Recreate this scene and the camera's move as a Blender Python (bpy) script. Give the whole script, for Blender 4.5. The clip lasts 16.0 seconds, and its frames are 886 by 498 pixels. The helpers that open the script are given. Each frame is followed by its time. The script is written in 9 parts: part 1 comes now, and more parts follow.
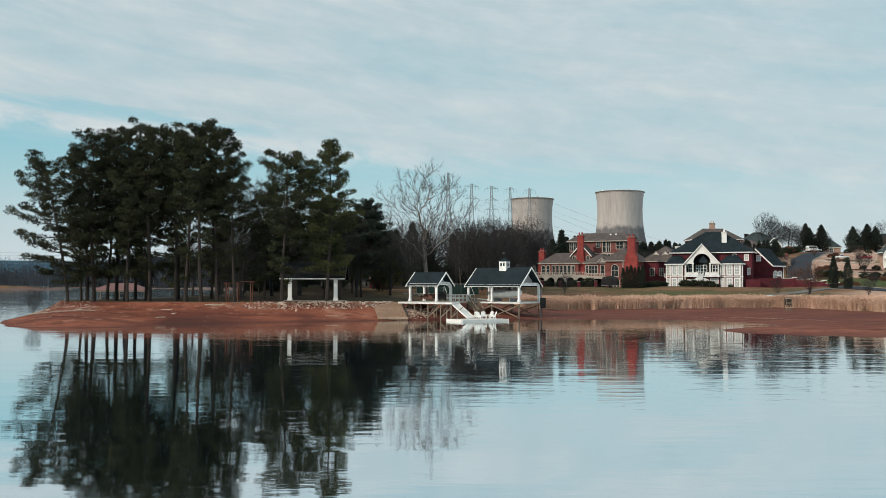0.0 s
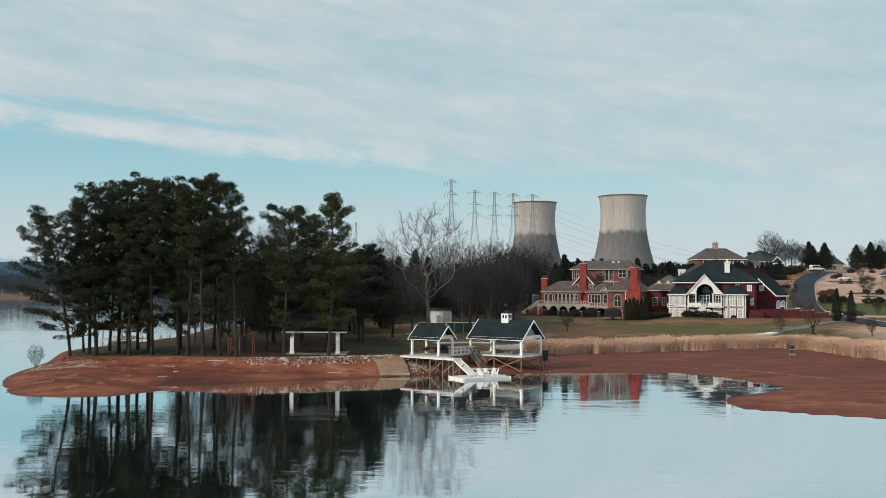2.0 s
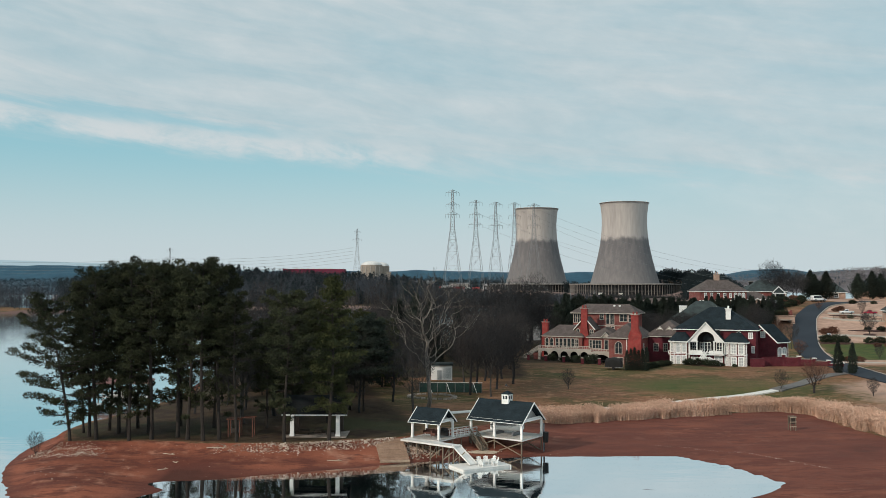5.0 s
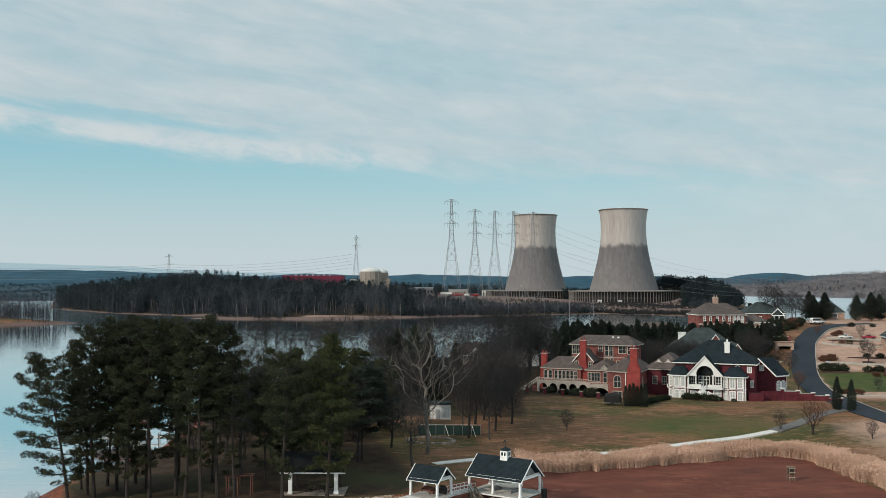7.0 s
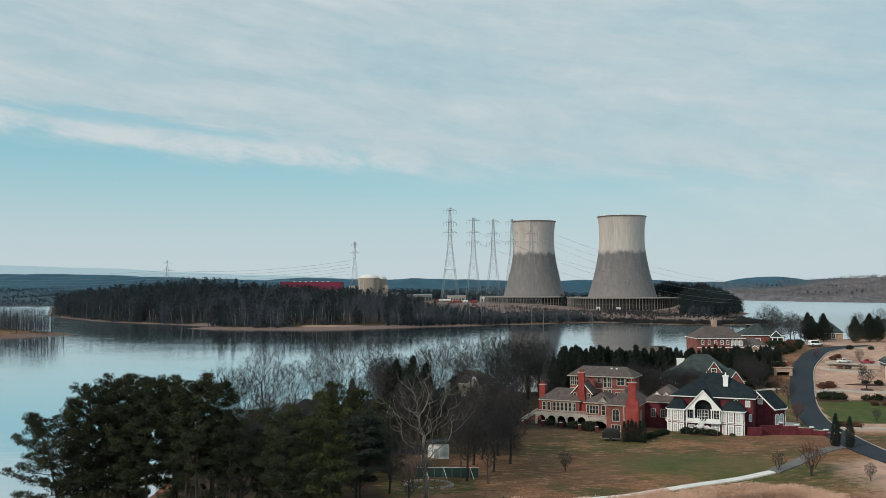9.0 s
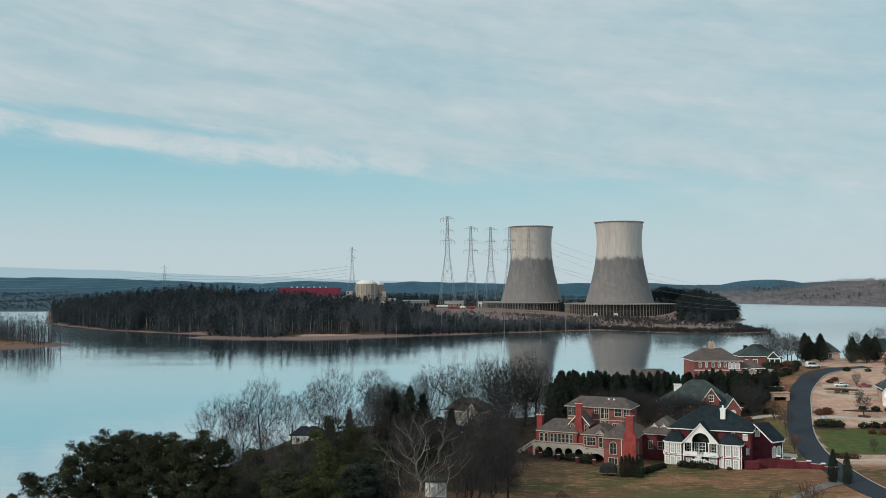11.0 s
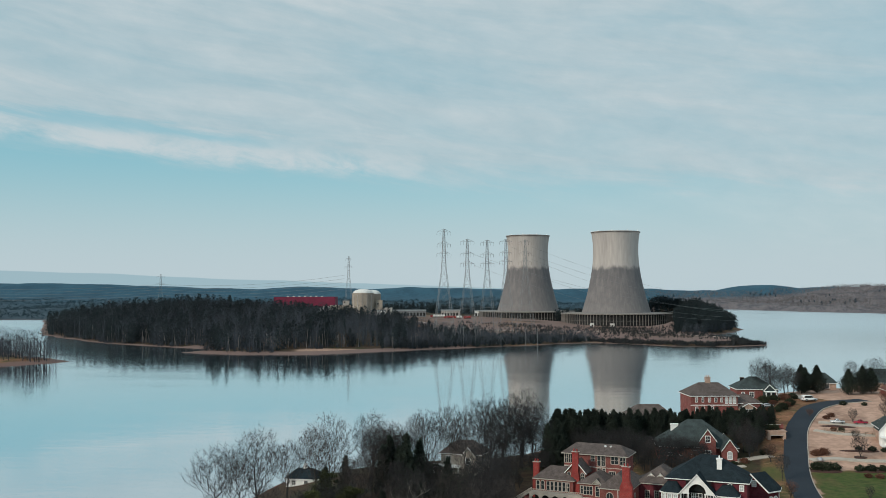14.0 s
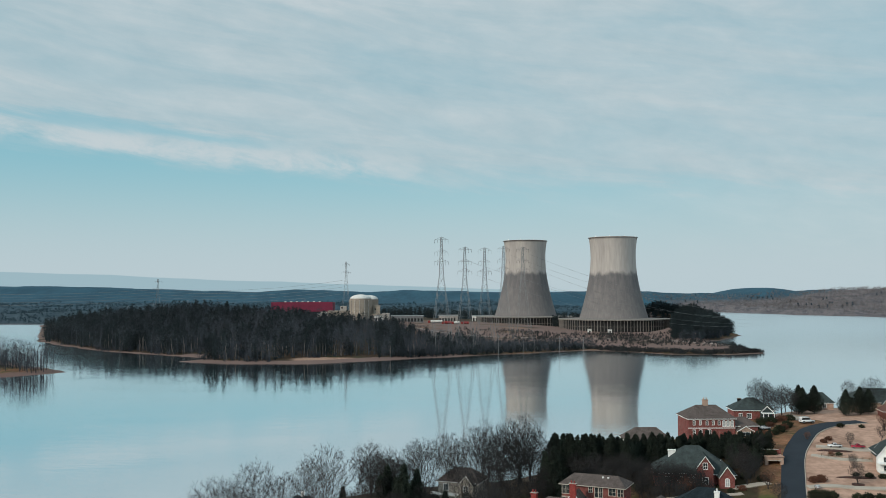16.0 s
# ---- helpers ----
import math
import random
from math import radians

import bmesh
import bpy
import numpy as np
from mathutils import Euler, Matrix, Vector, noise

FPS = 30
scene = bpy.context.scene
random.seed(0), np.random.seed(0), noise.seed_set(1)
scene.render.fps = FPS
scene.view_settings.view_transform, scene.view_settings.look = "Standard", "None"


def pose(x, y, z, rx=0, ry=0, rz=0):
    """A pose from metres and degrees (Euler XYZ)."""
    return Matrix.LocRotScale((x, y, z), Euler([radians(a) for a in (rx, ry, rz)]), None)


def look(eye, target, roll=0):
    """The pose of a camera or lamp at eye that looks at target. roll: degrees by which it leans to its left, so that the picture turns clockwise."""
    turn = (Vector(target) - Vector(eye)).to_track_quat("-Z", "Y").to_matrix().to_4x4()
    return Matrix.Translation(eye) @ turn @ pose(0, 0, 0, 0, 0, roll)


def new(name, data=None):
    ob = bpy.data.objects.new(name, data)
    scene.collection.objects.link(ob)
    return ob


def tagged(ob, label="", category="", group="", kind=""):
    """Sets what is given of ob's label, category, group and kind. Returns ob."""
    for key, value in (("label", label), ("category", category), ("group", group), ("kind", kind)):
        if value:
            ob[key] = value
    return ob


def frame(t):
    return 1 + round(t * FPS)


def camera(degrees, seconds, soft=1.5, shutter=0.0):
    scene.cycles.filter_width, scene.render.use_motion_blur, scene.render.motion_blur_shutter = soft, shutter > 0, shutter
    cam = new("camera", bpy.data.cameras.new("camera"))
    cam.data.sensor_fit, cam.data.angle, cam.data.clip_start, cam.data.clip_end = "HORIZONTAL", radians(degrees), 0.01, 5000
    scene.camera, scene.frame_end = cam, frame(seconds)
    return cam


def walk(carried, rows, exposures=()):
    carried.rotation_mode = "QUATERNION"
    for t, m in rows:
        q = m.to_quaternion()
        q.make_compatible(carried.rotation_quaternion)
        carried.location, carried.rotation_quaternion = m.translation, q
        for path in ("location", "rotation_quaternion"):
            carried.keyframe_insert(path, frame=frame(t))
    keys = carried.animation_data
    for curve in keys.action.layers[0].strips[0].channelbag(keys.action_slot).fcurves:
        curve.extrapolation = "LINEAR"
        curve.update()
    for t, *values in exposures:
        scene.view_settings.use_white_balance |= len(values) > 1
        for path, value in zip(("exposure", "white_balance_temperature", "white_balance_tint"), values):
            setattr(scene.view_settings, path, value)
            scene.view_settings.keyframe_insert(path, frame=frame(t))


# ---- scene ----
cam = camera(50.8, 16.0, soft=0.72)
# the drone's climb: seconds, x, y, z, then the turn in degrees
PATH = [
    (0.0, -0.34, 0.74, 4.98, 92.219, -0.101, 0.348),
    (0.5, -0.31, 0.69, 6.94, 92.206, -0.100, 0.413),
    (1.0, -0.27, 0.64, 8.92, 92.215, -0.098, 0.463),
    (1.5, -0.24, 0.60, 10.91, 92.203, -0.094, 0.513),
    (2.0, -0.20, 0.55, 12.91, 92.198, -0.091, 0.540),
    (2.5, -0.17, 0.51, 14.92, 92.206, -0.086, 0.564),
    (3.0, -0.14, 0.46, 16.94, 92.213, -0.081, 0.603),
    (3.5, -0.11, 0.42, 18.96, 92.214, -0.075, 0.619),
    (4.0, -0.08, 0.37, 20.99, 92.215, -0.069, 0.624),
    (4.5, -0.05, 0.32, 23.02, 92.226, -0.062, 0.632),
    (5.0, -0.02, 0.28, 25.05, 92.232, -0.055, 0.629),
    (7.5, 0.12, 0.05, 35.23, 92.418, -0.015, 0.560),
    (8.0, 0.14, 0.00, 37.27, 92.444, -0.006, 0.542),
    (8.5, 0.17, -0.04, 39.31, 92.484, 0.002, 0.516),
    (9.0, 0.19, -0.09, 41.34, 92.524, 0.011, 0.489),
    (11.5, 0.29, -0.32, 51.55, 92.649, 0.053, 0.300),
    (12.0, 0.31, -0.36, 53.59, 92.694, 0.061, 0.270),
    (12.5, 0.33, -0.41, 55.64, 92.737, 0.068, 0.224),
    (13.0, 0.35, -0.46, 57.70, 92.757, 0.075, 0.184),
    (13.5, 0.36, -0.50, 59.76, 92.788, 0.082, 0.162),
    (14.0, 0.38, -0.55, 61.83, 92.804, 0.088, 0.126),
    (14.5, 0.39, -0.59, 63.91, 92.829, 0.094, 0.080),
    (15.0, 0.41, -0.64, 65.99, 92.855, 0.099, 0.056),
    (15.5, 0.42, -0.68, 68.09, 92.866, 0.103, 0.016),
    (16.0, 0.43, -0.73, 70.20, 92.873, 0.107, -0.025),
]
walk(cam, [(t, pose(x, y, z, rx, ry, rz)) for t, x, y, z, rx, ry, rz in PATH], ((0.0, 0.10, 6650, 13), (4.0, 0.05, 6650, 13.5), (9.0, 0.02, 6540, 11.5), (16.0, -0.08, 6400, 10.5)))

# ---- sky, clouds and sun ----
SUN_EL, SUN_AZ = radians(28), radians(-128)      # azimuth from +y towards +x: low behind the lake, to the left
world = bpy.data.worlds.new("winter_sky")
scene.world = world
world.use_nodes = True
wn, wl = world.node_tree.nodes, world.node_tree.links
wn.clear()


def wnode(kind, **values):
    n = wn.new(kind)
    for k, v in values.items():
        n.inputs[k].default_value = v
    return n


def wmath(op, a, b=None, c=None, clamp=False):
    n = wn.new("ShaderNodeMath")
    n.operation, n.use_clamp = op, clamp
    for i, v in enumerate((a, b, c)):
        if v is None:
            continue
        if isinstance(v, (int, float)):
            n.inputs[i].default_value = v
        else:
            wl.new(v, n.inputs[i])
    return n.outputs[0]


def wmix(fac, a, b):
    n = wn.new("ShaderNodeMix")
    n.data_type = "RGBA"
    for sock, v in ((n.inputs[0], fac), (n.inputs[6], a), (n.inputs[7], b)):
        if isinstance(v, (int, float)):
            sock.default_value = v
        elif isinstance(v, tuple):
            sock.default_value = (*v, 1)
        else:
            wl.new(v, sock)
    return n.outputs[2]


def wramp(v, lo, hi):
    n = wn.new("ShaderNodeMapRange")
    n.interpolation_type = "SMOOTHSTEP"
    wl.new(v, n.inputs[0])
    n.inputs[1].default_value, n.inputs[2].default_value = lo, hi
    return n.outputs[0]


coord = wn.new("ShaderNodeTexCoord")
axes = wn.new("ShaderNodeSeparateXYZ")
wl.new(coord.outputs["Generated"], axes.inputs[0])
azim = wmath("ARCTAN2", axes.outputs[0], axes.outputs[1])
elev = wmath("ARCSINE", axes.outputs[2])
sky = wn.new("ShaderNodeTexSky")
sky.sky_type, sky.sun_disc = "NISHITA", False
sky.sun_elevation, sky.sun_rotation = SUN_EL, SUN_AZ
sky.air_density, sky.dust_density, sky.ozone_density = 1.0, 1.0, 2.0
# thin winter cirrus, drawn out along a shallow slant
flat = wn.new("ShaderNodeCombineXYZ")
lift = wmath("ADD", wmath("MAXIMUM", elev, 0.0), 0.07)
slant = wmath("ADD", elev, wmath("MULTIPLY", azim, 0.15))
wl.new(wmath("MULTIPLY", azim, 2.2), flat.inputs[0])
wl.new(wmath("MULTIPLY", slant, 15.0), flat.inputs[1])
streak = wnode("ShaderNodeTexNoise", Scale=1.6, Detail=7.0, Roughness=0.62, Distortion=0.5)
wl.new(flat.outputs[0], streak.inputs["Vector"])
flat2 = wn.new("ShaderNodeCombineXYZ")
wl.new(wmath("MULTIPLY", azim, 4.0), flat2.inputs[0])
wl.new(wmath("MULTIPLY", slant, 9.0), flat2.inputs[1])
puff = wnode("ShaderNodeTexNoise", Scale=4.5, Detail=8.0, Roughness=0.6, Distortion=0.3)
wl.new(flat2.outputs[0], puff.inputs["Vector"])
s0 = wmath("SUBTRACT", streak.outputs[0], 0.5)
p0 = wmath("SUBTRACT", puff.outputs[0], 0.5)
low_edge = wmath("ADD", elev, wmath("MULTIPLY", azim, 0.074))
edge = wmath("SUBTRACT", low_edge, 0.119)
ragged = wmath("ADD", edge, wmath("ADD", wmath("MULTIPLY", s0, 0.075), wmath("MULTIPLY", p0, 0.022)))
cover = wmath("MULTIPLY", wramp(ragged, -0.016, 0.032), wmath("ADD", 0.86, wmath("MULTIPLY", s0, 0.9), clamp=True))
cover = wmath("MAXIMUM", cover, wmath("MULTIPLY", wmath("MULTIPLY", wramp(azim, -0.05, 0.45), 0.72), wramp(ragged, -0.10, 0.05)))
gap = wmath("ADD", wmath("SUBTRACT", low_edge, 0.1475), wmath("MULTIPLY", s0, 0.05))
gap = wmath("MULTIPLY", wmath("MULTIPLY", wramp(gap, -0.008, 0.0), wramp(gap, 0.011, 0.001)), wramp(azim, -0.12, -0.26))
cover = wmath("MULTIPLY", cover, wmath("MULTIPLY_ADD", gap, -0.6, 0.9), clamp=True)
tint = wmath("ADD", wmath("MULTIPLY", s0, 1.05), wmath("MULTIPLY", p0, 1.0))
cloud = wmix(wmath("ADD", tint, 0.45, clamp=True), (0.41, 0.525, 0.565), (0.635, 0.69, 0.70))
clear = wn.new("ShaderNodeMix")
clear.data_type, clear.blend_type = "RGBA", "MULTIPLY"
clear.inputs[0].default_value = 1.0
wl.new(sky.outputs[0], clear.inputs[6])
clear.inputs[7].default_value = (0.115, 0.135, 0.118, 1)
blue = wmix(0.72, clear.outputs[2], (0.248, 0.538, 0.628))
hazy = wmix(wmath("MULTIPLY", wramp(elev, 0.165, 0.015), 0.92), blue, (0.533, 0.628, 0.661))
# one bright drawn-out wisp along the cloud's lower edge
wisp = wmath("ADD", wmath("SUBTRACT", low_edge, 0.1265), wmath("MULTIPLY", s0, 0.035))
wisp = wmath("MULTIPLY", wmath("MULTIPLY", wramp(wisp, -0.012, 0.0), wramp(wisp, 0.024, 0.004)), wmath("MULTIPLY", wramp(azim, 0.02, -0.10), wramp(puff.outputs[0], 0.30, 0.62)))
shade = wmix(wmath("MULTIPLY", wisp, 0.85), wmix(cover, hazy, cloud), (0.60, 0.665, 0.68))
# the palest ridge on the horizon, and the overcast growing brighter towards the zenith
flat3 = wn.new("ShaderNodeCombineXYZ")
crag = wnode("ShaderNodeTexNoise", Scale=7.0, Detail=4.0, Roughness=0.5)
wl.new(wmath("MULTIPLY", azim, 1.0), flat3.inputs[0])
wl.new(flat3.outputs[0], crag.inputs["Vector"])
crest_line = wmath("ADD", wmath("MULTIPLY", azim, -0.034), wmath("MULTIPLY_ADD", crag.outputs[0], 0.006, 0.0062))
far_ridge = wmath("MULTIPLY", wramp(wmath("SUBTRACT", crest_line, elev), -0.0005, 0.0006), 0.85)
shade = wmix(far_ridge, shade, (0.325, 0.475, 0.53))
bright = wn.new("ShaderNodeVectorMath")
bright.operation = "SCALE"
wl.new(shade, bright.inputs[0])
wl.new(wmath("MULTIPLY_ADD", wramp(elev, 0.32, 1.25), 0.25, 1.0), bright.inputs["Scale"])
shade = bright.outputs[0]
back = wn.new("ShaderNodeBackground")
wl.new(shade, back.inputs[0])
back.inputs[1].default_value = 1.0
wl.new(back.outputs[0], wn.new("ShaderNodeOutputWorld").inputs[0])

sun = new("sun", bpy.data.lights.new("sun", "SUN"))
sun.data.energy, sun.data.angle, sun.data.color = 2.3, radians(3.0), (1.0, 0.9, 0.76)
away = Vector((math.sin(SUN_AZ) * math.cos(SUN_EL), math.cos(SUN_AZ) * math.cos(SUN_EL), math.sin(SUN_EL)))
sun.matrix_world = look(away * 300, (0, 0, 0))
scene.view_settings.exposure = 0.0


# ---- materials ----
def material(name, base, other=None, rough=0.8, metal=0.0, scale=1.0, fine=12.0, bump=0.0, stretch=(1, 1, 1), spread=0.5, vary=0.0, contrast=0.16, spec=0.4, fine_amount=0.3):
    """A two-scale noise surface in object metres; vary: brightness that differs from object to object."""
    m = bpy.data.materials.new(name)
    m.use_nodes = True
    n, l = m.node_tree.nodes, m.node_tree.links
    b = n["Principled BSDF"]
    b.inputs["Roughness"].default_value, b.inputs["Metallic"].default_value = rough, metal
    b.inputs["Specular IOR Level"].default_value = spec
    tc = n.new("ShaderNodeTexCoord")
    mp = n.new("ShaderNodeMapping")
    mp.inputs["Scale"].default_value = stretch
    l.new(tc.outputs["Object"], mp.inputs[0])
    big = n.new("ShaderNodeTexNoise")
    big.inputs["Scale"].default_value, big.inputs["Detail"].default_value = scale, 5
    small = n.new("ShaderNodeTexNoise")
    small.inputs["Scale"].default_value, small.inputs["Detail"].default_value = fine, 4
    for t in (big, small):
        l.new(mp.outputs[0], t.inputs["Vector"])
    other = other or tuple(c * 0.7 for c in base)
    ramp = n.new("ShaderNodeMapRange")
    ramp.inputs[1].default_value, ramp.inputs[2].default_value = spread - contrast, spread + contrast
    l.new(big.outputs[0], ramp.inputs[0])
    mix = n.new("ShaderNodeMix")
    mix.data_type = "RGBA"
    mix.inputs[6].default_value, mix.inputs[7].default_value = (*base, 1), (*other, 1)
    l.new(ramp.outputs[0], mix.inputs[0])
    grain = n.new("ShaderNodeMapRange")
    grain.inputs[1].default_value, grain.inputs[2].default_value = 0.3, 0.7
    grain.inputs[3].default_value, grain.inputs[4].default_value = 1 - fine_amount, 1 + fine_amount
    l.new(small.outputs[0], grain.inputs[0])
    mul = n.new("ShaderNodeVectorMath")
    mul.operation = "SCALE"
    l.new(mix.outputs[2], mul.inputs[0])
    l.new(grain.outputs[0], mul.inputs["Scale"])
    out = mul.outputs[0]
    if vary:
        info = n.new("ShaderNodeObjectInfo")
        rr = n.new("ShaderNodeMapRange")
        rr.inputs[3].default_value, rr.inputs[4].default_value = 1 - vary, 1 + vary
        l.new(info.outputs["Random"], rr.inputs[0])
        m2 = n.new("ShaderNodeVectorMath")
        m2.operation = "SCALE"
        l.new(out, m2.inputs[0])
        l.new(rr.outputs[0], m2.inputs["Scale"])
        out = m2.outputs[0]
    l.new(out, b.inputs["Base Color"])
    if bump:
        bp = n.new("ShaderNodeBump")
        bp.inputs["Strength"].default_value, bp.inputs["Distance"].default_value = 0.6, bump
        l.new(small.outputs[0], bp.inputs["Height"])
        l.new(bp.outputs[0], b.inputs["Normal"])
    return m


def coursed(name, brick, brick2, mortar, course=0.075, length=0.22, joint=0.012, rough=0.85):
    """Brickwork or shingle coursing far too fine to be told apart, on every upright face."""
    m = bpy.data.materials.new(name)
    m.use_nodes = True
    n, l = m.node_tree.nodes, m.node_tree.links
    b = n["Principled BSDF"]
    b.inputs["Roughness"].default_value = rough
    b.inputs["Specular IOR Level"].default_value = 0.12
    tc = n.new("ShaderNodeTexCoord")
    sep = n.new("ShaderNodeSeparateXYZ")
    l.new(tc.outputs["Object"], sep.inputs[0])
    add = n.new("ShaderNodeMath")
    l.new(sep.outputs[0], add.inputs[0])
    l.new(sep.outputs[1], add.inputs[1])
    com = n.new("ShaderNodeCombineXYZ")
    l.new(add.outputs[0], com.inputs[0])
    l.new(sep.outputs[2], com.inputs[1])
    bt = n.new("ShaderNodeTexBrick")
    bt.inputs["Color1"].default_value, bt.inputs["Color2"].default_value, bt.inputs["Mortar"].default_value = (*brick, 1), (*brick2, 1), (*mortar, 1)
    bt.inputs["Scale"].default_value = 1.0
    bt.inputs["Brick Width"].default_value, bt.inputs["Row Height"].default_value, bt.inputs["Mortar Size"].default_value = length, course, joint
    l.new(com.outputs[0], bt.inputs["Vector"])
    ns = n.new("ShaderNodeTexNoise")
    ns.inputs["Scale"].default_value, ns.inputs["Detail"].default_value = 0.6, 6
    l.new(tc.outputs["Object"], ns.inputs["Vector"])
    mr = n.new("ShaderNodeMapRange")
    mr.inputs[1].default_value, mr.inputs[2].default_value, mr.inputs[3].default_value, mr.inputs[4].default_value = 0.3, 0.7, 0.72, 1.22
    l.new(ns.outputs[0], mr.inputs[0])
    sc = n.new("ShaderNodeVectorMath")
    sc.operation = "SCALE"
    l.new(bt.outputs[0], sc.inputs[0])
    l.new(mr.outputs[0], sc.inputs["Scale"])
    l.new(sc.outputs[0], b.inputs["Base Color"])
    return m


WHITE = material("white_paint", (0.86, 0.86, 0.84), (0.76, 0.76, 0.74), 0.55, scale=0.7, fine_amount=0.06)
CREAM = material("cream_trim", (0.46, 0.415, 0.365), (0.36, 0.325, 0.285), 0.6, scale=0.8, fine_amount=0.1)
RED = coursed("red_brick", (0.24, 0.064, 0.058), (0.178, 0.048, 0.044), (0.22, 0.115, 0.10))
CHIMNEY_RED = coursed("bright_red_brick", (0.33, 0.045, 0.042), (0.26, 0.035, 0.033), (0.26, 0.085, 0.075))
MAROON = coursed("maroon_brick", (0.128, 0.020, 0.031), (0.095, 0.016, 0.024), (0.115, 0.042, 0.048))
PALE_BRICK = coursed("pale_brick", (0.48, 0.30, 0.23), (0.40, 0.25, 0.19), (0.42, 0.34, 0.28))
SHINGLE = coursed("charcoal_shingle", (0.022, 0.033, 0.040), (0.016, 0.025, 0.031), (0.011, 0.016, 0.019), 0.14, 0.3, 0.012, 0.9)
BROWN_SHINGLE = coursed("brown_shingle", (0.132, 0.106, 0.098), (0.10, 0.082, 0.076), (0.07, 0.058, 0.054), 0.14, 0.3, 0.012, 0.9)
GREEN_SHINGLE = coursed("grey_green_shingle", (0.058, 0.075, 0.075), (0.045, 0.058, 0.060), (0.04, 0.05, 0.05), 0.14, 0.3, 0.012, 0.9)
GLASS = material("dark_window", (0.02, 0.028, 0.032), (0.035, 0.045, 0.05), 0.08, scale=0.4, fine_amount=0.1, spec=0.6)
CURTAIN = material("curtained_window", (0.60, 0.62, 0.62), (0.24, 0.27, 0.28), 0.15, scale=0.5, fine_amount=0.1)
# near-black that paints in the shade of recesses and openings
SHADE = material("shade_black", (0.012, 0.012, 0.012), None, 0.9)
WOOD = material("weathered_wood", (0.22, 0.17, 0.125), (0.15, 0.115, 0.085), 0.85, scale=1.5, fine=20, stretch=(1, 1, 0.2))
DECK = material("pale_deck_boards", (0.55, 0.53, 0.50), (0.44, 0.42, 0.39), 0.8, scale=0.8, fine=14)
DOCKWHITE = material("whitewashed_dock", (0.74, 0.72, 0.69), (0.60, 0.58, 0.55), 0.75, scale=0.6, fine=10, fine_amount=0.1)
ASPHALT = material("asphalt", (0.015, 0.023, 0.034), (0.012, 0.019, 0.029), 0.9, scale=0.15, fine=6, fine_amount=0.15)
CONCRETE = material("pale_concrete", (0.72, 0.69, 0.65), (0.62, 0.59, 0.55), 0.9, scale=0.3, fine=5, fine_amount=0.12)
DRIVE = material("drive_concrete", (0.46, 0.40, 0.34), (0.38, 0.33, 0.28), 0.9, scale=0.3, fine=5, fine_amount=0.12)
STONE = material("rubble_stone", (0.40, 0.35, 0.31), (0.24, 0.19, 0.16), 0.9, scale=2.0, fine=9, vary=0.3)
BARK = material("pine_bark", (0.042, 0.033, 0.028), (0.024, 0.020, 0.018), 0.95, scale=1.2, fine=9, stretch=(1, 1, 0.3))
PALE_BARK = material("pale_bark", (0.24, 0.215, 0.19), (0.12, 0.105, 0.09), 0.95, scale=0.5, fine=6, stretch=(1, 1, 0.3))
TWIG = material("winter_twigs", (0.036, 0.035, 0.037), (0.020, 0.0195, 0.0205), 0.95, scale=0.3, vary=0.3)
NEEDLE = material("pine_needles", (0.051, 0.056, 0.028), (0.022, 0.026, 0.016), 0.8, scale=0.45, fine=5, vary=0.25, spec=0.12)
GREEN_NEEDLE = material("olive_needles", (0.068, 0.071, 0.028), (0.029, 0.037, 0.017), 0.8, scale=0.45, fine=5, vary=0.2, spec=0.12)
CEDAR = material("cedar_foliage", (0.034, 0.045, 0.034), (0.017, 0.024, 0.019), 0.75, scale=0.5, fine=4, vary=0.25, spec=0.2)
SHRUB = material("clipped_shrub", (0.035, 0.045, 0.025), (0.02, 0.025, 0.015), 0.8, scale=0.8, fine=6, vary=0.3, spec=0.2)
RUST_SHRUB = material("rusty_shrub", (0.16, 0.075, 0.05), (0.09, 0.045, 0.032), 0.85, scale=0.8, fine=6, vary=0.3, spec=0.2)
REED = material("dry_reeds", (0.70, 0.475, 0.36), (0.50, 0.325, 0.235), 0.9, scale=0.12, fine=3.0, vary=0.0)
# steel's own light grey, also standing in for haze on the far pylons
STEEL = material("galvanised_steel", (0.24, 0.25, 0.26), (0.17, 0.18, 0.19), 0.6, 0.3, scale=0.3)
DARK_METAL = material("dark_metal", (0.03, 0.03, 0.032), None, 0.5, 0.3)
RUBBER = material("rubber", (0.018, 0.018, 0.018), None, 0.9)


# ---- building helpers ----
def box(bm, x0, y0, z0, x1, y1, z1):
    v = [bm.verts.new(c) for c in ((x0, y0, z0), (x1, y0, z0), (x1, y1, z0), (x0, y1, z0), (x0, y0, z1), (x1, y0, z1), (x1, y1, z1), (x0, y1, z1))]
    for f in ((0, 3, 2, 1), (4, 5, 6, 7), (0, 1, 5, 4), (1, 2, 6, 5), (2, 3, 7, 6), (3, 0, 4, 7)):
        bm.faces.new([v[i] for i in f])
    return bm


def boxes(*rows):
    bm = bmesh.new()
    for r in rows:
        box(bm, *r)
    return bm


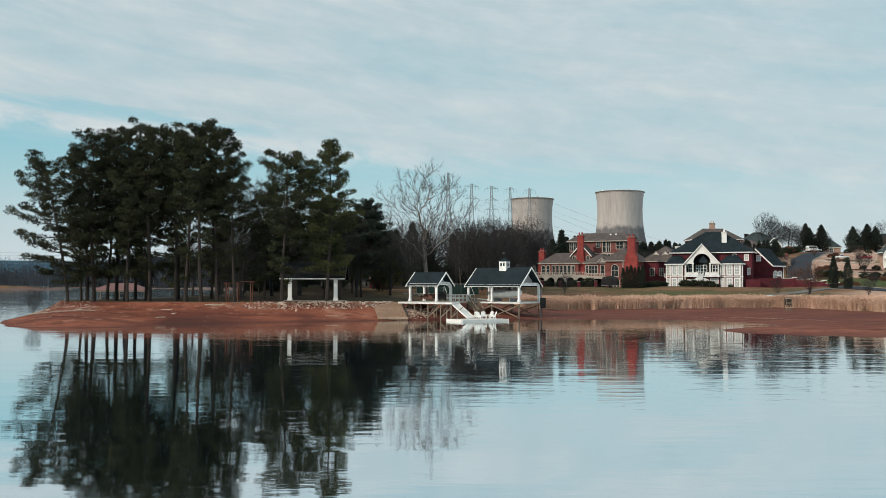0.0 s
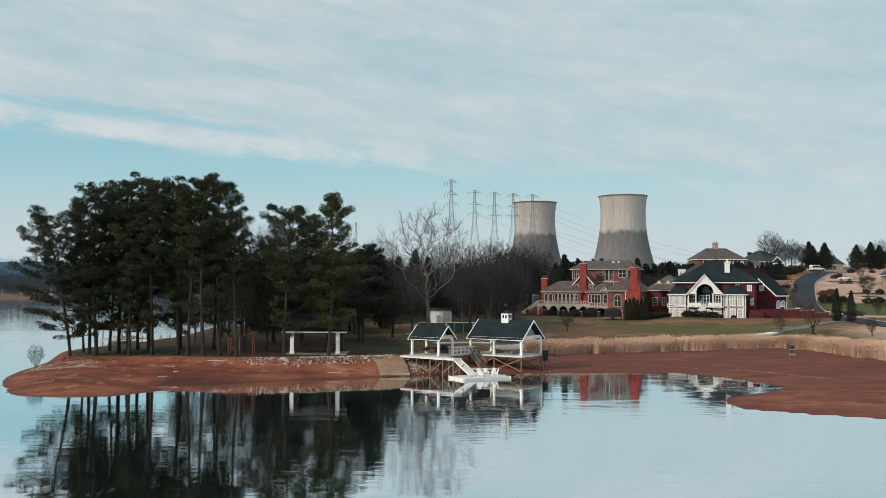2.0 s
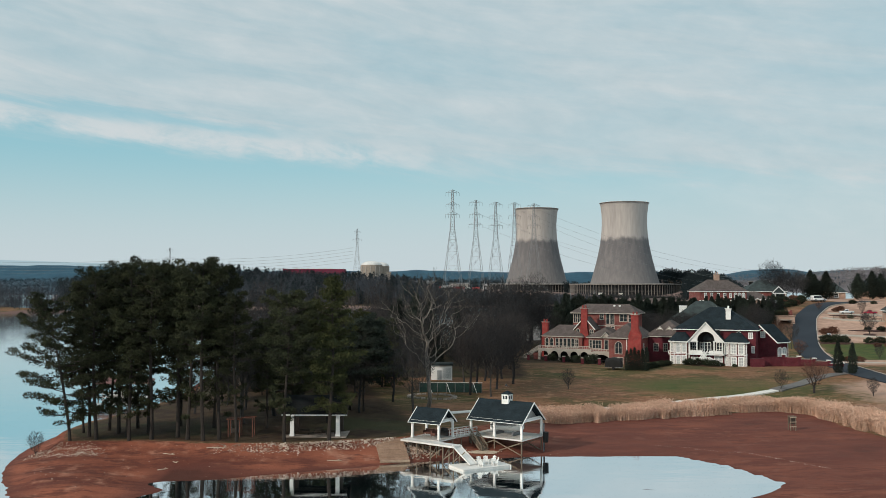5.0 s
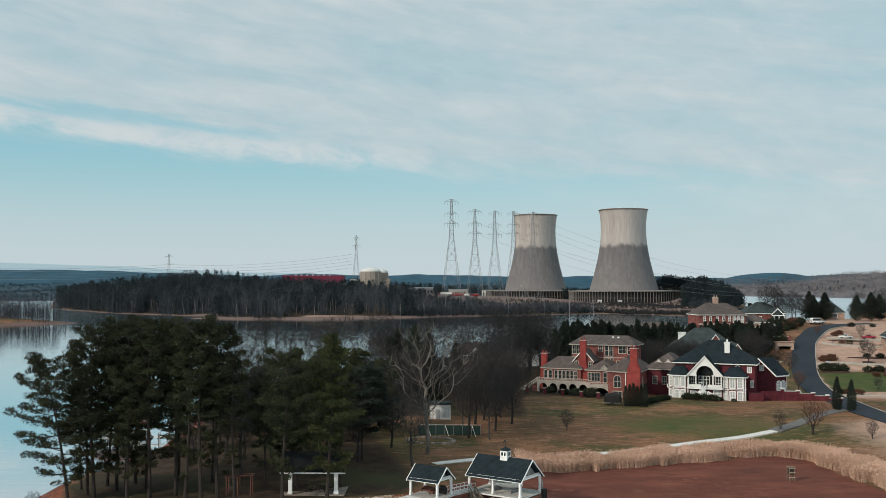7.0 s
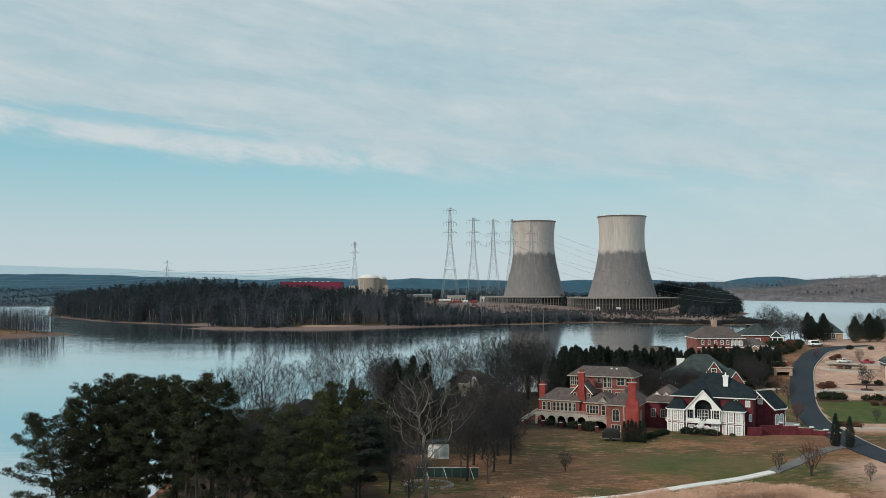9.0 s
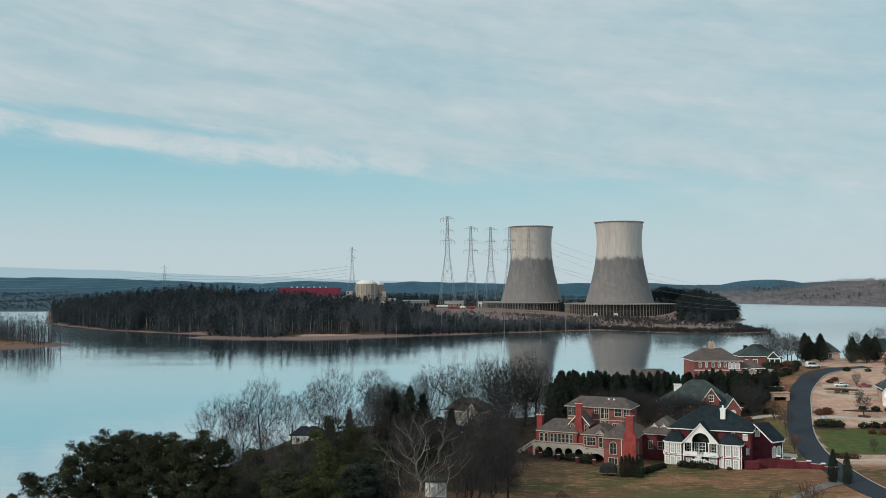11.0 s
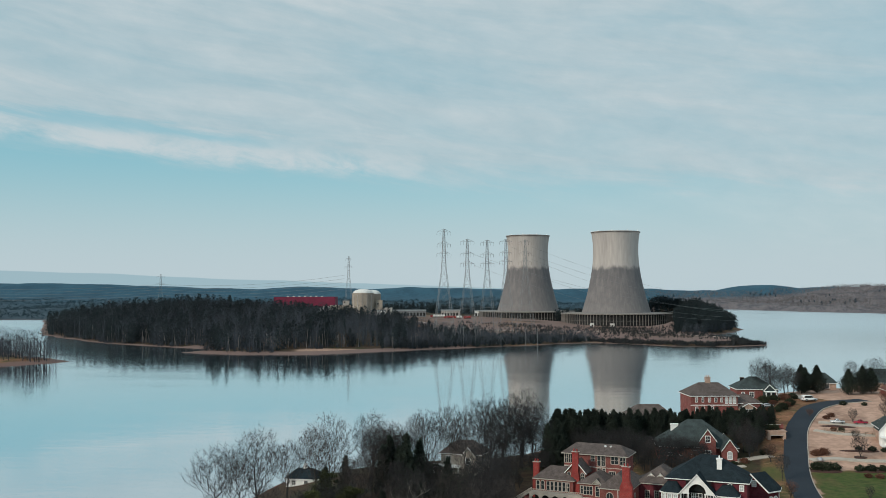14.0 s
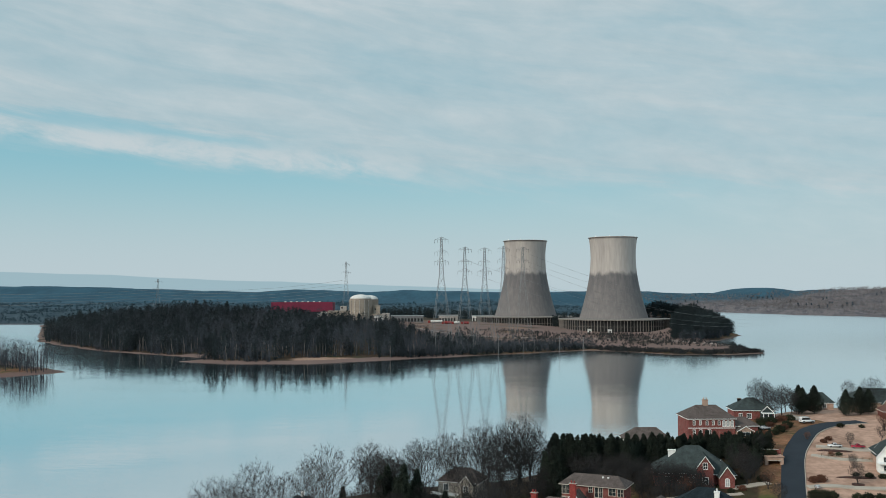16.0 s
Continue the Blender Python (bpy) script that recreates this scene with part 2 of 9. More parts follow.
def tube(bm, a, b, r0, r1, sides=6, caps=False):
    a, b = Vector(a), Vector(b)
    d = (b - a).normalized()
    u = d.cross(Vector((0.31, 0.17, 0.94)) if abs(d.z) < 0.9 else Vector((1, 0.1, 0))).normalized()
    w = d.cross(u)
    rings = []
    for p, r in ((a, r0), (b, r1)):
        rings.append([bm.verts.new(p + (u * math.cos(k * math.tau / sides) + w * math.sin(k * math.tau / sides)) * r) for k in range(sides)])
    for k in range(sides):
        bm.faces.new((rings[0][k], rings[0][(k + 1) % sides], rings[1][(k + 1) % sides], rings[1][k]))
    if caps:
        bm.faces.new(rings[0][::-1])
        bm.faces.new(rings[1])
    return bm


def beam(bm, a, b, w, h=None):
    """A squared timber or bar from a to b."""
    a, b, h = Vector(a), Vector(b), h or w
    d = (b - a).normalized()
    u = d.cross(Vector((0, 0, 1)))
    u = u.normalized() if u.length > 0.01 else Vector((1, 0, 0))
    v = u.cross(d)
    ring = [[bm.verts.new(p + u * sx * w / 2 + v * sz * h / 2) for sx, sz in ((-1, -1), (1, -1), (1, 1), (-1, 1))] for p in (a, b)]
    for k in range(4):
        bm.faces.new((ring[0][k], ring[0][(k + 1) % 4], ring[1][(k + 1) % 4], ring[1][k]))
    bm.faces.new(ring[0][::-1])
    bm.faces.new(ring[1])
    return bm


def prism(bm, outline, y0, y1, axis="y"):
    """An outline of (x, z) drawn out from y0 to y1 (or (y, z) along x)."""
    def at(p, d):
        return (p[0], d, p[1]) if axis == "y" else (d, p[0], p[1])
    a = [bm.verts.new(at(p, y0)) for p in outline]
    b = [bm.verts.new(at(p, y1)) for p in outline]
    n = len(outline)
    for k in range(n):
        bm.faces.new((a[k], a[(k + 1) % n], b[(k + 1) % n], b[k]))
    bm.faces.new(a[::-1])
    bm.faces.new(b)
    return bm


def mesh_of(name, bm, mat, smooth=False, fix=True):
    if fix:
        bmesh.ops.recalc_face_normals(bm, faces=bm.faces)
    me = bpy.data.meshes.new(name)
    bm.to_mesh(me)
    bm.free()
    for m in mat if isinstance(mat, (list, tuple)) else (mat,):
        me.materials.append(m)
    if smooth:
        me.shade_smooth()
    return me


def thing(name, m, label, category, group=""):
    ob = new(name)
    ob.matrix_world = m
    return tagged(ob, label, category, group)


def part(name, bm, mat, parent, label="", smooth=False, m=None, fix=True):
    me = bm if isinstance(bm, bpy.types.Mesh) else mesh_of(name, bm, mat, smooth, fix)
    ob = new(name, me)
    ob.parent = parent
    if m is not None:
        ob.matrix_basis = m
    return tagged(ob, label)


def single(name, bm, mat, m, label, category, group="", kind="", smooth=False, fix=True):
    ob = new(name, mesh_of(name, bm, mat, smooth, fix))
    ob.matrix_world = m
    return tagged(ob, label, category, group, kind)


def smoothstep(a, b, x):
    t = np.clip((x - a) / (b - a), 0, 1)
    return t * t * (3 - 2 * t)

# ---- the lie of the land ----
SHORE = [(-66, 158), (-65, 143), (-62, 129), (-58, 120), (-51, 108.5), (-45, 107), (-39, 108.5), (-35, 115), (-39, 119.5), (-30, 121.5), (-23, 125), (-19, 127.5),
         (-12, 129.5), (-7, 133), (-1, 135.4), (6, 136.7), (13, 138.1), (20, 138.0), (33, 138.5), (38, 131), (42, 120), (38, 114.5), (31, 108), (29, 103), (30, 98.5),
         (42, 91), (70, 84), (160, 76), (460, 70), (470, 440), (310, 470), (200, 468), (150, 448), (108, 412), (60, 386), (20, 350), (-12, 340), (-38, 328),
         (-53, 312), (-58, 290), (-63, 265), (-66, 245), (-62, 215), (-60, 190), (-62, 172)]
BANK = [(-61, 152), (-60, 143), (-56, 135), (-45, 136), (-32, 133.5), (-23, 134), (-13.5, 137), (-7, 140), (0, 147), (8, 157), (17, 168), (27, 169), (37, 174), (54, 180),
        (63, 184.5), (67, 177), (67, 163), (69, 151), (85, 142), (140, 130), (430, 115), (440, 425), (300, 458), (200, 456), (150, 438), (110, 402), (60, 376),
        (20, 343), (-12, 334), (-36, 322), (-49, 308), (-53, 288), (-58, 265), (-61, 245), (-57, 215), (-55, 190), (-57, 170)]
OPPOSITE = [(-1006, 2336), (-628, 1459), (-544, 1340), (-437, 1201), (-322, 1107), (-262, 1060), (-286, 1003), (-206, 967), (-131, 973), (-52, 1031), (11, 1077), (101, 1137),
            (187, 1203), (223, 1168), (279, 1112), (346, 1108), (398, 1140), (385, 1168), (405, 1250), (412, 1312), (396, 1410), (470, 1520), (528, 1660), (538, 1730),
            (500, 1900), (560, 2230), (420, 2600), (-900, 2600)]
POINT = [(-386, 815), (-345, 866), (-362, 893), (-430, 960), (-600, 1215), (-1000, 1190), (-1000, 700)]
FAR = [(-4600, 2300), (-1010, 2330), (-880, 2480), (430, 2560), (760, 4200), (1184, 3863), (1264, 3389), (1392, 2935), (1900, 2450), (4600, 2100), (4600, 5200), (-4600, 5200)]


def inside_by(poly, x, y):
    """Metres inside a shoreline; less than nothing outside it."""
    best, odd = np.full(x.shape, 1e9), np.zeros(x.shape, bool)
    for (ax, ay), (bx, by) in zip(poly, poly[1:] + poly[:1]):
        dx, dy = bx - ax, by - ay
        t = np.clip(((x - ax) * dx + (y - ay) * dy) / (dx * dx + dy * dy), 0, 1)
        best = np.minimum(best, np.hypot(x - ax - t * dx, y - ay - t * dy))
        if dy:
            odd ^= ((ay > y) != (by > y)) & (x < ax + (y - ay) * dx / dy)
    return np.where(odd, best, -best)


def rolling(x, y, size):
    """Gentle swells, about -1 to 1."""
    a, b = x / size, y / size
    return (np.sin(a * 1.3 + 0.7 * np.sin(b * 1.1)) + np.sin(b * 1.7 + 1.3 + 0.6 * np.sin(a * 0.9)) + 0.6 * np.sin(a * 2.9 - b * 2.3 + 0.5)) / 2.6


def lawn_height(x, y):
    low = 3.0 + 1.6 * smoothstep(160, 235, y) + 1.6 * smoothstep(240, 330, y)
    hill = 13.0 * smoothstep(255, 400, y) * smoothstep(35, 128, x)
    dip = -1.1 * smoothstep(60, 10, np.hypot((x - 48) / 1.3, y - 185))
    return low + hill + dip + 0.25 * rolling(x, y, 9.0)


def heights(x, y):
    """Ground height, and how much of it is turf, as arrays."""
    x, y = np.asarray(x, float), np.asarray(y, float)
    wob = 0.6 * rolling(x + 40, y, 3.7) * smoothstep(400, 150, y)
    shore, bank = inside_by(SHORE, x, y) + wob * 0.6, inside_by(BANK, x, y) + wob * 0.5
    lip = 2.5 - 1.4 * smoothstep(225, 255, y) * smoothstep(0, -30, x) - 1.75 * smoothstep(2, 17, x) * smoothstep(230, 190, y)
    u = np.clip(shore / np.maximum(shore - bank, 0.5), 0, 1)
    mud = lip * np.where(x < 5, 0.75 * u ** 1.1 + 0.25 * smoothstep(0.75, 1.0, u), u ** 0.9) + 0.05 * rolling(x, y, 2.3)
    turf = lip + (lawn_height(x, y) - lip) * smoothstep(0, 22, bank)
    z = np.where(shore <= 0, np.maximum(shore * 0.22, -4.0), np.where(bank <= 0, np.maximum(mud, 0.02), turf))
    z = z + 0.75 * np.exp(-((x + 51) / 8.5) ** 2 - ((y - 117) / 5.5) ** 2) * smoothstep(0.5, 5, shore) + 0.12 * rolling(x, y, 1.4) * smoothstep(0.5, 3, shore) * smoothstep(1, -2, bank)
    z = np.where(shore > 0.4, np.maximum(z, 0.04), z)
    shoal = smoothstep(1.0, 0.6, np.hypot((x - 24) / 7.5, (y - 116.5) / 3.2)) * smoothstep(0.25, 0.6, rolling(x + 3, y * 2.0, 1.7))
    z = np.where(shore <= 0, np.maximum(z, -0.06 + 0.085 * shoal - 10 * (shoal < 0.01)), z)
    grass = smoothstep(-0.6, 1.2, bank)
    o = inside_by(OPPOSITE, x, y) + 5 * rolling(x, y, 17)
    z = np.where(o > 0, np.maximum(z, np.minimum(o * 0.10, 2.5) + 4.0 * smoothstep(20, 120, o) + 6.0 * smoothstep(60, 200, o) * smoothstep(20, -80, x) + 10.0 * smoothstep(200, 420, o)), np.where(o > -40, np.maximum(z, o * 0.1), z))
    z = z + (13.5 * np.exp(-((x + 410) / 115) ** 2 - ((y - 1640) / 190) ** 2) + 7.0 * np.exp(-((x + 560) / 160) ** 2 - ((y - 1650) / 190) ** 2)) * smoothstep(0, 60, o)
    z = z + 29.0 * np.exp(-((x - 445) / 62) ** 2 - ((y - 1710) / 190) ** 2) * smoothstep(0, 40, o) * smoothstep(103, 140, np.hypot(x - 315, y - 1719)) + 20.0 * np.exp(-((x - 420) / 50) ** 2 - ((y - 1860) / 60) ** 2) * (o > 0)
    grass = np.maximum(grass, np.where((y > 1100) & (x > -60), smoothstep(1, 6, o), np.where(x < -300, smoothstep(4, 12, o), smoothstep(15, 26, o))))
    p = inside_by(POINT, x, y) + 4 * rolling(x, y, 14)
    z = np.where(p > 0, np.maximum(z, np.minimum(p * 0.10, 2.0) + 3.0 * smoothstep(15, 70, p)), np.where(p > -40, np.maximum(z, p * 0.1), z))
    grass = np.maximum(grass, smoothstep(16, 26, p))
    f = inside_by(FAR, x, y) + 25 * rolling(x, y, 110)
    hump = lambda at, wide: np.exp(-((x - at) / wide) ** 2)
    back = 84 - 10 * smoothstep(900, 1250, x) + 30 * smoothstep(-800, -2000, x) + 13 * hump(-665, 150) + 8 * hump(-120, 170) + 25 * hump(1560, 110) + 10 * hump(1790, 150) + 4 * rolling(x, y * 0.2, 60)
    ridge = 16 * smoothstep(40, 400, f) * (1.0 + 0.5 * rolling(x, y, 120)) + 22 * smoothstep(2700, 3600, y) * (1 + 0.4 * rolling(x, y, 150))
    ridge = ridge + (back - ridge) * smoothstep(3900, 4500, y)
    brown = (90 * smoothstep(10, 620, f) + 5 * rolling(x, y, 45)) * smoothstep(950, 1850, x)
    ridge = np.where(x > 860, np.maximum(ridge, brown), ridge)
    z = np.where(f > 0, np.maximum(z, np.minimum(f * 0.08, 4) + ridge), z)
    grass = np.maximum(grass, smoothstep(3, 14, f))
    return z, grass


def ground_at(x, y):
    return float(heights(np.array([x]), np.array([y]))[0][0])


def spaced(stops):
    """Grid lines: (to, step) runs, first stop the start."""
    out = [float(stops[0])]
    for to, step in stops[1:]:
        n = max(1, round((to - out[-1]) / step))
        out += list(np.linspace(out[-1], to, n + 1)[1:])
    return np.array(out)


xs = spaced([-4600, (-2300, 190), (-600, 36), (-100, 11), (-75, 2.5), (90, 1.35), (190, 2.5), (600, 9), (2200, 32), (4600, 200)])
ys = spaced([-1500, (70, 160), (88, 3), (190, 1.35), (330, 2.8), (480, 4), (900, 30), (1250, 7), (1700, 18), (2700, 50), (4950, 60)])
gx, gy = np.meshgrid(xs, ys)
gz, turf = heights(gx, gy)
nx, ny = len(xs), len(ys)
verts = np.stack([gx, gy, gz], -1).reshape(-1, 3)
idx = np.arange(nx * ny).reshape(ny, nx)
quads = np.stack([idx[:-1, :-1], idx[:-1, 1:], idx[1:, 1:], idx[1:, :-1]], -1).reshape(-1, 4)
ground_mesh = bpy.data.meshes.new("ground")
ground_mesh.from_pydata(verts.tolist(), [], quads.tolist())
ground_mesh.shade_smooth()
# what grows where: red = turf, green = straw-dry yards, blue = needle litter under the pines
road_x = np.interp(gy, (158, 194, 226, 246, 289, 332, 366, 380, 400), (128, 101, 96.6, 98.8, 108.3, 124.3, 144, 165, 120))
yard = smoothstep(-1, 5, gx - road_x) * smoothstep(225, 262, gy) * smoothstep(470, 420, gy)
yard = np.maximum(yard, 0.75 * smoothstep(60, 100, gx) * smoothstep(225, 200, gy) * smoothstep(120, 150, gy))
fresh = smoothstep(3.0, 5.0, gx - road_x) * smoothstep(256, 262, gy) * smoothstep(294, 288, gy) * smoothstep(170, 160, gx) + smoothstep(15, 6, np.hypot((gx - 55) / 1.8, gy - 205)) * 0.7 + smoothstep(11, 5, np.hypot((gx - 98) / 1.2, gy - 289)) * 0.8
yard = np.clip(yard - fresh, 0, 1)
litter = smoothstep(3, -9, gx + 0.25 * (gy - 140)) * smoothstep(330, 300, gy) * smoothstep(-90, -70, gx) * smoothstep(2, 12, inside_by(BANK, gx, gy) + 6)
litter = np.maximum(litter, smoothstep(235, 262, gy) * smoothstep(60, 40, gx) * (gy < 400))
litter = np.maximum(litter, smoothstep(206, 222, gy) * smoothstep(22, 13, gx) * (gy < 400))
yard = np.maximum(yard, (0.36 + 0.2 * rolling(gx + 60, gy, 40)) * smoothstep(-120, -60, gx) * smoothstep(1125, 1160, gy) * smoothstep(2000, 1900, gy))
yard = np.maximum(yard, 0.6 * smoothstep(60, 40, np.hypot((gx + 105) / 1.3, (gy - 1003) * 1.6)))
litter = np.maximum(litter, smoothstep(880, 900, gy) * np.where((gx > -90) & (gy > 1120) & (gy < 2000), 0.55 + 0.3 * rolling(gx, gy + 30, 27), 1 - yard))
litter = np.maximum(litter, smoothstep(255, 270, gy) * smoothstep(352, 335, gy) * smoothstep(58, 66, gx) * smoothstep(2, -3, gx - (88 + 0.36 * (gy - 262))))
turf = np.maximum(turf, smoothstep(236, 246, gy) * (gx < 30) * (gy < 400) * smoothstep(0.2, 1.2, inside_by(SHORE, gx, gy)))
works = smoothstep(-130, -60, gx) * smoothstep(1215 - 0.45 * (gx > 120) * (gx - 120), 1290 - 0.7 * (gx > 120) * (gx - 120), gy) * smoothstep(2000, 1900, gy) * smoothstep(440, 400, gx)
turf = turf * (1 - works * (0.62 + 0.3 * rolling(gx, gy, 33)))          # raw earth round the power station
col = ground_mesh.color_attributes.new("cover", "FLOAT_COLOR", "POINT")
rgba = np.stack([turf, np.maximum(yard, 0), litter, fresh.clip(0, 1)], -1).reshape(-1)
col.data.foreach_set("color", rgba.astype(np.float32))


def ground_material():
    m = bpy.data.materials.new("lake_shore_ground")
    m.use_nodes = True
    n, l = m.node_tree.nodes, m.node_tree.links
    b = n["Principled BSDF"]
    b.inputs["Roughness"].default_value = 0.95
    b.inputs["Specular IOR Level"].default_value = 0.15
    tc = n.new("ShaderNodeTexCoord")
    at = n.new("ShaderNodeAttribute")
    at.attribute_name = "cover"
    sep = n.new("ShaderNodeSeparateColor")
    l.new(at.outputs["Color"], sep.inputs[0])

    def noise_of(scale, detail=6, rough=0.6, stretch=(1, 1, 1)):
        mp = n.new("ShaderNodeMapping")
        mp.inputs["Scale"].default_value = stretch
        l.new(tc.outputs["Object"], mp.inputs[0])
        t = n.new("ShaderNodeTexNoise")
        t.inputs["Scale"].default_value, t.inputs["Detail"].default_value, t.inputs["Roughness"].default_value = scale, detail, rough
        l.new(mp.outputs[0], t.inputs["Vector"])
        return t.outputs[0]

    def ramp(v, lo, hi, a=0.0, z=1.0):
        r = n.new("ShaderNodeMapRange")
        r.interpolation_type = "SMOOTHSTEP"
        l.new(v, r.inputs[0])
        for i, q in enumerate((lo, hi, a, z)):
            r.inputs[i + 1].default_value = q
        return r.outputs[0]

    def mix(f, a, c):
        x = n.new("ShaderNodeMix")
        x.data_type = "RGBA"
        for sock, v in ((x.inputs[0], f), (x.inputs[6], a), (x.inputs[7], c)):
            if isinstance(v, tuple):
                sock.default_value = (*v, 1)
            else:
                l.new(v, sock)
        return x.outputs[2]

    def add(a, c, k):
        q = n.new("ShaderNodeMath")
        q.operation = "MULTIPLY_ADD"
        l.new(c, q.inputs[0])
        q.inputs[1].default_value = k
        l.new(a, q.inputs[2])
        return q.outputs[0]

    n1, n2, n3, n4 = noise_of(0.045, 7), noise_of(0.35, 6), noise_of(2.2, 5), noise_of(0.16, 6, 0.6, (0.35, 1.0, 1))
    mud = mix(ramp(n4, 0.36, 0.64), (0.145, 0.045, 0.030), (0.30, 0.102, 0.061))
    mud = mix(ramp(n2, 0.52, 0.72), mud, (0.37, 0.17, 0.115))
    mud = mix(ramp(n3, 0.56, 0.8, 0.0, 0.55), mud, (0.08, 0.033, 0.024))
    geo = n.new("ShaderNodeNewGeometry")
    sz = n.new("ShaderNodeSeparateXYZ")
    l.new(geo.outputs["Position"], sz.inputs[0])
    mud = mix(ramp(noise_of(0.40, 9, 0.75, (0.45, 1.3, 1)), 0.48, 0.60, 0.0, 0.8), mud, (0.105, 0.035, 0.026))
    mud = mix(ramp(noise_of(1.6, 6, 0.7), 0.60, 0.74, 0.0, 0.6), mud, (0.45, 0.20, 0.13))
    dist = n.new("ShaderNodeAttribute")
    dist.attribute_name = "distance"
    dsep = n.new("ShaderNodeSeparateColor")
    l.new(dist.outputs["Color"], dsep.inputs[0])
    mud = mix(ramp(add(dist.outputs["Alpha"], n2, 0.5), 0.35, 1.25, 0.0, 0.85), mud, (0.128, 0.044, 0.033))
    mud = mix(ramp(add(dist.outputs["Alpha"], n2, 0.3), 1.05, 1.25, 0.0, 0.7), mud, (0.060, 0.025, 0.020))
    mud = mix(ramp(sz.outputs[1], 700, 900, 0.0, 0.78), mud, (0.205, 0.150, 0.134))       # damp by the water line above; here greyer mud from y = 700
    n5, n6 = noise_of(0.9, 7, 0.7, (0.35, 1.2, 1)), noise_of(0.11, 7, 0.65, (0.5, 1.3, 1))
    lawn = mix(ramp(n1, 0.45, 0.57), (0.076, 0.070, 0.026), (0.24, 0.116, 0.064))
    lawn = mix(ramp(n6, 0.50, 0.62, 0.0, 0.6), lawn, (0.235, 0.124, 0.068))
    lawn = mix(ramp(noise_of(0.028, 5, 0.55, (0.6, 1.4, 1)), 0.46, 0.60, 0.0, 0.7), lawn, (0.155, 0.074, 0.046))
    lawn = mix(ramp(n5, 0.50, 0.64, 0.0, 0.7), lawn, (0.36, 0.20, 0.125))
    lawn = mix(ramp(n3, 0.45, 0.70, 0.0, 0.7), lawn, (0.052, 0.039, 0.022))
    lawn = mix(ramp(noise_of(0.3, 9, 0.78, (0.5, 1.5, 1)), 0.52, 0.62, 0.0, 0.75), lawn, (0.050, 0.059, 0.020))
    fresh = mix(ramp(n2, 0.3, 0.7), (0.055, 0.085, 0.022), (0.095, 0.10, 0.035))
    fresh = mix(ramp(n5, 0.46, 0.62, 0.0, 0.75), fresh, (0.034, 0.052, 0.017))
    fresh = mix(ramp(n1, 0.52, 0.66, 0.0, 0.6), fresh, (0.12, 0.085, 0.040))
    lawn = mix(at.outputs["Alpha"], lawn, fresh)
    dry = mix(ramp(n2, 0.35, 0.65), (0.52, 0.335, 0.255), (0.38, 0.24, 0.18))
    dry = mix(ramp(n1, 0.55, 0.68, 0.0, 0.6), dry, (0.17, 0.10, 0.07))
    litter = mix(ramp(n2, 0.35, 0.65), (0.040, 0.024, 0.017), (0.066, 0.045, 0.027))
    litter = mix(ramp(n1, 0.5, 0.62, 0.0, 0.8), litter, (0.042, 0.044, 0.020))
    top = mix(ramp(add(sep.outputs[1], n2, 0.6), 0.62, 0.95), lawn, dry)
    top = mix(ramp(add(sep.outputs[2], n2, 0.6), 0.6, 1.0), top, litter)
    out = mix(ramp(add(sep.outputs[0], n3, 0.7), 0.7, 1.05), mud, top)
    grain = ramp(noise_of(0.011, 10, 0.82, (1.0, 0.35, 1)), 0.40, 0.60)
    # haze by colour: far woodland goes from dark grey-blue to bluer teal
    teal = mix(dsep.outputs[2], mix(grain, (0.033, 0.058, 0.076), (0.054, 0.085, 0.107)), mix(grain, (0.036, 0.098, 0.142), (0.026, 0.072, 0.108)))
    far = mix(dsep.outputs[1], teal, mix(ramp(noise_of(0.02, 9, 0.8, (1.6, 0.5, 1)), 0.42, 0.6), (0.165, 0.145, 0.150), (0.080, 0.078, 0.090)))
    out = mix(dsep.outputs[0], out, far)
    l.new(out, b.inputs["Base Color"])
    bp = n.new("ShaderNodeBump")
    bp.inputs["Strength"].default_value, bp.inputs["Distance"].default_value = 0.6, 0.15
    l.new(n3, bp.inputs["Height"])
    l.new(bp.outputs[0], b.inputs["Normal"])
    return m


away_at = ground_mesh.color_attributes.new("distance", "FLOAT_COLOR", "POINT")
edge_by = inside_by(SHORE, gx, gy)
crest = np.maximum(np.exp(-((gx - 52) / 20) ** 2 - ((gy - 106) / 8) ** 2), np.exp(-((gx + 51) / 12) ** 2 - ((gy - 117) / 8) ** 2))
damp = np.maximum(smoothstep(2.2, 0.2, edge_by), (0.75 - 0.25 * rolling(gx, gy, 7)) * smoothstep(-2, 14, gx) * (1 - crest))
damp = np.maximum(damp, (0.95 - 0.2 * rolling(gx, gy, 5)) * smoothstep(-43, -37, gx) * smoothstep(131, 124, gy + 0.1 * (gx + 30)) * (gx < 5))
damp = np.maximum(damp, 0.55 * smoothstep(0.1, 0.7, rolling(gx + 9, gy * 1.6, 3.3)) * (edge_by > 0))
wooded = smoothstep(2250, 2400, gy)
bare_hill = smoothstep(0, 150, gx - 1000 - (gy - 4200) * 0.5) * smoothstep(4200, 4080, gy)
# red = far woodland, green = bare hill, blue = haze tint, alpha = damp
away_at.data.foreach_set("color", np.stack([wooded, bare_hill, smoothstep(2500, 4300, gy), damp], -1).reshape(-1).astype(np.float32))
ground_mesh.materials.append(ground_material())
tagged(new("ground", ground_mesh), "red clay shore, patchy winter lawn and haze-tinted far wooded banks", "ground", kind="structure")


